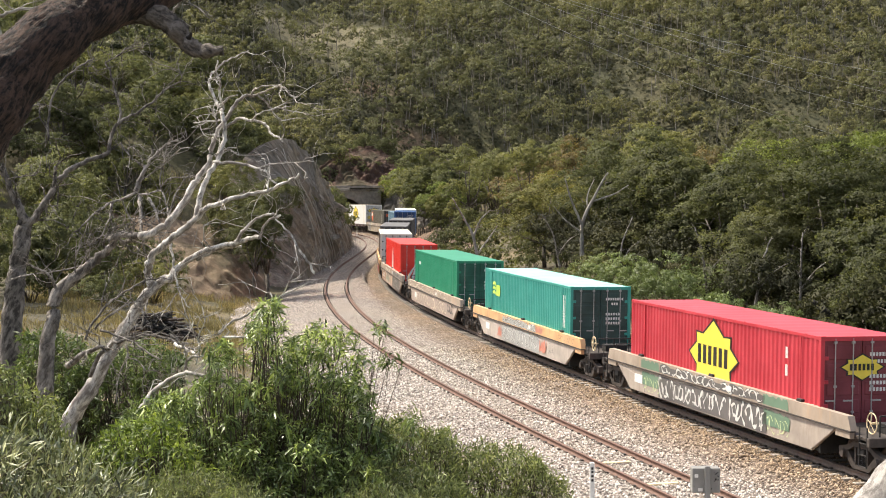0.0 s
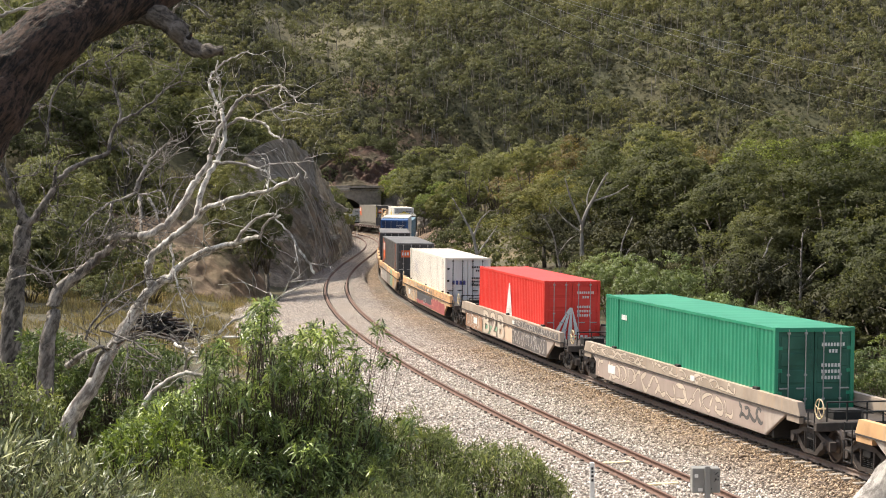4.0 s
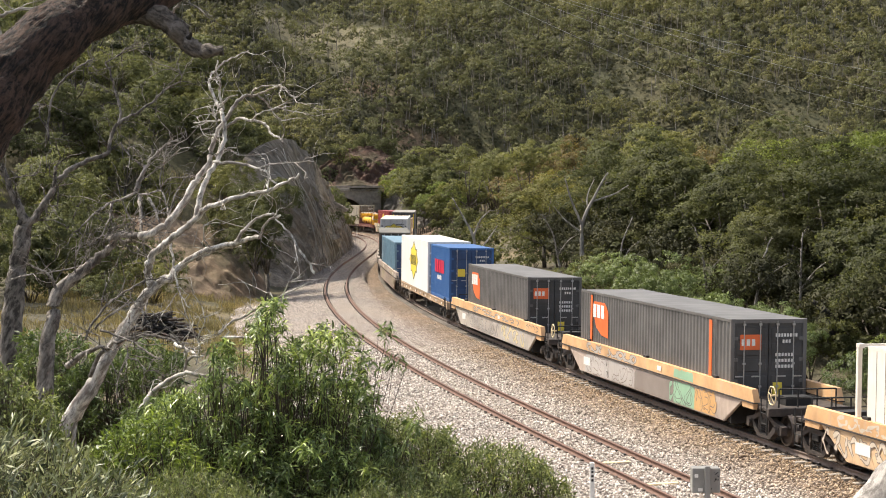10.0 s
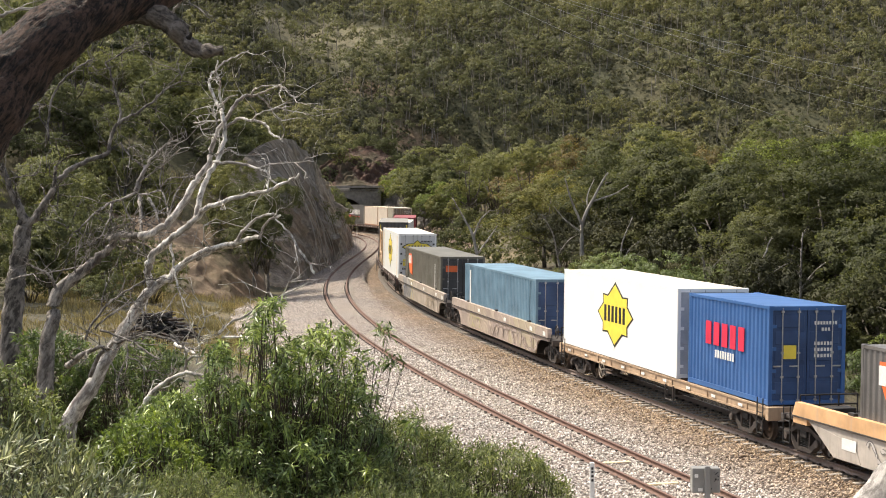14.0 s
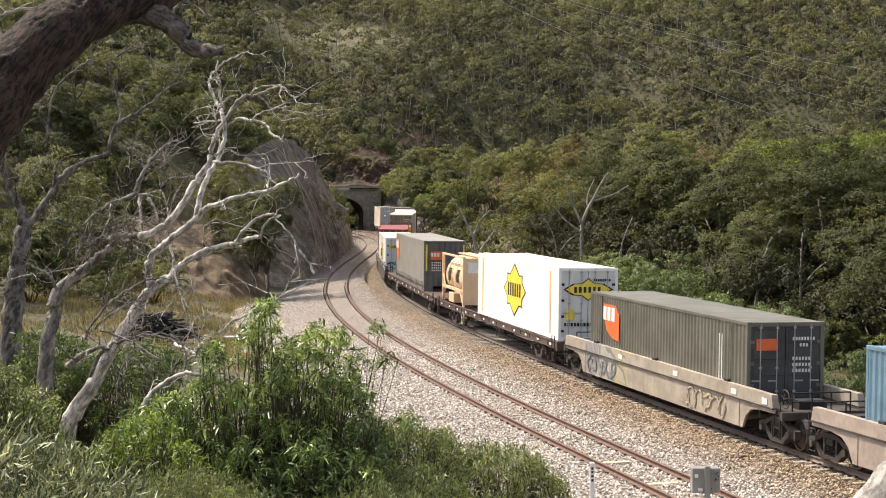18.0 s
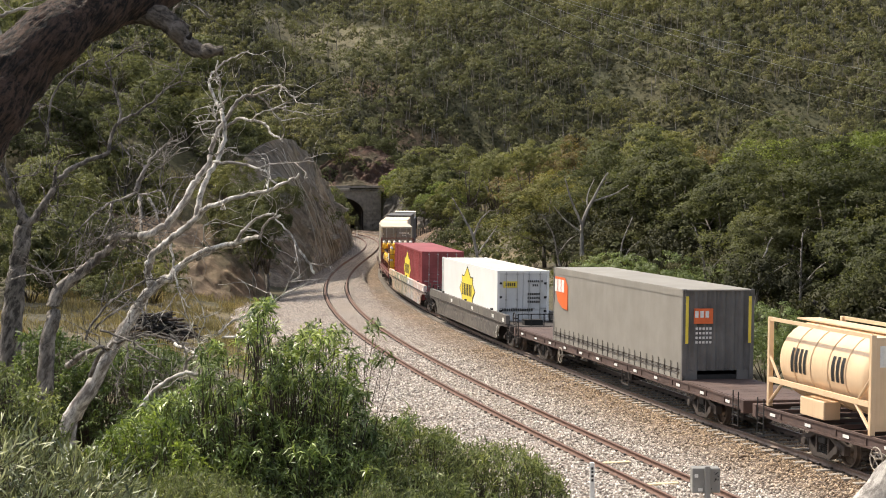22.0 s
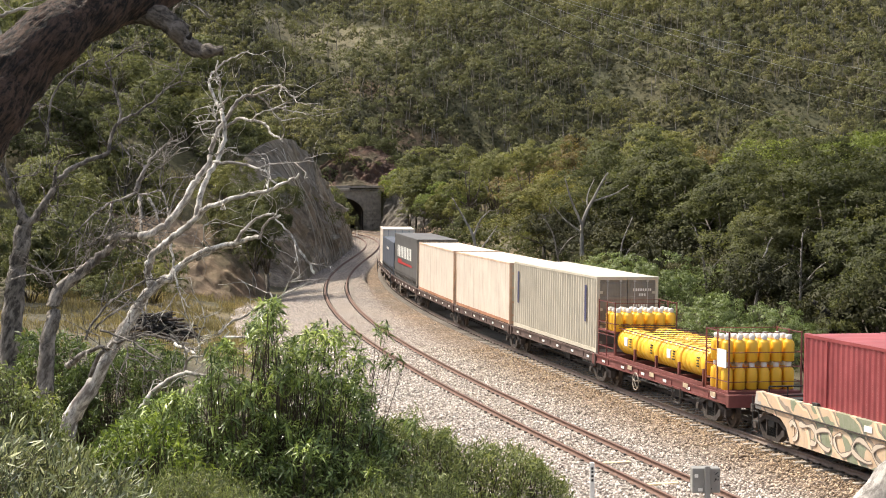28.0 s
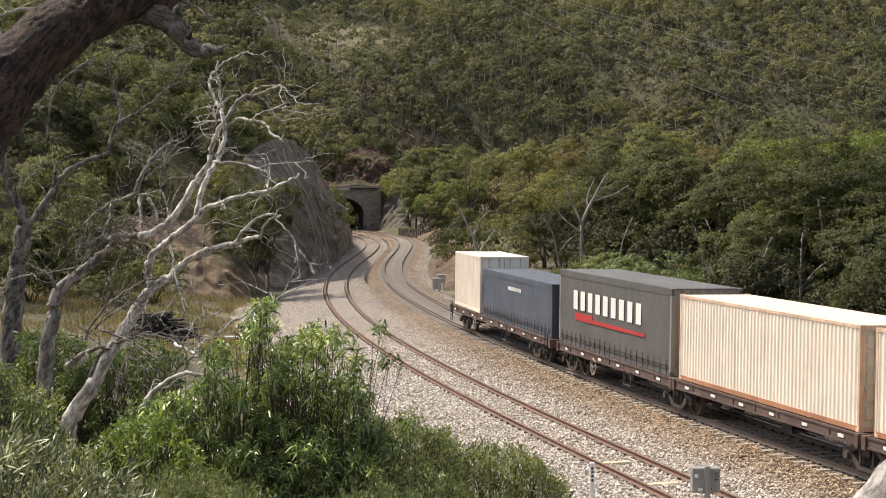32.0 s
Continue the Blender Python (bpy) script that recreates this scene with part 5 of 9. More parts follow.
def container(label, L, W, H, side, frame_=None, door=None, roof=None, style="corrugated", ribs=0.278, inner=0.0, tail_gap=0.0, dark_bars=False, deep=0.036, sill=None):
    """A freight container, doors at +x, its foot at z = 0."""
    c = thing("container", Matrix.Identity(4), label, "container", "containers on the train")
    frame_, door, roof = frame_ or side, door or side, roof or side
    h, k = L / 2, W / 2
    t = -h + tail_gap
    for s in (-1, 1):
        y = s * k
        if style == "corrugated":
            bm = corrugated(t + 0.10, h - 0.12, 0.16, H - 0.10, y - s * 0.012, deep, ribs, s)
        else:
            bm = flat_side(t + 0.10, h - 0.12, 0.16, H - 0.10, y - s * 0.006, s, ribs)
        part("side_panel", bm, side, c)
        if style == "flat" and ribs < 2 and s < 0:
            n = int((h - t - 0.22) / ribs)
            xs = [t + 0.10 + (i + 1) * (h - t - 0.22) / n for i in range(n - 1)]
            part("panel_seam", boxes(*[(x - 0.006, x + 0.006, y - 0.001, y + 0.008, 0.2, H - 0.12) for x in xs]), M["seam"], c, "thin dark seams between panels")
        part("bottom_rail", boxes((-h + 0.1, h - 0.1, *sorted((y, y - s * 0.06)), 0.02, 0.16)), sill or frame_, c)
        part("top_rail", boxes((t + 0.1, h - 0.1, *sorted((y, y - s * 0.06)), H - 0.10, H - 0.015)), frame_, c)
        for x in (-h, h - 0.12):
            part("corner_post", boxes((x, x + 0.12, *sorted((y, y - s * 0.12)), 0.11, H - 0.11), bevel=0.01), frame_, c)
            for z in (0.0, H - 0.118):
                x0 = x - (0.003 if x < 0 else 0.055)
                part("corner_casting", boxes((x0, x0 + 0.178, *sorted((y + s * 0.004, y - s * 0.16)), z, z + 0.12), bevel=0.012), frame_, c)
        if inner:
            for x in (-inner, inner - 0.1):
                part("inner_post", boxes((x, x + 0.10, *sorted((y + s * 0.002, y - s * 0.05)), 0.11, H - 0.05)), frame_, c)
    # roof, slightly ribbed
    bm = bmesh.new()
    n = int((L - tail_gap) / 0.5)
    zs = [H - 0.02 + (0.012 if i % 2 else 0.0) for i in range(n + 1)]
    lo = [bm.verts.new((t + 0.06 + i * (h - t - 0.12) / n, -k + 0.05, zs[i])) for i in range(n + 1)]
    hi = [bm.verts.new((v.co.x, k - 0.05, v.co.z)) for v in lo]
    for i in range(n):
        bm.faces.new((lo[i], lo[i + 1], hi[i + 1], hi[i]))
    part("roof", bm, roof, c)
    part("floor", boxes((-h + 0.1, h - 0.1, -k + 0.06, k - 0.06, 0.06, 0.17)), M["black"], c)
    bm = bmesh.new()
    q = corrugated(-k + 0.1, k - 0.1, 0.14, H - 0.1, 0, 0.04, 0.25, -1)
    bmesh.ops.rotate(q, verts=q.verts, matrix=Matrix.Rotation(radians(-90), 3, "Z"))
    bmesh.ops.translate(q, verts=q.verts, vec=(t + 0.06, 0, 0))
    bm.free()
    part("front_wall", q, side, c)
    part("front_sill", boxes((-h, -h + 0.1, -k + 0.12, k - 0.12, 0.02, 0.16), (-h, -h + 0.08, -k + 0.12, k - 0.12, H - 0.1, H - 0.02)), frame_, c)
    # door end
    part("door_header", boxes((h - 0.10, h, -k + 0.12, k - 0.12, H - 0.13, H - 0.01)), frame_, c)
    part("door_sill", boxes((h - 0.10, h, -k + 0.12, k - 0.12, 0.02, 0.14)), frame_, c)
    for s in (-1, 1):
        y0, y1 = sorted((s * 0.012, s * (k - 0.125)))
        bm = boxes((h - 0.08, h - 0.045, y0, y1, 0.145, H - 0.135))
        if style == "corrugated":
            rows = 5
            for r in range(rows):
                z0 = 0.22 + r * (H - 0.45) / rows
                box(bm, h - 0.046, h - 0.022, y0 + 0.08, y1 - 0.08, z0 + 0.09, z0 + (H - 0.45) / rows - 0.03, 0.012)
        leaf = part("door", bm, door, c)
        for f in (0.25, 0.72):
            y = s * f * (k - 0.12)
            b2 = bmesh.new()
            rod(b2, (h - 0.012, y, 0.06), (h - 0.012, y, H - 0.06), 0.018, sides=6)
            for z in (0.12, 0.8, 1.5, H - 0.2):
                box(b2, h - 0.035, h + 0.012, y - 0.045, y + 0.045, z, z + 0.06)
            box(b2, h - 0.02, h + 0.012, y - 0.02, y + s * 0.28, 1.12, 1.16)
            part("locking_bar", b2, M["grime"] if dark_bars and tail_gap > 0.46 else M["chrome"], leaf)
        for z in (0.35, 0.95, 1.6, 2.25):
            part("hinge", boxes((h - 0.045, h - 0.008, *sorted((s * (k - 0.24), s * (k - 0.10))), z, z + 0.10)), M["black"] if dark_bars else frame_, leaf)
    ink = INK if dark_bars else M["white_paint"]
    for z, wide, y in ((H - 0.55, 0.75, 0.22), (H - 0.74, 0.30, 0.45), (H - 1.15, 0.62, 0.22), (H - 1.33, 0.62, 0.22), (H - 1.51, 0.62, 0.22)):
        end_bars(c, h - 0.020, y, z, wide, 0.10, max(3, int(wide / 0.09)), ink, "small bars of lettering on the door")
    return c


M["chrome"] = plain("galvanised_bar", (0.42, 0.41, 0.40), 0.45, 0.6, 0.15, 9)
WHITE = paint("white_reefer_paint", (0.76, 0.70, 0.62), 0.5, (0.40, 0.31, 0.22), 0.4, fade=0.08)
GRUBBY = paint("grubby_white_roof", (0.50, 0.43, 0.37), 0.6, (0.30, 0.23, 0.17), 0.6, fade=0.12)
CLEAN_WHITE = paint("clean_white_panel", (0.82, 0.81, 0.78), 0.35, (0.55, 0.5, 0.42), 0.12, fade=0.04)
CREAM_ROOF = paint("yellowed_white_roof", (0.66, 0.56, 0.42), 0.6, (0.34, 0.24, 0.15), 0.5, fade=0.1)
PALE_DOOR = paint("pale_grey_white_door", (0.66, 0.65, 0.63), 0.5, (0.3, 0.27, 0.24), 0.35, fade=0.08)
GREY_DOOR = paint("grey_white_door", (0.46, 0.46, 0.47), 0.5, (0.2, 0.18, 0.16), 0.3)
RED = paint("bright_red_paint", (0.50, 0.028, 0.045), 0.45, (0.30, 0.06, 0.05), 0.3, fade=0.14)
FRESH_RED = paint("fresh_red_paint", (0.72, 0.035, 0.022), 0.42, (0.42, 0.04, 0.03), 0.15, fade=0.08)
# door paints here are darker than their sides: end-face shade as colour
SHADED_RED = paint("shaded_red_door_paint", (0.17, 0.018, 0.028), 0.5, (0.10, 0.03, 0.03), 0.3)
TEAL = paint("teal_paint", (0.035, 0.30, 0.245), 0.45, (0.12, 0.25, 0.2), 0.25, fade=0.1)
TEAL_ROOF = paint("faded_teal_roof", (0.30, 0.56, 0.48), 0.5, (0.4, 0.45, 0.38), 0.3)
TEAL_DOOR = paint("shaded_grimy_teal_door", (0.022, 0.055, 0.045), 0.55, (0.06, 0.05, 0.04), 0.3)
GREEN = paint("green_paint", (0.015, 0.235, 0.125), 0.42, (0.05, 0.16, 0.1), 0.2, fade=0.1)
GREEN_DOOR = paint("shaded_green_door", (0.010, 0.095, 0.058), 0.5, (0.04, 0.06, 0.04), 0.2)
CHARCOAL = paint("charcoal_paint", (0.115, 0.108, 0.102), 0.5, (0.17, 0.14, 0.12), 0.3)
OLIVE_GREY = paint("olive_grey_paint", (0.125, 0.115, 0.088), 0.5, (0.16, 0.13, 0.1), 0.3)
SHADED_CHARCOAL = paint("shaded_charcoal_door", (0.045, 0.043, 0.042), 0.5, (0.10, 0.08, 0.07), 0.3)
BLUE = paint("blue_paint", (0.030, 0.110, 0.30), 0.42, (0.08, 0.12, 0.2), 0.2, fade=0.1)
BLUE_DOOR = paint("shaded_blue_door", (0.018, 0.055, 0.15), 0.5, (0.05, 0.06, 0.09), 0.2)
BLUE_GREY = paint("grey_blue_paint", (0.125, 0.22, 0.29), 0.5, (0.2, 0.19, 0.17), 0.3)
MAROON = paint("maroon_paint", (0.27, 0.045, 0.048), 0.5, (0.15, 0.06, 0.05), 0.3)
BEIGE = paint("rust_streaked_cream", (0.75, 0.65, 0.54), 0.6, (0.33, 0.19, 0.11), 0.6, fade=0.07)
RIB_BEIGE = paint("dull_cream_ribbed", (0.48, 0.43, 0.34), 0.6, (0.22, 0.17, 0.12), 0.45, fade=0.12)
RUSTY_CREAM = paint("rusting_cream_frame", (0.60, 0.42, 0.30), 0.65, (0.24, 0.10, 0.05), 0.9)
RUST_SILL = paint("rusted_orange_rail", (0.34, 0.15, 0.075), 0.7, (0.16, 0.07, 0.04), 0.5)
TAUPE = paint("grey_taupe_curtain", (0.235, 0.215, 0.185), 0.6, (0.15, 0.13, 0.11), 0.3, fade=0.08)
CURTAIN = paint("dark_grey_curtain", (0.078, 0.073, 0.070), 0.6, (0.18, 0.16, 0.15), 0.3, fade=0.1)
TARP = paint("slate_blue_tarpaulin", (0.048, 0.058, 0.082), 0.7, (0.12, 0.11, 0.11), 0.3, fade=0.15)
TANK_CREAM = paint("peach_cream_tank", (0.70, 0.50, 0.31), 0.45, (0.35, 0.2, 0.1), 0.3, fade=0.06)
DRUM = paint("yellow_drum_paint", (0.80, 0.45, 0.02), 0.4, (0.45, 0.25, 0.05), 0.2, fade=0.08)

WELL_FOOT, DECK_TOP = 0.55, 1.13


def load(c, place, foot, half=6.0):
    """Sets a thing on its wagon, foot metres above the rail."""
    MOVING.append((c, place, half))
    c["foot"] = foot
    c.matrix_basis = train_pose(place) @ pose(0, 0, foot)
    return c


# red, teal and green long boxes, the bright red one, the reefer and the charcoal pair, all in wells
WELLS = []
WELLS.append((13.46, paint("brown_grey_girder", (0.36, 0.3, 0.25), 0.62, (0.17, 0.115, 0.08), 0.6), GREYTAN, "brown-grey well wagon covered in white swirling graffiti"))
WELLS.append((35.32, paint("pale_grey_girder", (0.42, 0.36, 0.31), 0.62, (0.17, 0.115, 0.08), 0.6), TAN, "grey well wagon with orange sill and silver graffiti"))
WELLS.append((57.05, paint("dusty_brown_girder", (0.4, 0.33, 0.28), 0.62, (0.17, 0.115, 0.08), 0.6), GREYTAN, "dusty brown well wagon covered in faded graffiti"))
WELLS.append((78.85, paint("rusty_brown_girder", (0.38, 0.31, 0.26), 0.62, (0.17, 0.115, 0.08), 0.6), GREYTAN, "rusty well wagon with cream block letters and silver graffiti"))
WELLS.append((100.7, paint("orange_girder", (0.56, 0.38, 0.22), 0.62, (0.17, 0.115, 0.08), 0.6), TAN, "orange well wagon with black and red graffiti"))
WELLS.append((122.55, paint("tan_brown_girder", (0.42, 0.33, 0.27), 0.62, (0.17, 0.115, 0.08), 0.6), TAN, "brown well wagon with orange and green graffiti"))
WELLS.append((144.2, paint("tan_grey_girder", (0.4, 0.35, 0.3), 0.62, (0.17, 0.115, 0.08), 0.6), TAN, "tan well wagon with grey and cream graffiti"))
SPRAY_COLOURS = {"white": (0.62, 0.61, 0.57), "black": (0.05, 0.048, 0.047), "green": (0.12, 0.20, 0.13), "lime": (0.55, 0.62, 0.32), "slate": (0.105, 0.095, 0.09), "silver": (0.36, 0.36, 0.345),
                 "coral": (0.52, 0.20, 0.14), "rust": (0.36, 0.19, 0.11), "dusty": (0.36, 0.28, 0.235), "pale": (0.56, 0.47, 0.37), "brown": (0.17, 0.125, 0.10), "mint": (0.26, 0.42, 0.28), "peach": (0.58, 0.42, 0.30),
                 "dust_white": (0.44, 0.41, 0.38), "black_blue": (0.055, 0.056, 0.062), "crimson": (0.33, 0.075, 0.075), "pale_grey": (0.43, 0.39, 0.36), "dark_brown": (0.22, 0.18, 0.155), "orange": (0.58, 0.33, 0.13), "cream": (0.58, 0.48, 0.27)}
SPRAY = {name: paint(name + "_spray_paint", colour, 0.6, (0.22, 0.17, 0.14), 0.5, fade=0.12) for name, colour in SPRAY_COLOURS.items()}
for place, mat_, sill, label in WELLS:
    w = well_wagon(label, place, mat_, sill, 1, M["cream"], ((-6.2, 0.62, 0.75, 0.3), (-8.9, 1.0, 0.5, 0.12), (8.9, 1.0, 0.5, 0.12), (1.6, 1.26, 0.35, 0.16)))
    graffiti_on(w, place)

c = load(container("bright red corrugated container with a yellow star emblem", 14.63, 2.5, 2.9, RED, door=SHADED_RED, inner=6.1), 13.46, WELL_FOOT)
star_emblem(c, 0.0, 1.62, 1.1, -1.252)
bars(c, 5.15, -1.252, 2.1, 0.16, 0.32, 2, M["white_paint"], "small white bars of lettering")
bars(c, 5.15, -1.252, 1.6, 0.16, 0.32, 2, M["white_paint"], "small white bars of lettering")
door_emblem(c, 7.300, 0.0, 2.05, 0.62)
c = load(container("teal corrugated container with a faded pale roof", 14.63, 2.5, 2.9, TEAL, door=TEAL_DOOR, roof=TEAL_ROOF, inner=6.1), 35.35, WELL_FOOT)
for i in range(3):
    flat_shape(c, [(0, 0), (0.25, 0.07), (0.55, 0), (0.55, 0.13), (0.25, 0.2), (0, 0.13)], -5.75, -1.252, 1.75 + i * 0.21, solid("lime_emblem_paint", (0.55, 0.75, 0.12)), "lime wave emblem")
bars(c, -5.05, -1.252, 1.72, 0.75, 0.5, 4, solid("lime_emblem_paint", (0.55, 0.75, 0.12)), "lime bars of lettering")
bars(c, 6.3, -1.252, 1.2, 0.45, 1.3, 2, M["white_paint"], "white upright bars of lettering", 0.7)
c = load(container("green corrugated container, door end darkened for shade", 14.63, 2.5, 2.9, GREEN, door=GREEN_DOOR, inner=6.1), 57.0, WELL_FOOT)
bars(c, -5.6, -1.252, 2.1, 0.55, 0.18, 4, M["white_paint"], "small white bars of lettering")
c = load(container("fresh red corrugated container with a white peak emblem", 12.19, 2.44, 2.9, FRESH_RED), 78.8, WELL_FOOT)
for k in range(5):
    flat_shape(c, [(-0.85 + k * 0.33, -0.6), (-0.62 + k * 0.33, -0.6), (-0.0 + k * 0.03, 1.55), (-0.06 + k * 0.03, 1.6)], 0.0, -1.222, 0.85, M["white_paint"], "white streak of a peak emblem")
bm = bmesh.new()
for k in range(4):
    o = [(-0.75 + k * 0.33, 0.62), (-0.55 + k * 0.33, 0.62), (0.02 + k * 0.03, 1.75), (-0.02 + k * 0.03, 1.78)]
    f = [bm.verts.new((6.105, a - 0.1, z)) for a, z in o]
    bm.faces.new(f)
part("emblem", bm, M["white_paint"], c, "white peak emblem on the door")
end_bars(c, 6.09, -0.75, 0.40, 1.5, 0.2, 8, M["white_paint"], "white bars of lettering")
c = load(container("grubby white refrigerated container with dark door hardware", 13.7, 2.5, 2.9, WHITE, door=PALE_DOOR, roof=GRUBBY, style="flat", ribs=0.42, tail_gap=0.5, dark_bars=True), 100.7, WELL_FOOT)
sprayed(c, 71, -5.0, -3.2, 1.45, 2.35, -1.256, solid("blue_lettering_paint", (0.05, 0.06, 0.22)), 5, 0.03, "dark blue sprayed scrawl")
end_bars(c, 6.83, -0.85, 1.45, 0.8, 0.22, 4, solid("blue_lettering_paint", (0.05, 0.06, 0.22)), "dark blue bars of lettering")
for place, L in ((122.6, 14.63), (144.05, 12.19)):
    c = load(container("charcoal corrugated container with an orange emblem", L, 2.5 if L > 13 else 2.44, 2.9, CHARCOAL, door=SHADED_CHARCOAL, inner=6.1 if L > 13 else 0.0), place, WELL_FOOT)
    y = -1.252 if L > 13 else -1.222
    orange_emblem(c, -4.95 if L > 13 else -4.3, 1.92, 1.0, y)
    if L > 13:
        flat_shape(c, [(0, 0.2), (0.22, 0.2), (0.22, 2.75), (0, 2.75)], -6.15, y, 0, ORANGE, "orange stripe", "stripe")
        flat_shape(c, [(0, 0.2), (0.22, 0.2), (0.22, 2.75), (0, 2.75)], 5.6, y, 0, ORANGE, "orange stripe", "stripe")
    bm = boxes((L / 2 - 0.018, L / 2 - 0.010, -0.95, -0.25, 1.95, 2.42))
    part("emblem", bm, ORANGE, c, "orange emblem on the door")
    end_bars(c, L / 2 - 0.009, -0.9, 2.08, 0.5, 0.2, 3, M["white_paint"], "white bars of lettering")
    part("warning_plate", boxes((L / 2 - 0.018, L / 2 - 0.010, 0.15, 0.45, 0.55, 0.95)), YELLOW, c, "yellow warning plate")

# flat wagon with the white box and the blue short one
flat_wagon("tan skeletal flat wagon carrying a white and a blue box", 165.24, 20.0, 7.95, paint("dirty_tan_frame", (0.38, 0.26, 0.16), 0.7, (0.16, 0.10, 0.07), 0.8))
c = load(container("clean white smooth-sided box with a yellow star emblem", 12.6, 2.5, 2.98, CLEAN_WHITE, door=GREY_DOOR, roof=CREAM_ROOF, style="flat", ribs=20.0), 168.75, DECK_TOP)
star_emblem(c, 0.0, 1.62, 1.1, -1.252)
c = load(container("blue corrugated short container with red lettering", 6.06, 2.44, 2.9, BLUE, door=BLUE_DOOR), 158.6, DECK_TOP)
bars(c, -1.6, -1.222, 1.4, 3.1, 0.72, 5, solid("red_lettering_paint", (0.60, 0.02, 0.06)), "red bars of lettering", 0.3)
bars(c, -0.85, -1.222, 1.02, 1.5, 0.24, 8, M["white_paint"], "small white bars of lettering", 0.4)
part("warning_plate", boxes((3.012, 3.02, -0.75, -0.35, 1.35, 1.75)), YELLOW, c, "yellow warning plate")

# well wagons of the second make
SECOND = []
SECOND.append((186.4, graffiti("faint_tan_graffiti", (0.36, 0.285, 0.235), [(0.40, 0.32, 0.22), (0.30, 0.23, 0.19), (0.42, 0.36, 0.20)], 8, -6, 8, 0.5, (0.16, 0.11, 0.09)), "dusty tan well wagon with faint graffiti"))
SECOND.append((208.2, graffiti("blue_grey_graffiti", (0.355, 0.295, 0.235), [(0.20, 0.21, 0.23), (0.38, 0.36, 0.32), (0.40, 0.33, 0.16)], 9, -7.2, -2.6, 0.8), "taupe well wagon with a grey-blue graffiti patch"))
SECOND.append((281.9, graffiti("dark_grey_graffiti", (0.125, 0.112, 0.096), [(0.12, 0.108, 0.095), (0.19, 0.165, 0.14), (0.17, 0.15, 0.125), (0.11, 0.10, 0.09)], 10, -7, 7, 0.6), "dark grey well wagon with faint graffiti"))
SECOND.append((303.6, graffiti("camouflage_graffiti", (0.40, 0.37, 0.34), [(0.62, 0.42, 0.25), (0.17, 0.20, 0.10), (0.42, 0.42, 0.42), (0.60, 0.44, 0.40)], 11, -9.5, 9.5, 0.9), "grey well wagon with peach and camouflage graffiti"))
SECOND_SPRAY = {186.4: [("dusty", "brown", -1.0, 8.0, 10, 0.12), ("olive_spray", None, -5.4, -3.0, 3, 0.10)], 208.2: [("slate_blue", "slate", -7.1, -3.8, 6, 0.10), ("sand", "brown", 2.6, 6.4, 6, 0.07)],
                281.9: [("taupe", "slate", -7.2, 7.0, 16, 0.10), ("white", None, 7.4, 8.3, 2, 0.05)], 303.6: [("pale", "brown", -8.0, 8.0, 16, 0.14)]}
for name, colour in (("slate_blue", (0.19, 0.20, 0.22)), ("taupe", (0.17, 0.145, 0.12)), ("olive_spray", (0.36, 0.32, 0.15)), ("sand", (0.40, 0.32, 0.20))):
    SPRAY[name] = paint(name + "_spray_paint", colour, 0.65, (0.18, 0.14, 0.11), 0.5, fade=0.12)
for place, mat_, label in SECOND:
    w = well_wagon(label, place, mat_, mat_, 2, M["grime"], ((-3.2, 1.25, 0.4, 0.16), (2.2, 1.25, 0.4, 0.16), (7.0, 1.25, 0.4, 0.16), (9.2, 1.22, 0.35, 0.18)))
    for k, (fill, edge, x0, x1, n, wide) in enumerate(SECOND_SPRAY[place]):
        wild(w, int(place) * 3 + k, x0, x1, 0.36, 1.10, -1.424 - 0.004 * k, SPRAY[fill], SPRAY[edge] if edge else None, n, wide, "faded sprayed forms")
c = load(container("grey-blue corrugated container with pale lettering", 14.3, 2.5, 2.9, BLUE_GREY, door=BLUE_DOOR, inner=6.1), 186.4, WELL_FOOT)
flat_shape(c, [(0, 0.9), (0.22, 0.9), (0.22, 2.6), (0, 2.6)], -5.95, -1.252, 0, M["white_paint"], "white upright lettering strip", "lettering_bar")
c = load(container("olive-grey corrugated container with an orange emblem", 14.63, 2.5, 2.9, OLIVE_GREY, door=SHADED_CHARCOAL, inner=6.1), 207.95, WELL_FOOT)
orange_emblem(c, -4.9, 1.92, 1.0, -1.252)
part("emblem", boxes((7.297, 7.305, -0.95, -0.3, 2.05, 2.4)), ORANGE, c, "orange emblem on the door")
bars(c, 5.2, -1.252, 1.0, 0.4, 1.4, 2, M["white_paint"], "white upright bars of lettering", 0.75)

# long flats: white reefer and tank, then the curtain-sider with bare deck at both ends
flat_wagon("long dark flat wagon with a tank and a white box", 231.95, 25.4, 8.95, DECK)
c = load(container("large white insulated box with star emblem and yellow stripes", 14.63, 2.5, 2.98, CLEAN_WHITE, door=PALE_DOOR, roof=CREAM_ROOF, style="flat", ribs=20.0, dark_bars=True), 226.8, DECK_TOP)
star_emblem(c, 0.0, 1.62, 1.1, -1.252)
for x in (-6.35, 5.9):
    flat_shape(c, [(0, 0.2), (0.2, 0.2), (0.2, 2.8), (0, 2.8)], x, -1.254, 0, solid("pale_yellow_stripe", (0.78, 0.52, 0.18)), "yellow stripe", "stripe")
bm = bmesh.new()
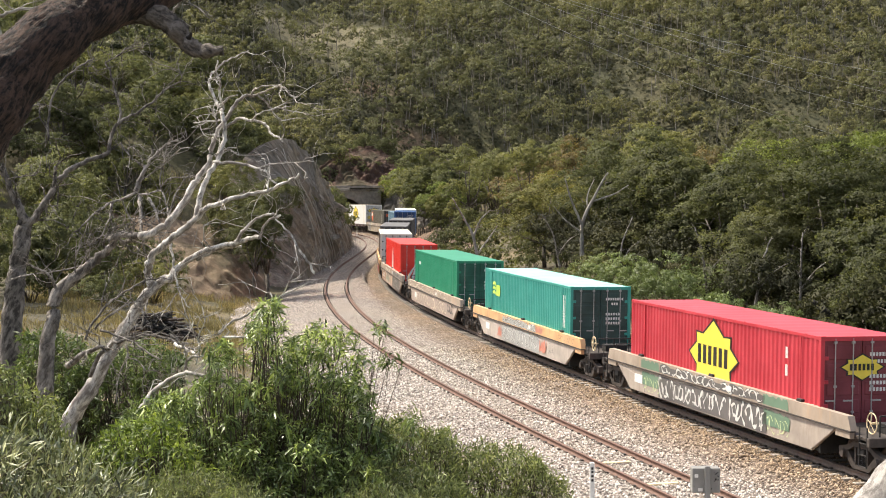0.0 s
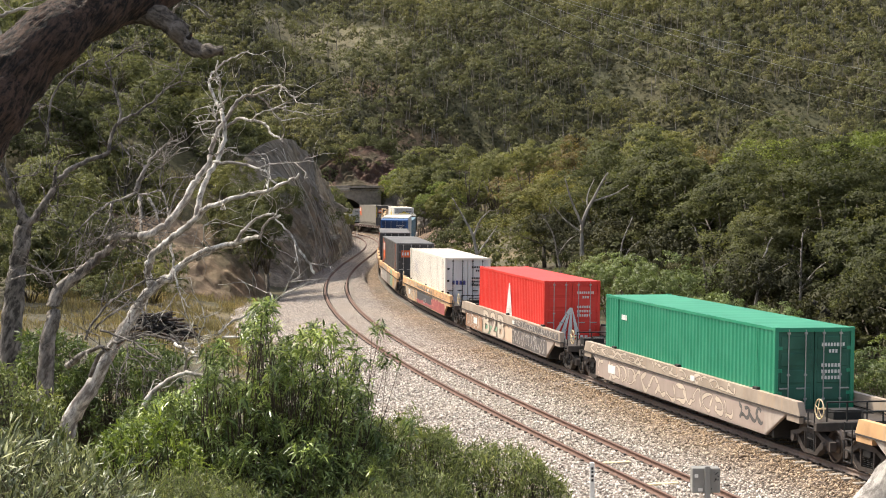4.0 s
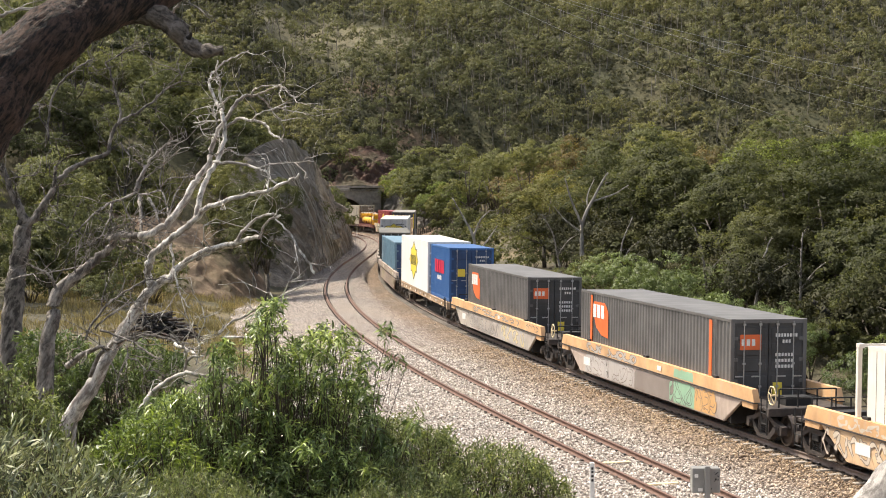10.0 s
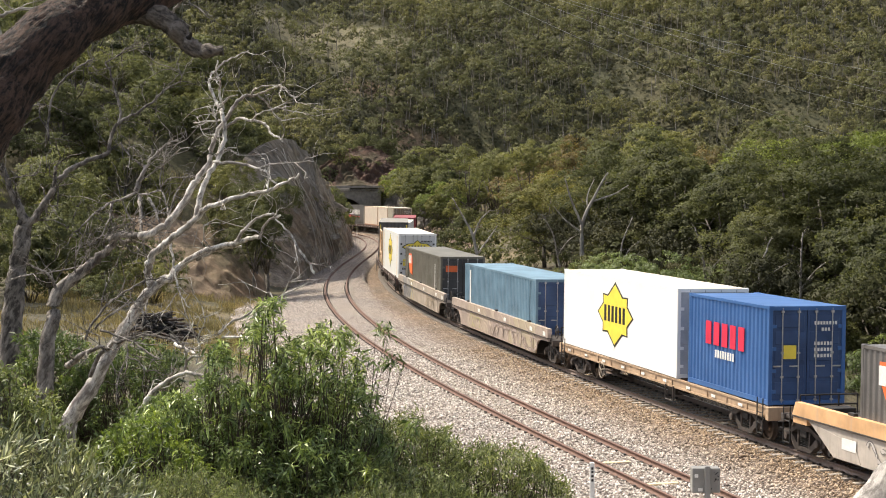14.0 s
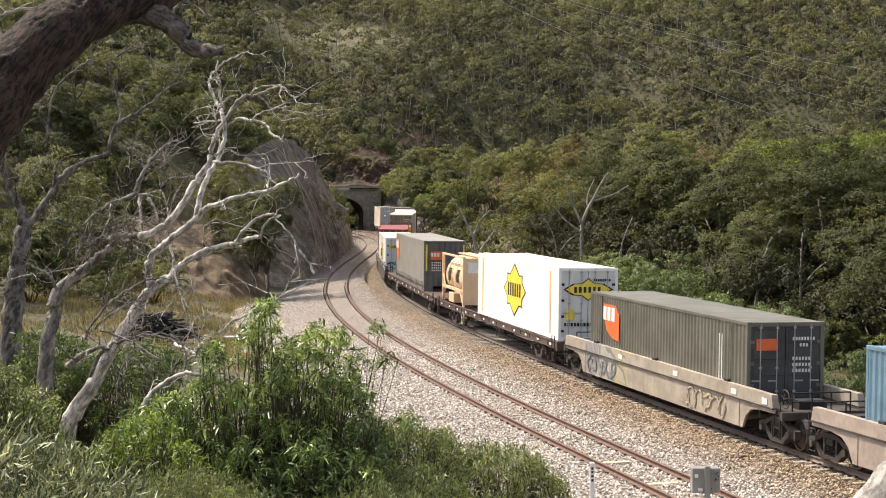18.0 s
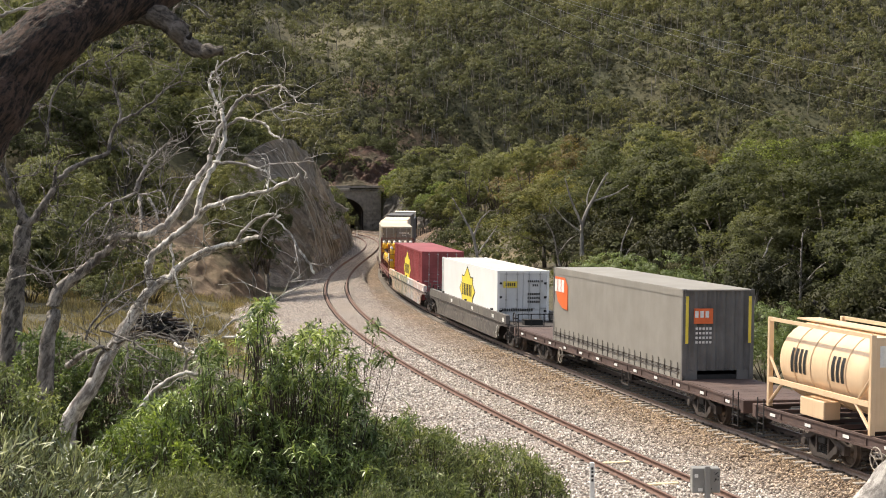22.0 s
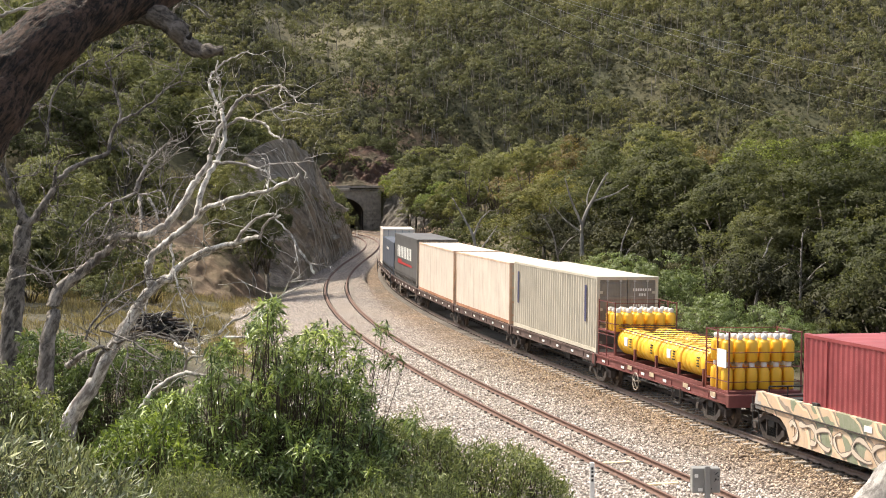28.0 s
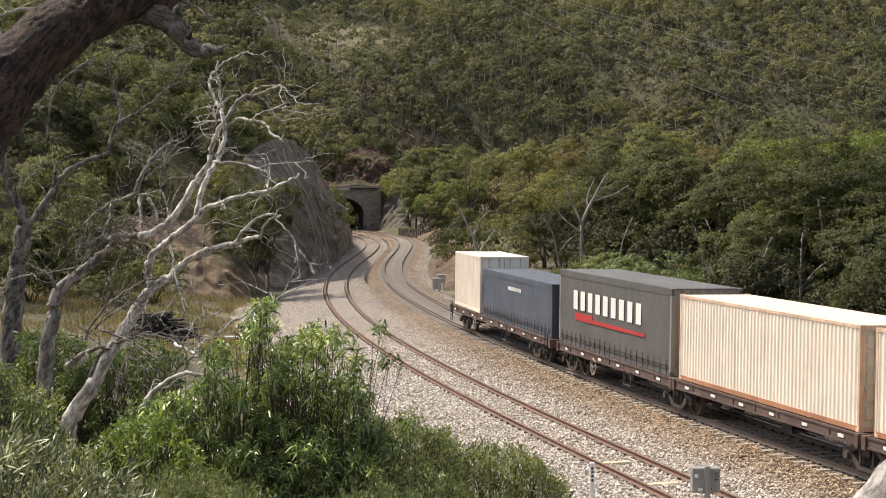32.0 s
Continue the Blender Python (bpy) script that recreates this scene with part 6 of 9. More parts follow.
for size, mat_, x in ((1.12, INK, 7.30), (1.0, YELLOW, 7.306)):
    o = bmesh.new()
    f = [o.verts.new((x + (0.004 if mat_ is YELLOW else 0.0), a * 0.95 * size, 2.1 + b * 0.42 * size)) for a, b in ((-1, 0), (-0.62, 0.5), (-0.25, 0.55), (0, 1), (0.25, 0.55), (0.62, 0.5), (1, 0), (0.62, -0.5), (0.25, -0.55), (0, -1), (-0.25, -0.55), (-0.62, -0.5))]
    o.faces.new(f)
    part("emblem", o, mat_, c, "flat yellow emblem on the doors" if mat_ is YELLOW else "black edge of the emblem")
bm.free()
end_bars(c, 7.312, -0.6, 1.97, 1.2, 0.24, 6, INK, "black bars of lettering", 0.45)
part("warning_plate", boxes((7.30, 7.308, -0.95, -0.6, 0.85, 1.3)), YELLOW, c, "yellow warning plate")
end_bars(c, 7.30, -1.0, 0.6, 1.9, 0.14, 14, INK, "black bars of lettering")


def tank_container(place):
    c = thing("tank_container", Matrix.Identity(4), "peach-cream tank container with black markings in a frame", "tank container")
    h, k, H = 3.03, 1.22, 2.591
    for s in (-1, 1):
        for x in (-h, h - 0.14):
            part("corner_post", boxes((x, x + 0.14, *sorted((s * k, s * (k - 0.14))), 0, H), bevel=0.012), TANK_CREAM, c)
        part("bottom_rail", boxes((-h + 0.14, h - 0.14, *sorted((s * k, s * (k - 0.1))), 0.72, 0.86)), TANK_CREAM, c)
        part("top_rail", boxes((-h + 0.14, h - 0.14, *sorted((s * k, s * (k - 0.07))), H - 0.1, H)), TANK_CREAM, c)
        for x in (-1, 1):
            bm = bmesh.new()
            rod(bm, (x * (h - 0.07), s * (k - 0.05), 0.1), (x * 2.1, s * (k - 0.05), 0.76), 0.05, sides=6)
            rod(bm, (x * (h - 0.07), s * (k - 0.05), 1.5), (x * 2.3, s * (k - 0.05), 0.85), 0.045, sides=6)
            part("brace", bm, TANK_CREAM, c)
    bm = bmesh.new()
    prev = None
    for x, r in ((-2.78, 0.0), (-2.76, 0.5), (-2.66, 0.9), (-2.45, 1.10), (-2.3, 1.13), (2.3, 1.13), (2.45, 1.10), (2.66, 0.9), (2.76, 0.5), (2.78, 0.0)):
        ring = [bm.verts.new((x, max(r, 0.01) * math.cos(math.tau * i / 28), 1.40 + max(r, 0.01) * math.sin(math.tau * i / 28))) for i in range(28)]
        if prev:
            for i in range(28):
                f = bm.faces.new((prev[i], prev[(i + 1) % 28], ring[(i + 1) % 28], ring[i]))
                f.smooth = True
        prev = ring
    part("tank_shell", bm, TANK_CREAM, c)
    for x in (-1.5, -0.5, 0.5, 1.5):
        bm = bmesh.new()
        for i in range(28):
            a, b = math.tau * i / 28, math.tau * (i + 1) / 28
            rod(bm, (x, 1.14 * math.cos(a), 1.4 + 1.14 * math.sin(a)), (x, 1.14 * math.cos(b), 1.4 + 1.14 * math.sin(b)), 0.018, sides=4)
        part("band", bm, TANK_CREAM, c)
    part("end_plate", boxes((h - 0.10, h - 0.06, -k + 0.12, k - 0.12, 0.1, H - 0.08)), TANK_CREAM, c)
    bm = bmesh.new()
    for i in range(20):
        a, b = math.tau * i / 20, math.tau * (i + 1) / 20
        rod(bm, (h - 0.05, 0.25 + 0.36 * math.cos(a), 1.35 + 0.36 * math.sin(a)), (h - 0.05, 0.25 + 0.36 * math.cos(b), 1.35 + 0.36 * math.sin(b)), 0.04, sides=5)
    rod(bm, (h - 0.05, 0.25, 0.3), (h - 0.05, 0.25, 0.98), 0.04, sides=6)
    part("manhole_ring", bm, TANK_CREAM, c)
    part("placard", boxes((h - 0.06, h - 0.05, -0.95, -0.2, 1.75, 2.3)), M["white_paint"], c, "white placard with blue bars")
    part("walkway", boxes((-2.9, 2.9, -0.35, 0.35, H - 0.06, H - 0.02)), TANK_CREAM, c)
    part("valve_box", boxes((-0.9, 0.5, -k, -k + 0.5, 0.05, 0.55), bevel=0.02), TANK_CREAM, c)
    # markings stand out from the shell's flank
    for x0, n, w_ in ((-1.7, 4, 1.0), (0.7, 3, 0.8)):
        bm = bmesh.new()
        for i in range(n):
            for j in range(5):
                a0, a1 = math.radians(180 - 8 + j * 7 - 14), math.radians(180 - 8 + (j + 1) * 7 - 14)
                x = x0 + i * w_ / n
                bm.faces.new([bm.verts.new((xx, 1.142 * math.cos(a), 1.4 + 1.142 * math.sin(a))) for xx, a in ((x, a0), (x + w_ / n * 0.6, a0), (x + w_ / n * 0.6, a1), (x, a1))])
        part("lettering_bar", bm, INK, c, "black bars of lettering")
    load(c, place, DECK_TOP, 3)


tank_container(241.1)

flat_wagon("long dark flat wagon with bare decking at both ends", 258.1, 25.5, 8.95, DECK, skeletal=False)


def curtain_box(label, L, W, H, place, curtain, frame_, post, foot, straps=True, end_ribs=True):
    """A curtain-sided box: a slightly slack curtain, straps and buckles along its foot, ribbed end walls."""
    c = thing("curtain_container", Matrix.Identity(4), label, "container", "containers on the train")
    h, k = L / 2, W / 2
    for s in (-1, 1):
        bm = bmesh.new()
        nx, nz = int(L / 0.22), 10
        grid = []
        for i in range(nx + 1):
            x = -h + 0.15 + i * (L - 0.3) / nx
            col = []
            for j in range(nz + 1):
                z = 0.16 + j * (H - 0.40) / nz
                f = math.sin(math.pi * j / nz)
                y = k - 0.015 + 0.012 * f * math.sin(x * 2.1 + j) + 0.010 * (1 - f) * math.sin(x * 9)
                col.append(bm.verts.new((x, s * y, z)))
            grid.append(col)
        for a, b in zip(grid, grid[1:]):
            for j in range(nz):
                f = bm.faces.new((a[j], b[j], b[j + 1], a[j + 1]) if s < 0 else (a[j], a[j + 1], b[j + 1], b[j]))
                f.smooth = True
        part("curtain", bm, curtain, c)
        part("top_rail", boxes((-h, h, *sorted((s * k, s * (k - 0.1))), H - 0.26, H - 0.03)), frame_, c)
        part("bottom_rail", boxes((-h, h, *sorted((s * k, s * (k - 0.1))), 0.0, 0.15)), frame_, c)
        if straps and s < 0:
            n = int(L / 0.6)
            for i in range(n):
                x = -h + 0.5 + i * (L - 0.9) / (n - 1)
                part("strap", boxes((x - 0.02, x + 0.02, -k - 0.02, -k - 0.008, 0.02, 0.55), (x - 0.035, x + 0.035, -k - 0.035, -k - 0.01, 0.26, 0.36)), M["grime"], c, "buckled strap")
            bm = bmesh.new()
            for z in (0.22, 0.32):
                box(bm, -h + 0.2, h - 0.2, -k - 0.012, -k - 0.004, z, z + 0.025)
            part("load_rope", bm, M["grime"], c)
        for x in (-h, h - 0.14):
            part("corner_post", boxes((x, x + 0.14, *sorted((s * k, s * (k - 0.14))), 0.0, H), bevel=0.01), post, c)
    part("roof", boxes((-h + 0.02, h - 0.02, -k + 0.03, k - 0.03, H - 0.06, H - 0.01)), frame_, c)
    part("floor", boxes((-h + 0.1, h - 0.1, -k + 0.1, k - 0.1, 0.02, 0.16)), M["black"], c)
    for x, way in ((h - 0.06, 1), (-h + 0.06, -1)):
        q = corrugated(-k + 0.12, k - 0.12, 0.3, H - 0.06, 0, 0.06, 0.34, -1)
        bmesh.ops.rotate(q, verts=q.verts, matrix=Matrix.Rotation(radians(90 * way), 3, "Z"))
        bmesh.ops.translate(q, verts=q.verts, vec=(x, 0, 0))
        part("end_wall", q, post, c)
        pieces("end_sill", boxes((*sorted((x, x - way * 0.1)), -k + 0.14, -0.7, 0.0, 0.3), (*sorted((x, x - way * 0.1)), 0.7, k - 0.14, 0.0, 0.3)), post, c)
    return load(c, place, foot, L / 2)


c = curtain_box("taupe curtain-sided box with an orange emblem", 14.63, 2.5, 2.98, 257.8, TAUPE, TAUPE, CHARCOAL, DECK_TOP)
orange_emblem(c, -6.15, 2.0, 1.0, -1.262)
for y in (-1.15, 1.05):
    part("corner_stripe", boxes((7.312, 7.322, y, y + 0.1, 1.2, 2.75)), YELLOW, c, "yellow reflective strip")
part("emblem", boxes((7.27, 7.32, -0.85, -0.2, 1.85, 2.35)), ORANGE, c, "orange emblem on the end wall")
end_bars(c, 7.322, -0.83, 2.05, 0.55, 0.22, 3, M["white_paint"], "white bars of lettering")
for z in (1.5, 1.35, 1.2, 1.65):
    end_bars(c, 7.318, -0.8, z, 0.6, 0.08, 5, M["white_paint"], "small white bars of lettering")

c = load(container("white refrigerated container with a yellow star emblem", 14.0, 2.5, 2.9, CLEAN_WHITE, door=PALE_DOOR, roof=CREAM_ROOF, style="flat", ribs=20.0, tail_gap=0.45, dark_bars=True), 281.7, WELL_FOOT)
star_emblem(c, 0.0, 1.55, 1.1, -1.252)
part("emblem", boxes((6.985, 6.993, -0.95, -0.25, 2.1, 2.4)), YELLOW, c, "yellow emblem on the door")
end_bars(c, 6.995, -0.85, 2.17, 0.5, 0.15, 5, INK, "black bars of lettering")
end_bars(c, 6.99, -1.0, 1.0, 1.5, 0.12, 14, INK, "black bars of lettering")
c = load(container("maroon corrugated container with a yellow star emblem", 14.63, 2.5, 2.9, MAROON, inner=6.1), 303.3, WELL_FOOT)
star_emblem(c, 0.0, 1.5, 1.1, -1.252)

# articulated platforms of the tail: drums, then cream boxes
PLATFORMS = [(321.9, 12.9, (0, 0)), (334.4, 12.6, (0, 0)), (347.5, 12.9, (0, 0)), (360.5, 12.6, (0, 0)), (373.4, 12.9, (0, 0))]
pack = []
for i, (place, L, ends) in enumerate(PLATFORMS):
    label = ("rusty red skeletal flat wagon loaded with yellow drums", "dark skeletal flat platform under a ribbed cream box", "dark skeletal flat platform under a rust-streaked box")[min(i, 2)]
    w = flat_wagon(label, place, L, 4.9, STEEL_RED if i == 0 else DECK, ends, wheels=(i in (0, 4)))
    pack.append(w)
for w, x in ((pack[0], 4.6), (pack[0], -6.2), (pack[1], -6.5), (pack[2], -6.6), (pack[3], -6.4), (pack[4], -5.1)):
    bogie(w, x)
coupler(pack[0], 6.45, 1)
coupler(pack[4], -6.45, -1)


def drum_load(place):
    """Yellow pressure drums lying in cradles, upright cylinders in caged racks at both ends."""
    shell = bmesh.new()
    half = [(1.0, 0.01), (1.0, 0.40), (0.985, 0.47), (0.95, 0.495), (0.66, 0.495), (0.635, 0.44), (0.605, 0.44), (0.58, 0.495), (0.30, 0.50), (0.285, 0.485), (0.265, 0.485), (0.25, 0.50)]
    rings = [(-x, r) for x, r in half] + half[::-1]
    prev = None
    for x, r in rings:
        ring = [shell.verts.new((x, r * math.cos(math.tau * i / 20), r * math.sin(math.tau * i / 20))) for i in range(20)]
        if prev:
            for i in range(20):
                f = shell.faces.new((prev[i], prev[(i + 1) % 20], ring[(i + 1) % 20], ring[i]))
                f.smooth = True
        prev = ring
    lying = mesh_of("drum", shell, DRUM)
    label_ = mesh_of("label_plate", boxes((-0.17, 0.17, -0.512, -0.46, -0.10, 0.20)), M["white_paint"])
    word_ = mesh_of("lettering_bar", boxes(*[(0.34 + k % 2 * 0.02, 0.52, -0.506, -0.46, -0.12 + k * 0.09, -0.08 + k * 0.09) for k in range(4)]), INK)
    for side in (-1, 1):
        for i in range(4):
            d = new("pressure_drum", lying)
            tagged(d, "yellow steel pressure drum lying in a cradle", "drum", "drums on the flat wagon")
            if side < 0 and i % 2 == 0:
                shared("label_plate", label_, d, None, "white label")
            if side < 0:
                shared("lettering_bar", word_, d, None, "black bars of lettering")
            d["aside"], d["along"], d["up"] = side * 0.62, -3.3 + i * 2.12, 1.80
            MOVING.append((d, place, 5.0))
    bottle = bmesh.new()
    prev = None
    for z, r in ((0, 0.02), (0, 0.16), (0.03, 0.18), (0.57, 0.18), (0.64, 0.15), (0.69, 0.08), (0.71, 0.09), (0.83, 0.10), (0.85, 0.02)):
        ring = [bottle.verts.new((r * math.cos(math.tau * i / 12), r * math.sin(math.tau * i / 12), z)) for i in range(12)]
        if prev:
            for i in range(12):
                f = bottle.faces.new((prev[i], prev[(i + 1) % 12], ring[(i + 1) % 12], ring[i]))
                f.smooth = True
        prev = ring
    upright = mesh_of("cylinder", bottle, DRUM)
    upright.materials.append(M["white_paint"])
    for poly in upright.polygons:
        if poly.center.z > 0.68:
            poly.material_index = 1
    for x0, rows, z in ((-5.3, 3, 2.12), (4.8, 3, 1.2), (4.8, 3, 2.06)):
        for i in range(rows):
            for j in range(6):
                b = new("gas_cylinder", upright)
                tagged(b, "yellow gas cylinder with a white cap, standing in a rack", "gas cylinder", "gas cylinders on the flat wagon")
                b["aside"], b["along"], b["up"] = -1.02 + j * 0.41, x0 + i * 0.42, z
                MOVING.append((b, place, 5.0))
    # racks and cages
    for x0, x1, z0, z1 in ((-6.1, -4.3, 1.13, 3.2), (4.4, 6.2, 1.13, 3.05)):
        rack = thing("cylinder_rack", Matrix.Identity(4), "rusty steel cage rack for gas cylinders", "rack", "racks on the flat wagon")
        for x in (x0, (x0 + x1) / 2, x1):
            for y in (-1.2, 1.2):
                part("upright", boxes((x - 0.02, x + 0.02, y - 0.02, y + 0.02, 0, z1 - z0)), STEEL_RED, rack)
        for z in (0.35, 0.8, 1.25, z1 - z0 - 0.05):
            for y in (-1.2, 1.2):
                part("rack_rail", boxes((x0, x1, y - 0.012, y + 0.012, z, z + 0.024)), STEEL_RED, rack)
            for x in (x0, x1):
                part("cross_rail", boxes((x - 0.012, x + 0.012, -1.2, 1.2, z, z + 0.024)), STEEL_RED, rack)
        part("rack_floor", boxes((x0, x1, -1.2, 1.2, 0.0, 0.07)), STEEL_RED, rack)
        if x0 < 0:
            part("rack_shelf", boxes((x0, x1, -1.2, 1.2, 0.92, 0.985)), STEEL_RED, rack)
        if x0 > 0:
            part("placard", boxes((x0 + 1.0, x0 + 1.7, -1.25, -1.235, 0.78, 1.34)), M["white_paint"], rack, "grey and white placard")
        rack["along"], rack["up"] = 0.0, z0
        MOVING.append((rack, place, 5.0))
    cradle = thing("drum_cradle", Matrix.Identity(4), "rusty red cradle frame holding lying drums", "cradle")
    for i in range(5):
        x = -4.3 + i * 2.12
        part("cradle_bar", boxes((x - 0.05, x + 0.05, -1.22, 1.22, 0, 0.14), (x - 0.05, x + 0.05, -1.22, -1.14, 0, 0.55), (x - 0.05, x + 0.05, 1.14, 1.22, 0, 0.55)), STEEL_RED, cradle)
    for y in (-1.2, 0.0, 1.2):
        part("cradle_rail", boxes((-4.3, 4.2, y - 0.03, y + 0.03, 0.0, 0.12)), STEEL_RED, cradle)
        if y:
            part("hold_down_bar", boxes((-4.3, 4.2, y * 0.85 - 0.02, y * 0.85 + 0.02, 1.10, 1.13)), STEEL_RED, cradle)
    for i in range(13):
        x = -4.2 + i * 0.7
        part("tie_bar", boxes((x - 0.015, x + 0.015, -1.1, 1.1, 1.20, 1.23)), M["grime"], cradle)
    cradle["along"], cradle["up"] = 0.0, 1.13
    MOVING.append((cradle, place, 5.0))


drum_load(321.9)
for x in (-2.4, -0.2, 2.9, 5.2):
    lamp_plate(pack[0], x, -1.292, 0.94, 0.42, 0.14, M["tan"], "tan pocket plate")
c = load(container("dull cream corrugated container with blue lettering strips", 12.3, 2.44, 2.9, RIB_BEIGE, door=paint("grey_brown_door", (0.20, 0.18, 0.15), 0.55, (0.14, 0.08, 0.05), 0.5), ribs=0.34, deep=0.06), 334.4, DECK_TOP)
for x in (-5.5, 4.6):
    flat_shape(c, [(0, 1.1), (0.24, 1.1), (0.24, 2.5), (0, 2.5)], x, -1.224, 0, solid("navy_lettering_paint", (0.05, 0.05, 0.11)), "navy strip of upright lettering", "lettering_bar")
for place in (347.45, 360.4):
    load(container("cream corrugated container streaked with rust", 12.19, 2.44, 2.8, BEIGE, frame_=RUSTY_CREAM, door=RIB_BEIGE, roof=CREAM_ROOF, ribs=0.23, deep=0.032, sill=RUST_SILL), place, DECK_TOP)
c = curtain_box("dark grey curtain-sided box with white lettering and red stripe", 12.7, 2.5, 2.95, 373.5, CURTAIN, CURTAIN, TAUPE, DECK_TOP)
bars(c, -4.4, -1.262, 1.48, 8.2, 0.74, 9, M["white_paint"], "large white bars of lettering", 0.42)
flat_shape(c, [(0, 0), (8.0, 0.02), (8.0, 0.14), (2.2, 0.16), (2.2, 0.3), (0, 0.3)], -4.2, -1.262, 1.06, solid("red_stripe_paint", (0.40, 0.03, 0.03)), "red stripe", "stripe")

flat_wagon("dark skeletal flat wagon at the train's end", 391.0, 20.4, 7.3, DECK)
c = curtain_box("slate blue tarpaulin-covered low load with straps", 12.6, 2.44, 2.25, 387.3, TARP, TARP, TARP, DECK_TOP)
bars(c, -1.2, -1.232, 1.55, 2.4, 0.16, 12, M["white_paint"], "small white bars of lettering", 0.4)
load(container("cream short container streaked with rust", 6.4, 2.44, 2.8, BEIGE, door=WHITE), 397.55, DECK_TOP)


# ---- plants ----
def turn_to(normals, rng):
    """Two unit vectors across each normal, turned at random."""
    n = normals / np.linalg.norm(normals, axis=1, keepdims=True)
    a = rng.normal(size=n.shape)
    a -= (a * n).sum(1, keepdims=True) * n
    a /= np.linalg.norm(a, axis=1, keepdims=True)
    return a, np.cross(n, a)


def tuft_crown(name, masses, tufts, each, size, rng, leaf, low=-0.3, aspect=0.6):
    """Rounded masses of foliage, each covered with small domed tufts of leaf sprays, open underneath."""
    c = np.array([tuple(m[0]) for m in masses])
    r = np.array([m[1] for m in masses])
    flat = np.array([m[2] for m in masses])
    k = len(c)
    d = rng.normal(size=(k, tufts, 3))
    d /= np.linalg.norm(d, axis=2, keepdims=True)
    d[:, :, 2] = np.where(d[:, :, 2] < low, -d[:, :, 2], d[:, :, 2])
    shape = np.stack([np.ones(k), np.ones(k), flat], 1)[:, None]
    tc = c[:, None] + d * shape * r[:, None, None] * rng.uniform(0.72, 1.06, (k, tufts, 1))
    tr = r[:, None] * rng.uniform(0.22, 0.38, (k, tufts))
    e = rng.normal(size=(k, tufts, each, 3))
    e /= np.linalg.norm(e, axis=3, keepdims=True)
    e = e + 0.75 * d[:, :, None] + np.array([0, 0, 0.35])
    e /= np.linalg.norm(e, axis=3, keepdims=True)
    p = tc[:, :, None] + e * np.array([1, 1, 0.9]) * tr[:, :, None, None] * rng.uniform(0.62, 1.06, (k, tufts, each, 1))
    n = k * tufts * each
    p, en = p.reshape(-1, 3), e.reshape(-1, 3)
    a, b = turn_to(rng.normal(size=(n, 3)) * 0.7 + en, rng)
    s = (size * rng.uniform(0.55, 1.35, n))[:, None]
    a[:, 2] -= 0.25
    v = np.stack([p - a * s * 0.4 + b * s * aspect * 0.5, p - a * s * 0.45 - b * s * aspect * 0.5, p + a * s * 0.6], 1).reshape(-1, 3)
    data = arrays(name, v, np.arange(3 * n).reshape(n, 3), leaf, True)
    dome = en * 0.85 + np.repeat(d.reshape(-1, 3), each, 0) * 0.55 + np.array([0, 0, 0.25]) + rng.normal(size=(n, 3)) * 0.14
    dome /= np.linalg.norm(dome, axis=1, keepdims=True)
    data.normals_split_custom_set_from_vertices(np.repeat(dome, 3, 0))
    return data


def gum_tree_meshes(height, spread, seed, leaf, tufts=20, each=40, size=0.17, bare=0.30):
    """A eucalypt: forked leaning trunk, limbs that carry rounded masses of tufted leaves, bare below."""
    rnd, rng = random.Random(seed), np.random.default_rng(seed)
    bm = bmesh.new()
    lean = Vector((rnd.uniform(-0.14, 0.14), rnd.uniform(-0.14, 0.14), 1))
    fork = height * rnd.uniform(bare * 0.6, bare)
    r = 0.015 * height
    trunk = [Vector((0, 0, -0.5)), lean * fork * 0.5 + Vector((rnd.uniform(-0.15, 0.15), 0, 0)), lean * fork]
    limb(bm, trunk, [r * 1.3, r, r * 0.9], 8, 0.08, rnd)
    masses = []
    n = rnd.randint(5, 7)
    for i in range(n):
        a = math.tau * i / n + rnd.uniform(-0.45, 0.45)
        u = rnd.uniform(0.45, 0.95) if i % 3 else rnd.uniform(0.1, 0.4)
        out = Vector((math.cos(a), math.sin(a), 0)) * spread * u
        # a domed top: the farther out, the lower
        top = trunk[-1] * 0.6 + out
        size_ = spread * rnd.uniform(0.44, 0.64)
        top.z = height - size_ * 0.7 - (height - fork) * (0.62 * u * u + rnd.uniform(0.0, 0.22))
        bend = trunk[-1].lerp(top, 0.5) + out * 0.12 + Vector((0, 0, rnd.uniform(-0.4, 0.3)))
        limb(bm, [trunk[-1] - Vector((0, 0, 0.1)), bend, top], [r * 0.62, r * 0.40, r * 0.14], 6, 0.08, rnd)
        masses.append((top, size_, rnd.uniform(0.95, 1.2)))
        for _ in range(2):
            start = bend.lerp(top, rnd.uniform(0.0, 0.7))
            tip = start + Vector((rnd.uniform(-1, 1), rnd.uniform(-1, 1), rnd.uniform(-0.1, 0.6))) * spread * 0.45
            limb(bm, [start, start.lerp(tip, 0.5) + Vector((0, 0, 0.12)), tip], [r * 0.24, r * 0.15, r * 0.05], 5, 0, rnd)
            if rnd.random() < 0.4:
                masses.append((tip, spread * rnd.uniform(0.18, 0.28), 0.75))
    return mesh_of("trunk", bm, M["bark_gum"]), tuft_crown("crown", masses, tufts, each, size, rng, leaf)


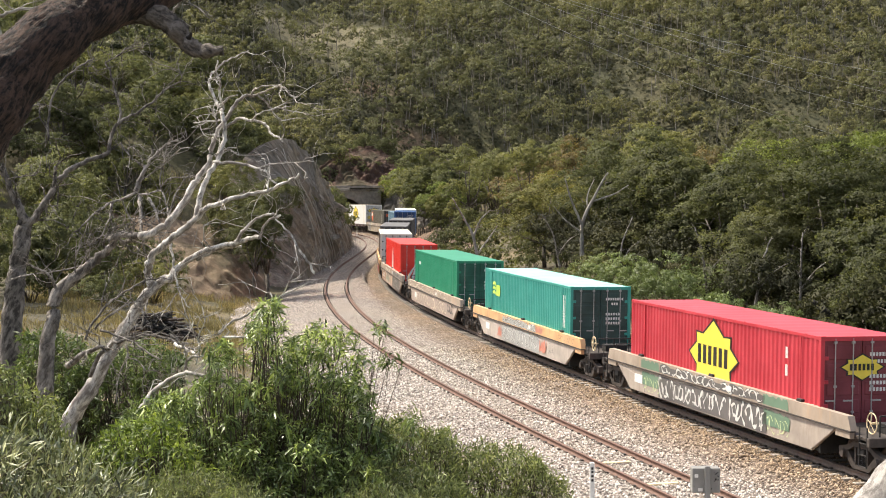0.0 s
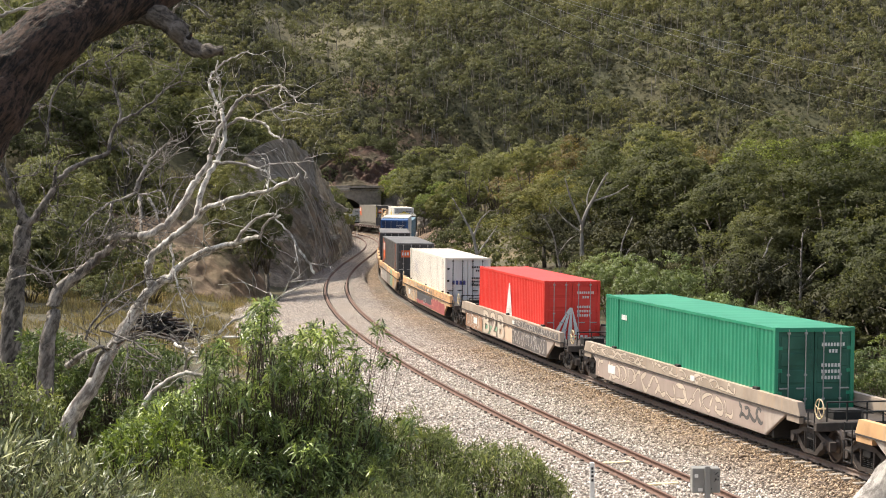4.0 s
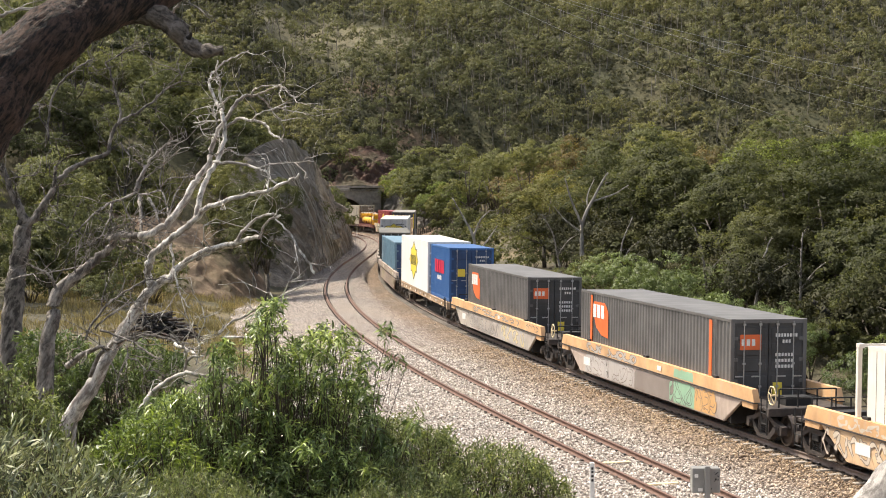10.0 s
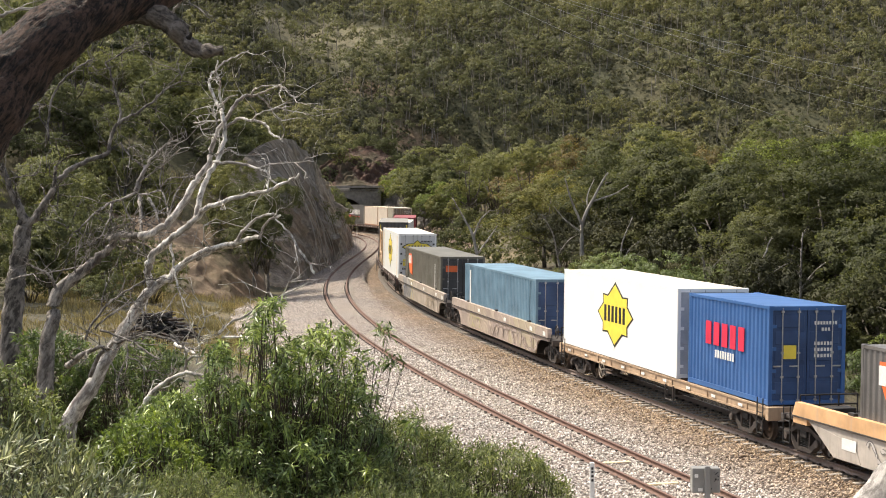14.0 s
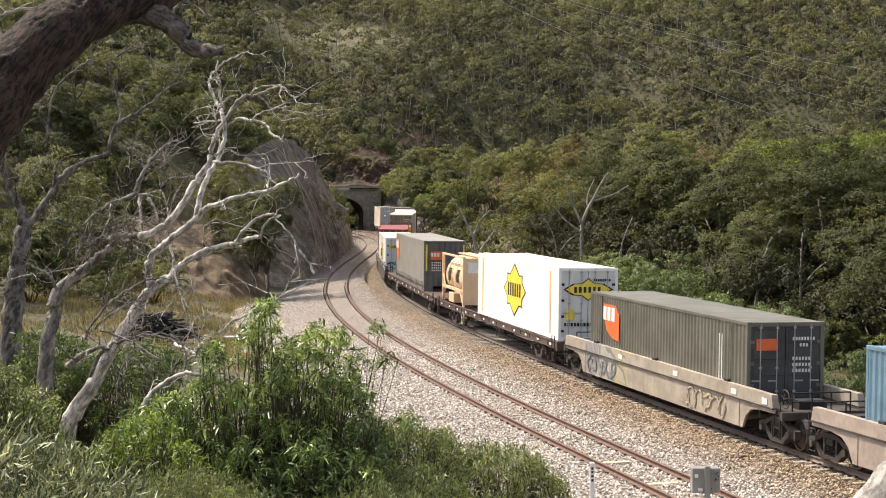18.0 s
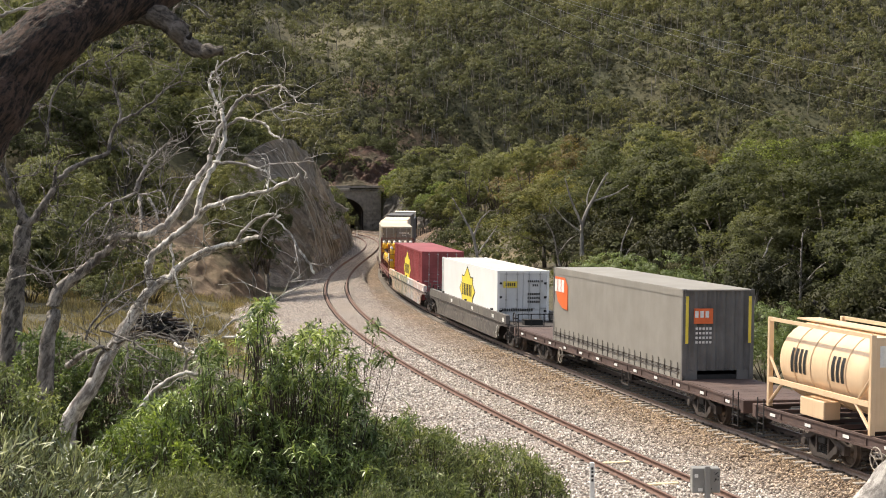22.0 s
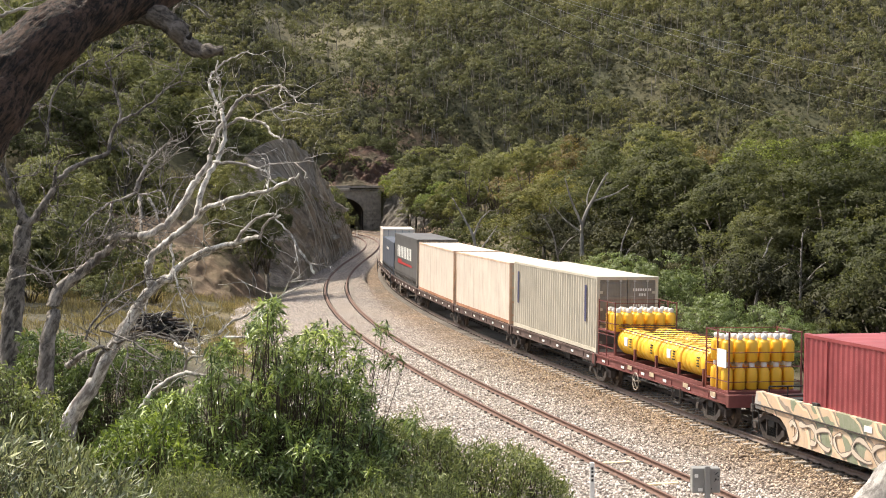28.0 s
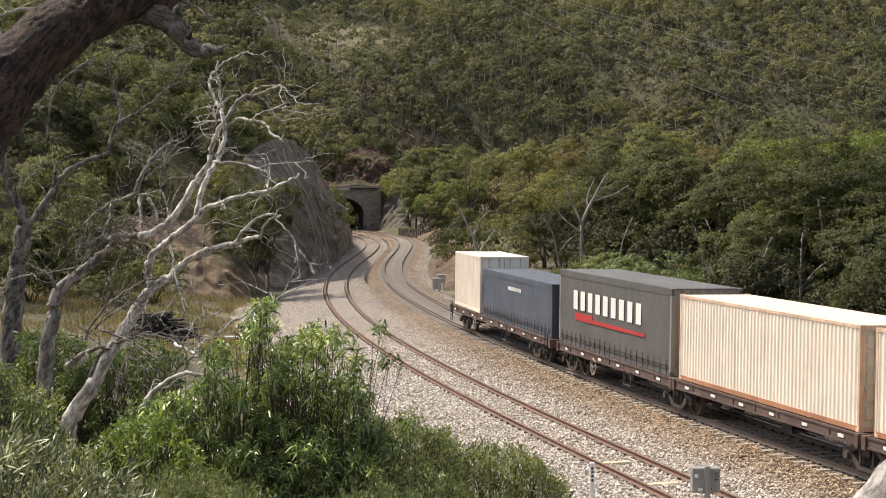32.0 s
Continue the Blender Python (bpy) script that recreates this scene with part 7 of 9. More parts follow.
def plant(kind, meshes, x, y, z, turn, scale, label, category, group, broad=1.0):
    t = thing(kind, Matrix.Translation((x, y, z)) @ Matrix.Rotation(turn, 4, "Z"), label, category, group)
    t.scale = (scale * broad, scale * broad, scale)
    shared("trunk" if category == "tree" else "stem", meshes[0], t)
    shared("crown" if category == "tree" else "foliage", meshes[1], t)
    return t


SHAPES = [(10, 2.9), (8.5, 2.8), (11, 3.1), (7.5, 2.5), (9, 3.2), (11.5, 3.0), (6.5, 2.3), (9, 2.5)]
# GUMS wear the darkened near leaves, GUMS_AWAY the ones paled with distance
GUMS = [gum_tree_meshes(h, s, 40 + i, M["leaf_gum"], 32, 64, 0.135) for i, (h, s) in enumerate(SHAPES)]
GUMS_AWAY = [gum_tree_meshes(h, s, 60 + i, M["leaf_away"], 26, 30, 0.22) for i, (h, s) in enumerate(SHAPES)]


GUMS_GREEN = [gum_tree_meshes(h, s * 1.1, 240 + i, M["leaf_fresh"], 32, 64, 0.135) for i, (h, s) in enumerate(SHAPES[1:4])]
GUMS_OLIVE = [gum_tree_meshes(h, s * 1.1, 250 + i, M["leaf_olive"], 32, 64, 0.135) for i, (h, s) in enumerate(SHAPES[3:5])]
GUMS_RUSTY = [gum_tree_meshes(h, s * 1.1, 260 + i, M["leaf_rusty"], 26, 30, 0.22) for i, (h, s) in enumerate(SHAPES[4:7])]


def scatter(count, x0, x1, y0, y1, apart, test, rng, tries=14000):
    spots = []
    for _ in range(tries):
        x, y = rng.uniform(x0, x1), rng.uniform(y0, y1)
        if not test(x, y):
            continue
        if all((x - a) ** 2 + (y - b) ** 2 > apart ** 2 for a, b in spots):
            spots.append((x, y))
            if len(spots) >= count:
                break
    return spots


def in_sight(x, y, extra=8):
    return abs(x) < 0.27 * y + extra


def woodland():
    rnd = random.Random(11)
    right = lambda x, y: in_sight(x, y) and x > float(track_x(USED, y)) + (10 if y > 130 else 14) + (6 if y > 245 else 0)
    spots = scatter(34, 10, 60, 66, 112, 4.0, right, rnd) + scatter(150, -6, 80, 88, 285, 4.1, right, rnd)
    for x, y in spots:
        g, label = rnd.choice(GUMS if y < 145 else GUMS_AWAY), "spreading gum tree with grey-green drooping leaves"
        if 20 < x < 34 and 95 < y < 128:
            g, label = rnd.choice(GUMS_GREEN), "leafy gum tree with a fresh bright green crown"
        elif 2 < x < 10 and 112 < y < 140 or rnd.random() < 0.08:
            g, label = rnd.choice(GUMS_OLIVE), "low rounded gum tree with an olive yellow crown"
        elif 10 < x < 32 and 165 < y < 215:
            g, label = rnd.choice(GUMS_RUSTY), "gum tree with a rusty brown-green crown"
        z = float(ground_height(x, y))
        tall = max(v.co.z for v in g[0].vertices) + 0.8
        s = rnd.uniform(0.75, 1.12)
        if y < 140:          # the stand by the line is lower
            s = min(s, max(0.45, (7.74 + y * 0.0125 + rnd.uniform(-1.2, 0.6) - z) / tall))
        plant("gum_tree", g, x, y, z - 0.05, rnd.uniform(0, 6.28), s,
              label, "tree", "gum trees beside the line", 1.35 if y < 140 else 1.12)
    left = lambda x, y: in_sight(x, y, 10) and x < float(track_x(IDLE, y)) - (7.5 if 118 < y < 235 else 9) and not (108 < y < 135 and x > -17) and not (y < 112 and x > -20)
    spots = scatter(105, -60, -12, 84, 230, 3.5, left, rnd, 40000)
    for x, y in spots:
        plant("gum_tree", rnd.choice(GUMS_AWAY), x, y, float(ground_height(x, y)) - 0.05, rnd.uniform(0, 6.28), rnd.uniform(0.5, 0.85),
              "slender gum tree with thin grey-green crown on the slope", "tree", "gum trees on the slope")


woodland()


def bush_meshes(height, width, seed, leaf, n=2600, size=0.16, aspect=0.3, lumps=26):
    """A rounded bush: fanned stems, leaves in uneven lumps."""
    rnd, rng = random.Random(seed), np.random.default_rng(seed)
    bm = bmesh.new()
    centres, radii = [], []
    for i in range(lumps):
        a, u = rnd.uniform(0, math.tau), rnd.random() ** 0.5
        z = height * (0.25 + 0.65 * rnd.random() * (1 - 0.45 * u))
        c_ = Vector((math.cos(a) * u * width * 0.5, math.sin(a) * u * width * 0.5, z))
        centres.append(tuple(c_))
        radii.append(rnd.uniform(0.16, 0.30) * min(width, height))
        if i % 2 == 0:
            limb(bm, [(rnd.uniform(-0.1, 0.1), rnd.uniform(-0.1, 0.1), -0.1), c_ * 0.5 + Vector((0, 0, height * 0.1)), c_], [0.035, 0.022, 0.008], 5, 0, rnd)
    masses = [(q, r_ * 1.15, 0.85) for q, r_ in zip(centres, radii)]
    tufts = 9
    return mesh_of("stem", bm, M["twig"]), tuft_crown("foliage", masses, tufts, n // (lumps * tufts), size, rng, leaf, -0.2, aspect)


WATTLES = [bush_meshes(4.2, 5.0, 70 + i, M["leaf_wattle"], 17000, 0.10, 0.55, 30) for i in range(3)]
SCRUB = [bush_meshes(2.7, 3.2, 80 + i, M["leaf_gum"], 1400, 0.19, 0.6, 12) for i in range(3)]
for x, y, s, k in ((11.3, 86, 1.0, 0), (12.4, 74, 0.86, 2), (13.3, 69, 0.80, 0), (15.8, 60, 0.72, 2), (15.2, 90, 0.95, 1), (17.8, 56, 0.70, 0), (9.6, 94, 0.85, 2), (19.5, 66, 0.9, 1)):
    plant("wattle_bush", WATTLES[k], x, y, float(ground_height(x, y)) - 0.1, x * 2.1, s, "rounded bright green bush beside the railway", "bush", "bushes beside the line")
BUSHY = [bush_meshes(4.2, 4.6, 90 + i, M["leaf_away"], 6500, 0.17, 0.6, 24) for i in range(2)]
BUSHES_BY_TUNNEL = [(-15.9, 233, -0.6, 1.15, 0), (-16.6, 228, 1.8, 1.25, 1), (-16.6, 240, 0.2, 1.3, 1), (-17.6, 224, 3.4, 1.1, 0), (-15.4, 206, 3.6, 0.6, 0), (-19.5, 286, 6.5, 0.8, 0), (-7.6, 285, 4.5, 0.8, 1), (-5.0, 280, 2.5, 0.9, 0), (-18, 290.5, 10.5, 0.7, 1), (-15.0, 238, -0.5, 0.8, 1), (-13.5, 294, 13.5, 0.55, 0), (-9.5, 293, 12.5, 0.6, 1), (-15.6, 288.6, 9.0, 0.35, 0), (-11.2, 288.5, 9.5, 0.32, 1)]
BUSHES_ON_CREST = [(-16.2, 293, 12.0, 0.5, 0), (-14.2, 295, 12.6, 0.55, 1), (-12.0, 294.5, 12.6, 0.45, 0), (-9.8, 293.5, 11.6, 0.6, 1), (-7.8, 291, 9.6, 0.6, 0), (-6.4, 288, 7.2, 0.7, 1), (-19, 292, 11, 0.7, 1), (-17.2, 100, 0.2, 0.7, 1), (-18.6, 94, 0.2, 0.6, 0)]
BUSHES_ON_SHELF = [(-21, 98, 0.8, 0.8, 1), (-22.5, 92, 0.8, 0.75, 0), (-24.5, 104, 1.4, 0.9, 1), (-19.5, 110, 0.9, 0.8, 0), (-23, 112, 1.8, 0.9, 1), (-26.5, 118, 5.0, 0.9, 0), (-27, 128, 9.5, 0.8, 1), (-28, 136, 12.5, 0.7, 0)]
for x, y, z, s, k in BUSHES_BY_TUNNEL + BUSHES_ON_CREST + BUSHES_ON_SHELF:
    plant("dense_bush", BUSHY[k], x, y, z, x * 1.7, s, "dense olive green bush on the slope", "bush", "bushes on the slope")
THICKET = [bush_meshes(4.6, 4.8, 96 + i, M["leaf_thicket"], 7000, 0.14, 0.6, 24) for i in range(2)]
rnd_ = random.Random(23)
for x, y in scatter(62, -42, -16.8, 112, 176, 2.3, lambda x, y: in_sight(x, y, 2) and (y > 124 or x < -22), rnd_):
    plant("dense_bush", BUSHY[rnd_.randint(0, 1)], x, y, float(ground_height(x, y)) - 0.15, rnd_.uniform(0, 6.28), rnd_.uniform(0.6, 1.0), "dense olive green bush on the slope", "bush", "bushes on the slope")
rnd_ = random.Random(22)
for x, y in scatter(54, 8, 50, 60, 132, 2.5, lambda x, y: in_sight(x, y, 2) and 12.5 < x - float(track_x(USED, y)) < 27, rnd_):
    plant("thicket_bush", rnd_.choice(THICKET), x, y, float(ground_height(x, y)) - 0.1, rnd_.uniform(0, 6.28), rnd_.uniform(0.7, 1.15), "tangled thicket bush darkened for the shade under the gum trees", "bush", "thicket under the trees")
rnd_ = random.Random(21)
spots_ = scatter(190, -6, 75, 60, 275, 1.9, lambda x, y: in_sight(x, y, 2) and x > float(track_x(USED, y)) + (5.0 if y > 95 else 7.5), rnd_)
spots_ += scatter(95, -60, -10, 70, 262, 2.2, lambda x, y: in_sight(x, y, 2) and x < float(track_x(IDLE, y)) - 8.5 and (y > 118 or x < -19), rnd_)
spots_ += [(-20.0 + i * 1.7, 284.5 + (i * 37 % 5)) for i in range(9)]
for x, y in spots_:
    plant("scrub_bush", rnd_.choice(SCRUB), x, y, float(ground_height(x, y)) - 0.1, rnd_.uniform(0, 6.28), rnd_.uniform(0.6, 1.3), "low dark green scrub bush under the trees", "bush", "scrub under the trees")
for x, y, z, s, k in ((-12.6, 113, 0.3, 0.62, 4), (-14.6, 222, 0.4, 0.50, 4), (-15.2, 214, 2.0, 0.45, 1), (-5.2, 259, -0.6, 0.55, 0), (-2.8, 249, 0.0, 0.6, 4), (-0.8, 238, 0.2, 0.62, 1), (1.0, 226, 0.3, 0.6, 2), (1.4, 213, 0.3, 0.55, 7), (2.6, 200, 0.3, 0.55, 3), (2.0, 186, 0.4, 0.5, 6), (-16.5, 121, 1.0, 0.5, 3), (-13.4, 233, -0.4, 0.5, 6)):
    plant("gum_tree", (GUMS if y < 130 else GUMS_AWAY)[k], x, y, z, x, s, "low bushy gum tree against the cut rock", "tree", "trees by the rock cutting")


for x, y, k, s, broad in ((-12.1, 116.0, 2, 0.84, 1.1), (-15.3, 122.0, 5, 0.80, 1.0), (-13.4, 122.0, 0, 0.78, 0.9)):
    plant("gum_tree", GUMS[k], x, y, float(ground_height(x, y)) - 0.1, y, s, "bushy gum tree against the cut rock", "tree", "trees by the rock cutting", broad)
for x, y, k, s in ((-5.2, 268, 0, 1.15), (-4.2, 262, 1, 1.1), (-5.4, 276, 2, 1.3), (-1.8, 256, 1, 1.1), (-2.8, 270, 0, 1.25), (0.4, 262, 2, 1.2), (1.6, 248, 0, 1.1), (-3.4, 284, 0, 1.1), (-0.2, 240, 2, 1.0)):
    plant("gum_tree", (GUMS_GREEN if k == 2 else GUMS_AWAY)[k], x, y, float(ground_height(x, y)) - 0.1, y, s, "leafy green gum tree beside the tunnel", "tree", "trees by the tunnel", 1.15)
for x, y, z, s in ((-11.9, 150, 6.2, 0.42), (-11.7, 158, 4.6, 0.5), (-11.6, 166, 3.4, 0.5), (-11.6, 176, 3.6, 0.5), (-11.7, 186, 2.6, 0.5), (-11.8, 196, 2.0, 0.5), (-11.5, 170, 1.4, 0.3), (-12.1, 145, 8.4, 0.25)):
    plant("dense_bush", BUSHY[int(y) % 2], x - 0.4, y, z - 0.8, x * 9, s, "small olive bush rooted in the cut rock", "bush", "bushes on the slope")


def far_wood():
    """The wooded hillside: open stands of small domed gums on thin stems over grey scrub."""
    rng = np.random.default_rng(5)

    def free(x, y):
        return ~((np.abs(x + 14) < 9) & (y < 284)) & ~((np.abs(x + 12.5) < 7.5) & (y < 297)) & ~((np.abs(x + 5.0) < 3.0) & (y < 320))

    def clear(x, y):
        """Glades: bare or scrubby ground between the stands."""
        return np.sin(x * 0.105 + 1.1 * np.sin(y * 0.043)) * np.sin(y * 0.083 + 0.8 * np.sin(x * 0.061)) + 0.35 * np.sin(x * 0.31 + y * 0.17)

    n = 26000
    y = rng.uniform(262, 480, n)
    x = rng.uniform(-1, 1, n) * (0.275 * y + 10)
    left = rng.random(n) < 0.20
    y = np.where(left, rng.uniform(165, 300, n), y)
    x = np.where(left, -rng.uniform(22, 95, n), x)
    z = ground_height(x, y)
    keep = free(x, y) & ((z - 7.7) / y < 0.128) & (clear(x, y) + rng.normal(0, 0.25, n) < 0.62) & ((((x + 26) / 17) ** 2 + ((y - 366) / 24) ** 2 > 1) | (rng.random(n) < 0.12))
    x, y, z = x[keep], y[keep], z[keep]
    # no two stems closer than about two metres
    cell, chosen = {}, []
    for i in range(len(x)):
        c_ = (int(x[i] // 2.5), int(y[i] // 2.9))
        if c_ not in cell:
            cell[c_] = i
            chosen.append(i)
    x, y, z = x[chosen][:5200], y[chosen][:5200], z[chosen][:5200]
    n = len(x)
    h = rng.uniform(4.2, 8.0, n) * np.where(rng.random(n) < 0.3, 0.6, 1.0)
    w = h * rng.uniform(0.22, 0.36, n)
    lean = rng.normal(0, 0.08, (n, 2)) * h[:, None]
    top = np.stack([x + lean[:, 0], y + lean[:, 1], z + h * 0.78], 1)
    for part_, (lo, hi) in enumerate(((0, n // 3), (n // 3, 2 * n // 3), (2 * n // 3, n))):
        masses = []
        for i in range(lo, hi):
            for j in range(2):
                a, u = rng.uniform(0, math.tau), (0.15, 0.65)[j] * rng.uniform(0.7, 1.2)
                q = top[i] + np.array([math.cos(a) * w[i] * u, math.sin(a) * w[i] * u, h[i] * (0.03, -0.08)[j]])
                masses.append((q, w[i] * (0.88, 0.62)[j], 0.75))
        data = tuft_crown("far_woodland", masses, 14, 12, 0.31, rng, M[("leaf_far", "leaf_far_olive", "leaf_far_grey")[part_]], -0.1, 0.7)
        tagged(new("far_woodland", data), ("open grey-green gum woodland on the hillside", "olive-crowned gums scattered through the hillside woodland", "greyer thin gums scattered through the hillside woodland")[part_], "woodland", kind="stuff")
    # stems
    t = (0.013 * h + 0.02)[:, None]
    lo = np.stack([x, y, z - 0.3], 1)
    hi = lo + np.concatenate([lean, (h * 0.88)[:, None]], 1)
    sx = np.concatenate([t, 0 * t, 0 * t], 1)
    sy = np.concatenate([0 * t, t, 0 * t], 1)
    v = np.stack([lo - sx, lo + sy, lo + sx, lo - sy, hi - sx * 0.3, hi + sy * 0.3, hi + sx * 0.3, hi - sy * 0.3], 1).reshape(-1, 3)
    b = np.arange(n)[:, None] * 8
    q = np.concatenate([b + np.array([[i, (i + 1) % 4, 4 + (i + 1) % 4, 4 + i]]) for i in range(4)])
    tagged(new("far_stems", arrays("far_stems", v, q, M["bark_far"])), "thin pale stems of the hillside trees", "tree trunks", kind="stuff")
    # scrub between the trees
    m = 17000
    sy = rng.uniform(250, 450, m)
    sx = rng.uniform(-1, 1, m) * (0.27 * sy + 8)
    sz = ground_height(sx, sy)
    ok = ((sz - 7.7) / sy < 0.128) & free(sx, sy) & (sz > 3.0) & ((((sx + 26) / 16) ** 2 + ((sy - 366) / 22) ** 2 > 1) | (rng.random(m) < 0.2))
    sx, sy, sz = sx[ok], sy[ok], sz[ok]
    ss = rng.uniform(0.7, 1.9, len(sx))
    data = tuft_crown("far_scrub", [((a, b_, c_ + s * 0.25), s, 0.7) for a, b_, c_, s in zip(sx, sy, sz, ss)], 5, 9, 0.34, rng, M["leaf_scrub"], 0.0, 0.8)
    tagged(new("far_scrub", data), "low grey-green scrub between the trees on the hillside", "scrub", kind="stuff")
    # pale dead trees standing among the others
    bm, rnd = bmesh.new(), random.Random(77)
    for i in rng.choice(n, 190, replace=False):
        foot = Vector((x[i] + 1.2, y[i] - 1.4, float(ground_height(x[i] + 1.2, y[i] - 1.4)) - 0.3))
        tall = rnd.uniform(3.5, 7.0)
        top_ = foot + Vector((rnd.gauss(0, 0.5), rnd.gauss(0, 0.3), tall))
        limb(bm, [foot, foot.lerp(top_, 0.5) + Vector((rnd.gauss(0, 0.2), 0, 0)), top_], [0.10, 0.075, 0.03], 4, 0, rnd)
        for _ in range(rnd.randint(4, 9)):
            a = foot.lerp(top_, rnd.uniform(0.25, 0.85))
            b = a + Vector((rnd.gauss(0, 1.0), rnd.gauss(0, 0.5), rnd.uniform(0.5, 1.8)))
            limb(bm, [a, a.lerp(b, 0.5) + Vector((rnd.gauss(0, 0.15), 0, 0)), b], [0.045, 0.035, 0.015], 4, 0, rnd)
    tagged(new("far_dead_trees", mesh_of("far_dead_trees", bm, M["bark_pale"])), "bare pale dead trees scattered over the hillside", "dead trees", kind="stuff")


M["bark_far"] = bark("grey_far_bark", (0.10, 0.088, 0.072), (0.30, 0.27, 0.23), 3.0, 0.2)
# olive and grey crowns carry the same haze in their colour
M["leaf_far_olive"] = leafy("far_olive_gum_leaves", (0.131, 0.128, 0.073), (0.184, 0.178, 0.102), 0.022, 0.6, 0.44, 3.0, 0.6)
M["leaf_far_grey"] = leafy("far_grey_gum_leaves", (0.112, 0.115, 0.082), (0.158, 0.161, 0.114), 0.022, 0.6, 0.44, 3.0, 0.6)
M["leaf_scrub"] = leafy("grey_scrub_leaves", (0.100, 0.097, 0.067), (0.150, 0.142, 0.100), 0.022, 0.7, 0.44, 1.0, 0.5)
far_wood()


def grass():
    rng = np.random.default_rng(9)
    n = 64000
    y = rng.uniform(70, 132, n)
    x = track_x(IDLE, y) - rng.uniform(5.2, 19, n)
    dens = np.sin(x * 1.3 + y * 0.4) * np.sin(y * 0.7 - x * 0.5) + rng.normal(0, 0.35, n) > np.where(y < 76, 0.5, -0.05)
    x, y = x[dens], y[dens]
    z = ground_height(x, y)
    n = len(x)
    up = rng.normal(0, 0.28, (n, 3))
    up[:, 2] = 1
    h = (rng.uniform(0.12, 0.45, n) * (1 + 0.5 * np.sin(x * 0.9 + y * 0.35)))[:, None]
    base = np.stack([x, y, z - 0.02], 1)
    across = np.stack([rng.normal(size=n), rng.normal(size=n), 0 * x], 1)
    across *= 0.02 / np.linalg.norm(across, axis=1, keepdims=True)
    v = np.stack([base - across, base + across, base + up * h * 0.6 + across * 0.7, base + up * h], 1).reshape(-1, 3)
    tagged(new("dry_grass", arrays("dry_grass", v, np.arange(4 * n).reshape(n, 4), M["straw"])), "dry straw-coloured grass beside the railway", "grass", kind="stuff")


grass()


# ---- near plants on the camera's bank ----
SWAYING = []


def blades(places, ways, size, wide, rng, droop):
    """Lance leaves folded along the midrib and bent down towards the tip, two halves each."""
    n = len(places)
    a = ways / np.linalg.norm(ways, axis=1, keepdims=True)
    b = np.cross(a, rng.normal(size=(n, 3)) * 0.6 + np.array([0, 0, 1.0]))
    b /= np.linalg.norm(b, axis=1, keepdims=True)
    up = np.cross(b, a)
    s = (size * rng.uniform(0.6, 1.3, n))[:, None]
    bend = s * droop * rng.uniform(0.3, 1.4, (n, 1))
    down = np.array([0, 0, -1.0])
    mid = places + a * s * 0.42 + down * bend * 0.2
    tip = places + a * s + down * bend
    w = b * s * wide * 0.5
    fold = up * s * wide * rng.uniform(0.0, 0.45, (n, 1))
    v = np.stack([places, mid, tip, mid + w + fold, mid - w + fold], 1).reshape(-1, 3)
    i = np.arange(n)[:, None] * 5
    q = np.concatenate([i + np.array([[0, 1, 2, 3]]), i + np.array([[0, 4, 2, 1]])])
    return v, q


def spray_shrub(name, label, root, centres, leaf, leaves, size, wide, seed, spread=1.0, run=0.10, droop=0.35, rise=0.3, lean=(0, 0, 0), per=9, thick=0.010):
    """A shrub: stems that fork to twig ends, each twig end with its own spray of leaves."""
    rnd, rng = random.Random(seed), np.random.default_rng(seed)
    t = thing(name, Matrix.Translation(root), label, "shrub", "shrubs on the bank")
    root = Vector(root)
    ends = sorted((Vector(q) - root for q in centres), key=lambda q: q.x + rnd.gauss(0, 0.12))
    for g in range(0, len(ends), per):
        group = ends[g:g + per]
        heart = sum(group, Vector()) / len(group)
        foot = Vector((rnd.gauss(0, 0.08) + heart.x * 0.12, rnd.gauss(0, 0.08) + heart.y * 0.12, 0.0))
        fork = foot.lerp(heart, 0.8) + Vector((rnd.gauss(0, 0.05), rnd.gauss(0, 0.05), -0.08))
        bm = bmesh.new()
        limb(bm, [foot, foot.lerp(fork, 0.5) + Vector((rnd.gauss(0, 0.05), 0, 0)), fork], [thick * 0.9, thick * 0.75, thick * 0.6], 5, 0, rnd)
        places, ways = [], []
        for tip in group:
            d = (tip - fork).normalized() * 0.5 + Vector((rnd.gauss(0, 0.55) + lean[0], rnd.gauss(0, 0.55) + lean[1], rise + lean[2]))
            d.normalize()
            start = tip - d * run
            limb(bm, [fork, fork.lerp(start, 0.55) + Vector((rnd.gauss(0, 0.03), rnd.gauss(0, 0.03), rnd.uniform(-0.02, 0.05))), start, tip], [thick * 0.6, thick * 0.45, thick * 0.28, thick * 0.15], 4, 0, rnd)
            u = rng.random((leaves, 1)) ** 0.7
            r = rng.normal(size=(leaves, 3))
            places.append(np.array(start) + np.array(d) * u * run + rng.normal(size=(leaves, 3)) * run * 0.16)
            ways.append(np.array(d) * (0.35 + 0.45 * u) + r * 0.62 * spread)
        bough = part("bough", bm, M["twig"], t)
        v, q = blades(np.concatenate(places), np.concatenate(ways), size, wide, rng, droop)
        shared("leaves", arrays("leaves", v, q, leaf), bough)
        SWAYING.append((bough, foot, seed + g))
    return t


def under(outline, n, y0, y1, deep, rng, bias=1.4):
    """Places below a crest line (x, z), thickest near it."""
    xs, zs = [q[0] for q in outline], [q[1] for q in outline]
    x = rng.uniform(xs[0], xs[-1], n)
    y = rng.uniform(y0, y1, n)
    z = np.interp(x, xs, zs) - deep * rng.random(n) ** bias
    k = y / ((y0 + y1) / 2)
    return np.stack([x * k, y, 7.74 + (z - 7.74) * k], 1)


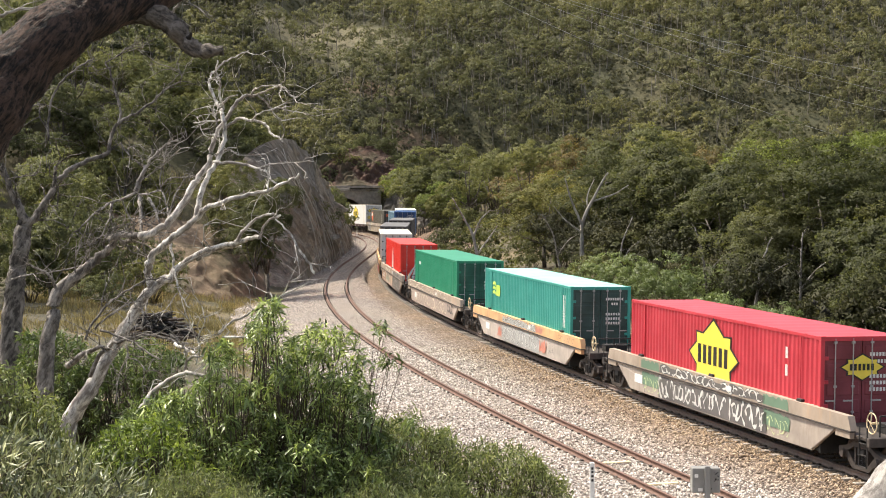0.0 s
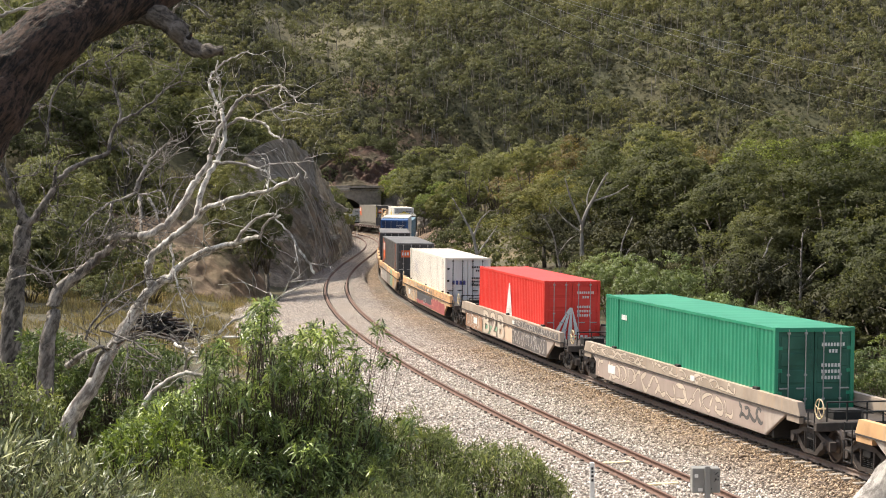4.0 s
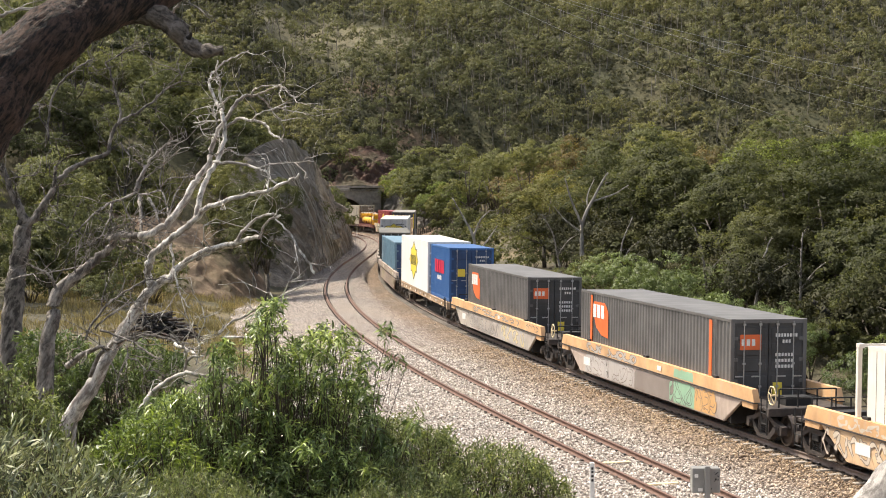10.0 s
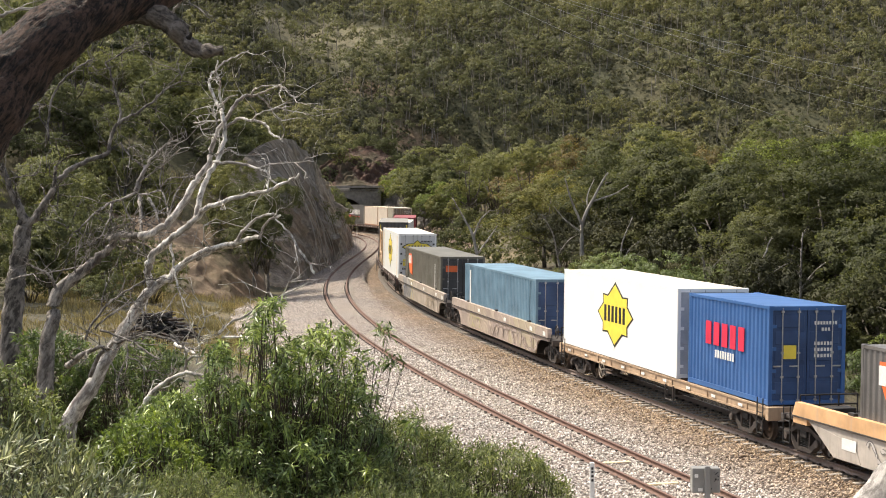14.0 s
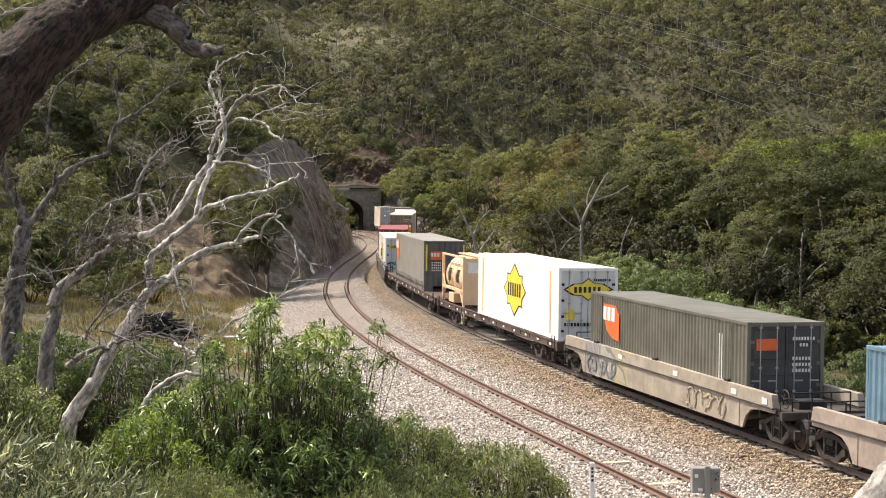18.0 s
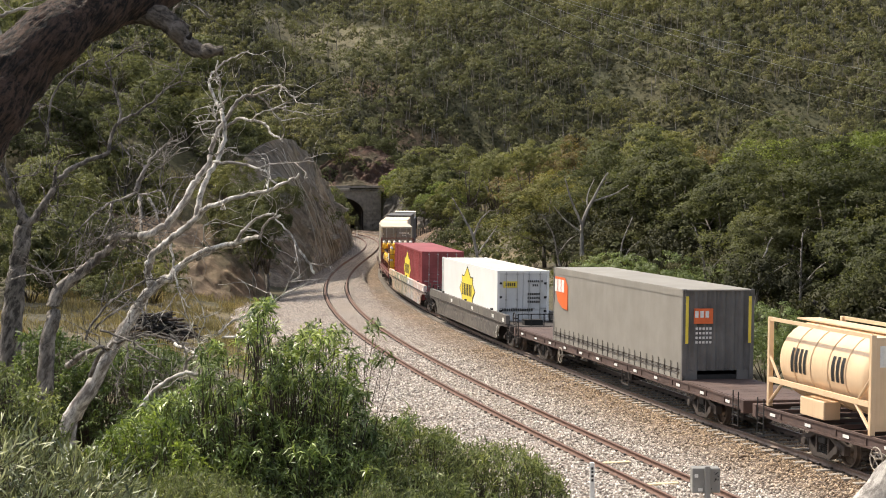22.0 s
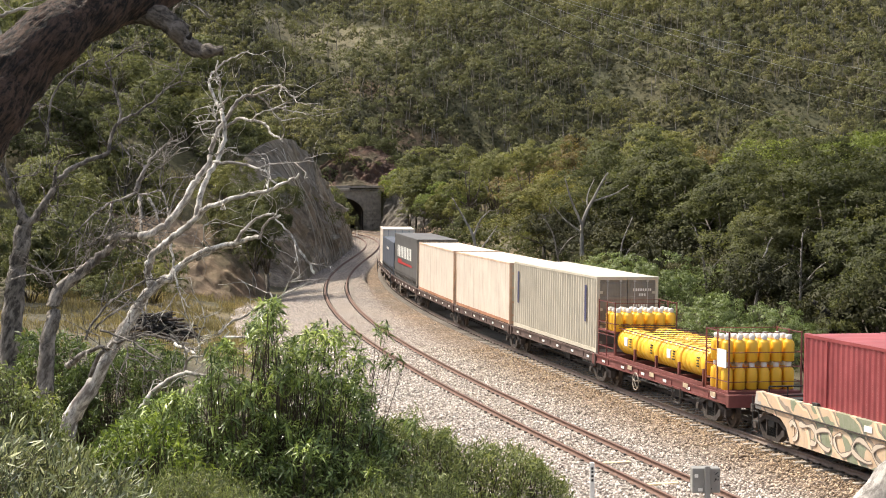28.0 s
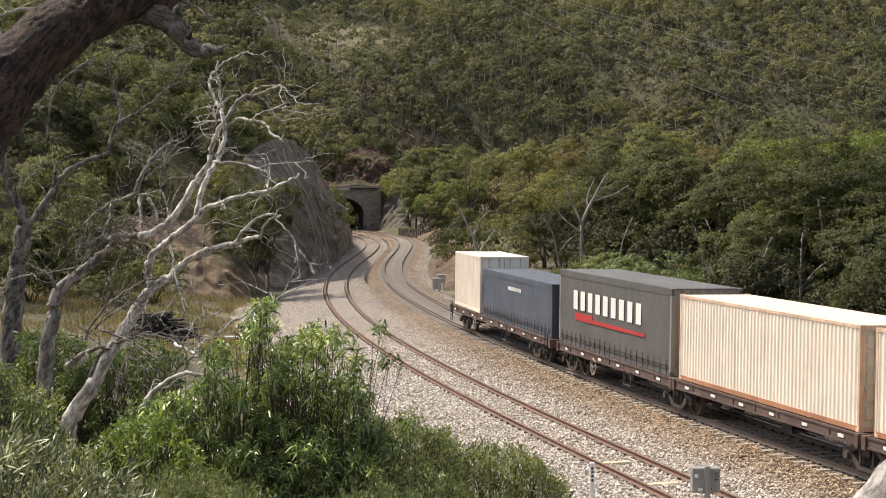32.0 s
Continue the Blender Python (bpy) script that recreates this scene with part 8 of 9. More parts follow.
def bank(x, y):
    return float(ground_height(x, y)) - 0.08


def near_plants():
    rng = np.random.default_rng(51)
    # the bright shrub, its crown broken into separate sprays
    crest = [(-2.62, 5.55), (-2.44, 5.92), (-2.24, 6.05), (-2.02, 6.10), (-1.89, 6.22), (-1.84, 6.46), (-1.72, 6.54), (-1.63, 6.34), (-1.54, 6.64), (-1.5, 6.84), (-1.39, 6.88), (-1.28, 6.82), (-1.2, 6.62), (-1.14, 6.46), (-1.04, 6.64), (-0.89, 6.70), (-0.78, 6.64), (-0.69, 6.42), (-0.64, 6.2), (-0.56, 5.95), (-0.42, 5.7)]
    side = [(-0.50, 13.2, 6.62), (-0.46, 13.25, 6.60), (-0.53, 13.2, 6.57), (-0.46, 13.1, 6.38), (-0.42, 13.15, 6.36), (-0.5, 13.2, 6.33), (-0.58, 13.2, 6.12), (-0.55, 13.25, 6.05), (-0.6, 13.2, 5.98), (-0.62, 13.3, 5.9), (-0.66, 13.2, 5.84),
            (-0.62, 13.1, 6.36), (-0.68, 13.15, 6.28), (-0.7, 13.2, 6.42), (-0.29, 13.3, 5.84), (-0.24, 13.3, 5.76), (-0.31, 13.2, 5.7), (-0.5, 13.2, 5.72), (-0.42, 13.3, 5.64)]
    for y0, y1, n, dip, label in ((12.6, 13.3, 880, 0.0, "bright green shrub with long glossy lance leaves"), (13.2, 14.0, 820, 0.05, "tall green shrub with drooping lance leaves behind another")):
        q = under([(x, z - dip) for x, z in crest], n, y0, y1, 1.5, rng, 0.95)
        open_ = np.sin(q[:, 0] * 9.0 + 1.2 + 3 * q[:, 1]) * np.sin(q[:, 2] * 8.0 + 2 * q[:, 1]) > np.where(q[:, 2] > 6.02, 0.34, 0.62)
        q = q[~open_] if dip else np.concatenate([q[~open_], np.array(side)])
        spray_shrub("bright_shrub", label, (-1.35, (y0 + y1) / 2, bank(-1.35, 13.2)), q, M["leaf_bright"], 26, 0.080, 0.21, int(y0 * 10), 1.15, 0.11, 0.6, 0.1, per=44, thick=0.008)
    q = under([(-2.4, 5.6), (-1.8, 5.75), (-1.2, 5.9), (-0.8, 5.85), (-0.5, 5.55)], 420, 13.2, 14.2, 0.9, rng, 1.0)
    spray_shrub("bright_shrub", "inner shrub crowded with lance leaves, green darkened for shade", (-1.3, 13.7, bank(-1.3, 13.7)), q, M["leaf_deep"], 20, 0.10, 0.22, 8, 1.0, 0.13, 0.5, 0.15, per=30, thick=0.007)
    q = under([(-1.7, 5.75), (-1.3, 5.85), (-0.9, 5.8), (-0.6, 5.75), (-0.45, 5.5)], 240, 12.3, 12.8, 0.65, rng, 1.0)
    spray_shrub("bright_shrub", "low green shrub with lance leaves before the tall one", (-1.0, 12.5, bank(-1.0, 12.5)), q, M["leaf_bright"], 20, 0.075, 0.21, 6, 1.0, 0.12, 0.5, 0.2, per=14, thick=0.006)
    # yellow-green bush on the bright shrub's shoulder
    q = under([(-2.75, 5.5), (-2.5, 5.85), (-2.2, 6.02), (-1.95, 5.95), (-1.7, 5.6)], 330, 11.9, 12.6, 0.9, rng)
    spray_shrub("fresh_shrub", "low yellow-green shrub with crowded lance leaves", (-2.2, 12.3, bank(-2.2, 12.3)), q, M["leaf_lime"], 20, 0.075, 0.22, 9, 1.0, 0.10, 0.4, 0.4)
    # the shrubs of small narrow leaves that reach out over the ballast
    for i, (crest, y0, y1, n) in enumerate((
            ([(-0.72, 5.75), (-0.45, 5.72), (-0.28, 5.80), (-0.15, 5.62), (0.02, 5.68), (0.14, 5.48)], 13.4, 14.6, 380),
            ([(0.05, 5.40), (0.2, 5.48), (0.45, 5.50), (0.58, 5.50), (0.72, 5.42), (0.9, 5.32), (1.04, 5.12)], 13.6, 14.8, 380),
            ([(-0.75, 5.55), (-0.4, 5.58), (-0.1, 5.55), (0.2, 5.36), (0.5, 5.28), (0.8, 5.16)], 12.4, 13.4, 420))):
        q = under(crest, n, y0, y1, 0.75, rng)
        at = (float(np.mean(q[:, 0])), (y0 + y1) / 2)
        spray_shrub("grey_shrub", "dense grey-green shrub with small narrow leaves", (*at, bank(*at)), q, M["leaf_grey"], 30, 0.062, 0.17, 12 + i, 0.8, 0.16, 0.15, 0.6, thick=0.007)
    # feathery plumes in front
    for i, (crest, y0, y1, n) in enumerate((
            ([(-2.1, 5.78), (-1.8, 5.86), (-1.5, 5.92), (-1.25, 5.80), (-1.0, 5.66)], 10.2, 11.2, 380),
            ([(-1.05, 5.60), (-0.7, 5.66), (-0.4, 5.72), (-0.1, 5.66), (0.15, 5.52), (0.45, 5.46)], 10.6, 11.6, 400))):
        q = under(crest, n, y0, y1, 0.5, rng)
        at = (float(np.mean(q[:, 0])), (y0 + y1) / 2)
        spray_shrub("feathery_shrub", "feathery grey-green shrub with very fine leaves", (*at, bank(*at)), q, M["leaf_fine"], 46, 0.042, 0.13, 62 + i, 0.7, 0.22, 0.1, 0.8, (0.15, 0, 0.2), thick=0.005)
    # silvery olive shrub in the corner, its plumes swept aside
    for i, (crest, y0, y1, n, size) in enumerate((
            ([(-2.5, 6.42), (-2.2, 6.46), (-2.02, 6.44), (-1.85, 6.36), (-1.65, 6.28), (-1.5, 6.2)], 8.2, 9.0, 190, 0.066),
            ([(-2.5, 6.30), (-2.2, 6.32), (-1.9, 6.26), (-1.6, 6.16), (-1.4, 6.1)], 7.8, 8.4, 120, 0.062))):
        q = under(crest, n, y0, y1, 0.42, rng)
        at = (-2.3, (y0 + y1) / 2)
        spray_shrub("olive_shrub", "pale silvery olive shrub with upright narrow leaves", (*at, bank(*at)), q, M["leaf_silver"], 15, size * 1.1, 0.17, 21 + i, 0.55, 0.24, -0.05, 0.35, (0.55, 0, 0.25), thick=0.006)
    # grey-green leaves beside the trunks, shade-darkened green leaves behind them
    for i, (crest, y0, y1, n, leaf, size) in enumerate((
            ([(-3.35, 6.55), (-3.1, 6.42), (-2.92, 6.30), (-2.76, 6.20), (-2.66, 5.92), (-2.5, 5.75)], 11.4, 12.4, 420, "leaf_grey", 0.055),
            ([(-3.1, 6.15), (-2.8, 6.05), (-2.55, 5.86), (-2.3, 5.78), (-2.0, 5.75)], 10.6, 11.6, 380, "leaf_fine", 0.050),
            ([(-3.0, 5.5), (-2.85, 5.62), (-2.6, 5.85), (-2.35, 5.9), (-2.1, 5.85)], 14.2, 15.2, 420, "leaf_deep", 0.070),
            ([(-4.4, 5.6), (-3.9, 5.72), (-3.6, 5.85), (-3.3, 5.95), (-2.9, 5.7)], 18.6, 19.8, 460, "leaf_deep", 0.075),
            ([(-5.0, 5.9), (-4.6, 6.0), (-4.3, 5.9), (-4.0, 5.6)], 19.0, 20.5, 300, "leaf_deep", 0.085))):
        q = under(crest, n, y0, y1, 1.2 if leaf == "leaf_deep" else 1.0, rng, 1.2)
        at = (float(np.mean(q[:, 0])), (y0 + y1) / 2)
        label = {"leaf_grey": "leafy grey-green shrub beside the dead trunks", "leaf_fine": "fine-leaved grey-green shrub below the trunks", "leaf_deep": "shrub below the dead trees, green darkened for shade"}[leaf]
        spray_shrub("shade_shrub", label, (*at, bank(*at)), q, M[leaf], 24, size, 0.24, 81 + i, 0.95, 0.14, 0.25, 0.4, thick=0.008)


M["leaf_lime"] = leafy("yellow_green_leaves", (0.070, 0.108, 0.022), (0.23, 0.295, 0.075), 0.6, 0.4, 0.34)
near_plants()


# ---- dead tree, gum bough and log ----
def twigs(bm, start, way, length, r, depth, rnd):
    """Bare twigs that fork and bend."""
    pts = [Vector(start)]
    d = Vector(way).normalized()
    n = 4
    for i in range(n):
        d = (d + Vector((rnd.gauss(0, 0.42), rnd.gauss(0, 0.3), rnd.gauss(0.04, 0.40)))).normalized()
        pts.append(pts[-1] + d * length / n)
    limb(bm, pts, [r * (1 - 0.6 * i / n) for i in range(n + 1)], 5, 0, rnd)
    if depth:
        for _ in range(3):
            k = rnd.randint(1, n)
            side = (d + Vector((rnd.gauss(0, 0.8), rnd.gauss(0, 0.6), rnd.gauss(0.1, 0.7)))).normalized()
            twigs(bm, pts[k], side, length * rnd.uniform(0.45, 0.75), r * 0.5, depth - 1, rnd)


def bare_tree(label, boughs, mat_, seed, every=0.22):
    """A leafless tree from its main boughs (points, thick end, thin end), with side twigs grown on them."""
    rnd = random.Random(seed)
    first = Vector(boughs[0][0][0])
    t = thing("dead_tree", Matrix.Translation(first), label, "tree", "dead trees on the bank")
    for points, r0, r1 in boughs:
        pts = curve_points([Vector(q) - first for q in points], 4 * (len(points) - 1) + 1)
        j = 0.045 * r0 + 0.005
        pts = [q + Vector((rnd.gauss(0, j), rnd.gauss(0, j), rnd.gauss(0, j))) for q in pts]
        bm = limb(bmesh.new(), pts, [r0 + (r1 - r0) * i / (len(pts) - 1) for i in range(len(pts))], 10, 0.09, rnd)
        bough = part("bough", bm, mat_, t)
        if r0 < 0.09:
            run = sum((b - a).length for a, b in zip(pts, pts[1:]))
            b2 = bmesh.new()
            for _ in range(int(run / every) + 2):
                k = rnd.randint(len(pts) // 5, len(pts) - 1)
                d = (pts[k] - pts[k - 1]).normalized() + Vector((rnd.gauss(0, 0.8), rnd.gauss(0, 0.5), rnd.gauss(0.15, 0.8)))
                twigs(b2, pts[k], d, rnd.uniform(0.15, 0.6), max(0.006, min(0.010, r1 * 0.5)), 1, rnd)
            tagged(part("twig_growth", b2, mat_, bough), kind="stuff")
    return t


SILVER_TRUNK = [
    ([(-4.05, 18, 4.46), (-4.01, 17.96, 5.05), (-3.89, 17.91, 5.31), (-3.71, 17.87, 5.57), (-3.57, 17.82, 5.82), (-3.39, 17.78, 6.09), (-3.23, 17.73, 6.36), (-3.04, 17.69, 6.59), (-2.86, 17.64, 6.71), (-2.72, 17.6, 6.84)], 0.102, 0.038),
    ([(-2.72, 17.6, 6.84), (-2.56, 17.48, 6.95), (-2.37, 17.36, 7.03), (-2.15, 17.24, 7.08), (-1.97, 17.12, 7.14), (-1.83, 17, 7.16)], 0.035, 0.020),
    ([(-3.06, 17.7, 6.54), (-3.07, 17.64, 6.78), (-3.03, 17.57, 6.93), (-2.92, 17.51, 7.04), (-2.8, 17.44, 7.13), (-2.66, 17.38, 7.24), (-2.53, 17.31, 7.33), (-2.43, 17.25, 7.43), (-2.32, 17.19, 7.48), (-2.14, 17.12, 7.54), (-1.9, 17.06, 7.6), (-1.75, 16.99, 7.62), (-1.6, 16.93, 7.7), (-1.5, 16.86, 7.74), (-1.42, 16.8, 7.79)], 0.044, 0.011),
    ([(-2.55, 17.4, 7.32), (-2.52, 17.45, 7.46), (-2.48, 17.5, 7.64), (-2.42, 17.55, 7.8), (-2.35, 17.6, 7.92), (-2.29, 17.65, 8.07), (-2.28, 17.7, 8.23), (-2.3, 17.75, 8.4), (-2.32, 17.8, 8.48)], 0.032, 0.021),
    ([(-3.21, 17.9, 7.13), (-3.04, 17.9, 7.19), (-2.89, 17.9, 7.29), (-2.76, 17.9, 7.46), (-2.65, 17.9, 7.65), (-2.55, 17.9, 7.81), (-2.46, 17.9, 7.93), (-2.44, 17.9, 8.05), (-2.38, 17.9, 8.23), (-2.29, 17.9, 8.37), (-2.2, 17.9, 8.52), (-2.11, 17.9, 8.6), (-1.96, 17.9, 8.62)], 0.045, 0.015),
]
SILVER_BOUGHS = [
    ([(-2.32, 17.8, 8.48), (-2.38, 17.85, 8.53), (-2.42, 17.9, 8.63), (-2.47, 17.95, 8.74), (-2.46, 18, 8.83), (-2.42, 18.05, 8.89), (-2.33, 18.1, 8.98), (-2.22, 18.15, 9.05), (-2.08, 18.2, 9.11)], 0.019, 0.006),
    ([(-2.3, 17.8, 8.49), (-2.33, 17.75, 8.61), (-2.33, 17.7, 8.75), (-2.35, 17.65, 8.87), (-2.33, 17.6, 8.97)], 0.015, 0.006),
    ([(-2.28, 17.8, 8.29), (-2.19, 17.73, 8.34), (-2.1, 17.65, 8.37), (-2.01, 17.57, 8.35), (-1.88, 17.5, 8.32), (-1.8, 17.43, 8.27), (-1.76, 17.35, 8.2), (-1.68, 17.27, 8.17), (-1.62, 17.2, 8.12)], 0.016, 0.009),
    ([(-1.96, 17.4, 8.33), (-1.89, 17.35, 8.4), (-1.81, 17.3, 8.43), (-1.69, 17.25, 8.46), (-1.53, 17.2, 8.48)], 0.010, 0.005),
    ([(-1.96, 17.9, 8.62), (-1.88, 18, 8.56), (-1.8, 18.1, 8.45), (-1.73, 18.2, 8.37), (-1.61, 18.3, 8.39), (-1.48, 18.4, 8.41)], 0.012, 0.004),
    ([(-2.02, 17.9, 8.61), (-1.98, 17.82, 8.68), (-1.88, 17.75, 8.71), (-1.7, 17.68, 8.72), (-1.64, 17.6, 8.77)], 0.011, 0.005),
    ([(-1.99, 17.9, 8.62), (-1.83, 17.8, 8.67), (-1.69, 17.7, 8.71), (-1.6, 17.6, 8.63), (-1.52, 17.5, 8.59), (-1.46, 17.4, 8.61)], 0.011, 0.005),
    ([(-2.31, 17.8, 8.35), (-2.4, 17.7, 8.35), (-2.58, 17.6, 8.32)], 0.012, 0.006),
    ([(-2.31, 17.8, 8.51), (-2.23, 17.65, 8.58), (-2.12, 17.5, 8.6)], 0.012, 0.007),
]
SILVER_LOW_BOUGHS = [
    ([(-2.39, 17.6, 7.92), (-2.24, 17.53, 7.91), (-2.06, 17.47, 7.9), (-1.91, 17.4, 7.85), (-1.81, 17.33, 7.82), (-1.76, 17.27, 7.75), (-1.67, 17.2, 7.67)], 0.016, 0.009),
    ([(-1.88, 17.4, 7.85), (-1.77, 17.33, 7.89), (-1.58, 17.27, 7.91), (-1.31, 17.2, 7.92)], 0.008, 0.004),
    ([(-1.75, 16.9, 7.61), (-1.76, 16.95, 7.69), (-1.73, 17, 7.75)], 0.011, 0.009),
    ([(-2.37, 17.6, 7.98), (-2.32, 17.67, 8.01), (-2.26, 17.73, 8.06), (-2.17, 17.8, 8.07)], 0.009, 0.005),
    ([(-2.11, 17.2, 7.1), (-2.03, 17.1, 7.21), (-1.92, 17, 7.31), (-1.84, 16.9, 7.36), (-1.67, 16.8, 7.4)], 0.019, 0.011),
    ([(-1.84, 17, 7.16), (-1.8, 16.93, 7.26), (-1.73, 16.87, 7.33), (-1.61, 16.8, 7.38)], 0.013, 0.011),
    ([(-1.66, 16.8, 7.34), (-1.53, 16.76, 7.22), (-1.45, 16.72, 7.11), (-1.38, 16.68, 6.99), (-1.3, 16.64, 6.88), (-1.27, 16.6, 6.81)], 0.008, 0.014),
    ([(-2.55, 17.5, 6.91), (-2.36, 17.4, 6.99), (-2.17, 17.3, 7.05), (-2.05, 17.2, 7.05)], 0.018, 0.010),
    ([(-2.86, 17.7, 7.09), (-2.82, 17.62, 6.95), (-2.78, 17.55, 6.78), (-2.74, 17.47, 6.59), (-2.61, 17.4, 6.41)], 0.015, 0.006),
    ([(-2.75, 17.5, 6.57), (-2.82, 17.4, 6.45), (-2.89, 17.3, 6.34)], 0.007, 0.004),
]
GREY_BOUGHS = [
    ([(-4.41, 18.5, 4.37), (-4.36, 18.51, 5.62), (-4.33, 18.52, 5.99), (-4.28, 18.53, 6.3), (-4.21, 18.54, 6.54), (-4.06, 18.56, 6.64), (-3.94, 18.57, 6.76), (-3.81, 18.58, 6.86), (-3.67, 18.59, 6.97), (-3.59, 18.6, 7.1)], 0.099, 0.034),
    ([(-3.67, 18.6, 7.08), (-3.5, 18.4, 7.14), (-3.37, 18.2, 7.14), (-3.22, 18, 7.14)], 0.034, 0.039),
    ([(-3.54, 18.6, 7.04), (-3.41, 18.4, 7.07), (-3.27, 18.2, 7.12)], 0.028, 0.021),
    ([(-4.23, 18.5, 6.52), (-4.27, 18.43, 6.67), (-4.39, 18.37, 6.76), (-4.52, 18.3, 6.83)], 0.019, 0.009),
    ([(-4.68, 18.3, 6.66), (-4.46, 18.4, 6.7), (-4.2, 18.5, 6.74), (-3.94, 18.6, 6.81)], 0.009, 0.006),
    ([(-3.41, 18.8, 7.59), (-3.38, 18.83, 7.73), (-3.32, 18.87, 7.85), (-3.26, 18.9, 7.96), (-3.15, 18.93, 8.07), (-3.07, 18.97, 8.15), (-2.96, 19, 8.17)], 0.028, 0.008),
    ([(-3.41, 18.8, 7.59), (-3.51, 18.73, 7.53), (-3.64, 18.67, 7.5), (-3.73, 18.6, 7.44), (-3.84, 18.53, 7.35), (-3.91, 18.47, 7.26), (-3.99, 18.4, 7.17)], 0.017, 0.006),
    ([(-3.64, 18.7, 7.5), (-3.67, 18.6, 7.32), (-3.71, 18.5, 7.18), (-3.77, 18.4, 7.05)], 0.012, 0.006),
    ([(-3.39, 18.8, 7.56), (-3.24, 18.68, 7.59), (-3.09, 18.55, 7.61), (-3.02, 18.43, 7.48), (-2.97, 18.3, 7.29)], 0.013, 0.008),
    ([(-3.27, 18.8, 7.53), (-3.17, 18.65, 7.41), (-3.08, 18.5, 7.25)], 0.019, 0.009),
    ([(-3.37, 18.8, 7.57), (-3.32, 18.6, 7.38), (-3.29, 18.4, 7.22), (-3.21, 18.2, 7.11)], 0.022, 0.015),
]
GREY_SMALL_BOUGHS = [
    ([(-3.58, 18.8, 8.15), (-3.51, 18.83, 8.04), (-3.43, 18.87, 7.95), (-3.33, 18.9, 7.9)], 0.011, 0.008),
    ([(-3.11, 18.7, 7.61), (-3.13, 18.77, 7.79), (-3.09, 18.83, 7.98), (-3.07, 18.9, 8.13)], 0.008, 0.005),
    ([(-3.3, 18.8, 7.75), (-3.18, 18.73, 7.85), (-3.06, 18.67, 7.93), (-2.95, 18.6, 8)], 0.009, 0.005),
    ([(-3.11, 18.7, 7.66), (-2.98, 18.57, 7.76), (-2.79, 18.43, 7.76), (-2.67, 18.3, 7.77)], 0.009, 0.006),
    ([(-3.93, 18.6, 6.84), (-3.88, 18.5, 6.98), (-3.79, 18.4, 7.1)], 0.012, 0.008),
    ([(-3.72, 18.6, 6.98), (-3.71, 18.53, 7.08), (-3.63, 18.45, 7.19), (-3.49, 18.38, 7.24), (-3.29, 18.3, 7.27)], 0.014, 0.006),
    ([(-4.03, 18.5, 6.73), (-4, 18.43, 6.9), (-3.92, 18.37, 7.08), (-3.84, 18.3, 7.27)], 0.009, 0.005),
    ([(-2.89, 18, 7.27), (-2.91, 18.07, 7.39), (-2.88, 18.13, 7.54), (-2.84, 18.2, 7.63)], 0.012, 0.007),
    ([(-2.91, 18.8, 8.8), (-2.89, 18.8, 8.89), (-2.94, 18.8, 9), (-2.9, 18.8, 9.12)], 0.009, 0.005),
]
DARK_BOUGHS = [
    ([(-5.71, 22, 3.74), (-5.65, 22, 5.37), (-5.6, 22, 6.11), (-5.52, 22, 6.62), (-5.47, 22, 6.99), (-5.44, 22, 7.15)], 0.162, 0.099),
    ([(-5.45, 22, 7.12), (-5.32, 22, 7.23), (-5.2, 22, 7.41), (-5.05, 22, 7.61)], 0.055, 0.037),
    ([(-4.9, 21.6, 7.74), (-4.76, 21.65, 7.87), (-4.59, 21.71, 7.96), (-4.41, 21.76, 8.04), (-4.3, 21.82, 8.09), (-4.29, 21.87, 8.28), (-4.22, 21.93, 8.44), (-4.08, 21.98, 8.54), (-3.94, 22.04, 8.62), (-3.73, 22.09, 8.79), (-3.63, 22.15, 8.9), (-3.45, 22.2, 9.01)], 0.036, 0.010),
    ([(-5.43, 22, 7.17), (-5.54, 22, 7.43), (-5.65, 22, 7.71), (-5.72, 22, 7.95)], 0.059, 0.029),
    ([(-4.23, 22, 8.44), (-4.19, 22.05, 8.57), (-4.21, 22.1, 8.68), (-4.27, 22.15, 8.86), (-4.31, 22.2, 8.99), (-4.36, 22.25, 9.17), (-4.43, 22.3, 9.27), (-4.28, 22.35, 9.36), (-4.18, 22.4, 9.48)], 0.018, 0.007),
    ([(-4.28, 22.3, 9.35), (-4.16, 22.3, 9.41), (-4.02, 22.3, 9.45)], 0.009, 0.005),
    ([(-5.05, 22, 7.61), (-5.04, 22, 7.76), (-5.02, 22, 7.9)], 0.026, 0.022),
    ([(-5.12, 22, 8.24), (-5.13, 22.05, 8.52), (-5.1, 22.1, 8.75), (-5, 22.15, 8.98), (-4.86, 22.2, 9.13), (-4.69, 22.25, 9.26), (-4.56, 22.3, 9.33)], 0.017, 0.011),
    ([(-5.31, 21.8, 8.66), (-5.2, 21.9, 8.71), (-5.05, 22, 8.69)], 0.011, 0.007),
    ([(-5.22, 22, 8.71), (-5.23, 22, 8.56), (-5.14, 22, 8.38), (-5.14, 22, 8.22)], 0.011, 0.007),
    ([(-5.6, 21.8, 7.74), (-5.38, 21.7, 7.78), (-5.19, 21.6, 7.8)], 0.009, 0.006),
]
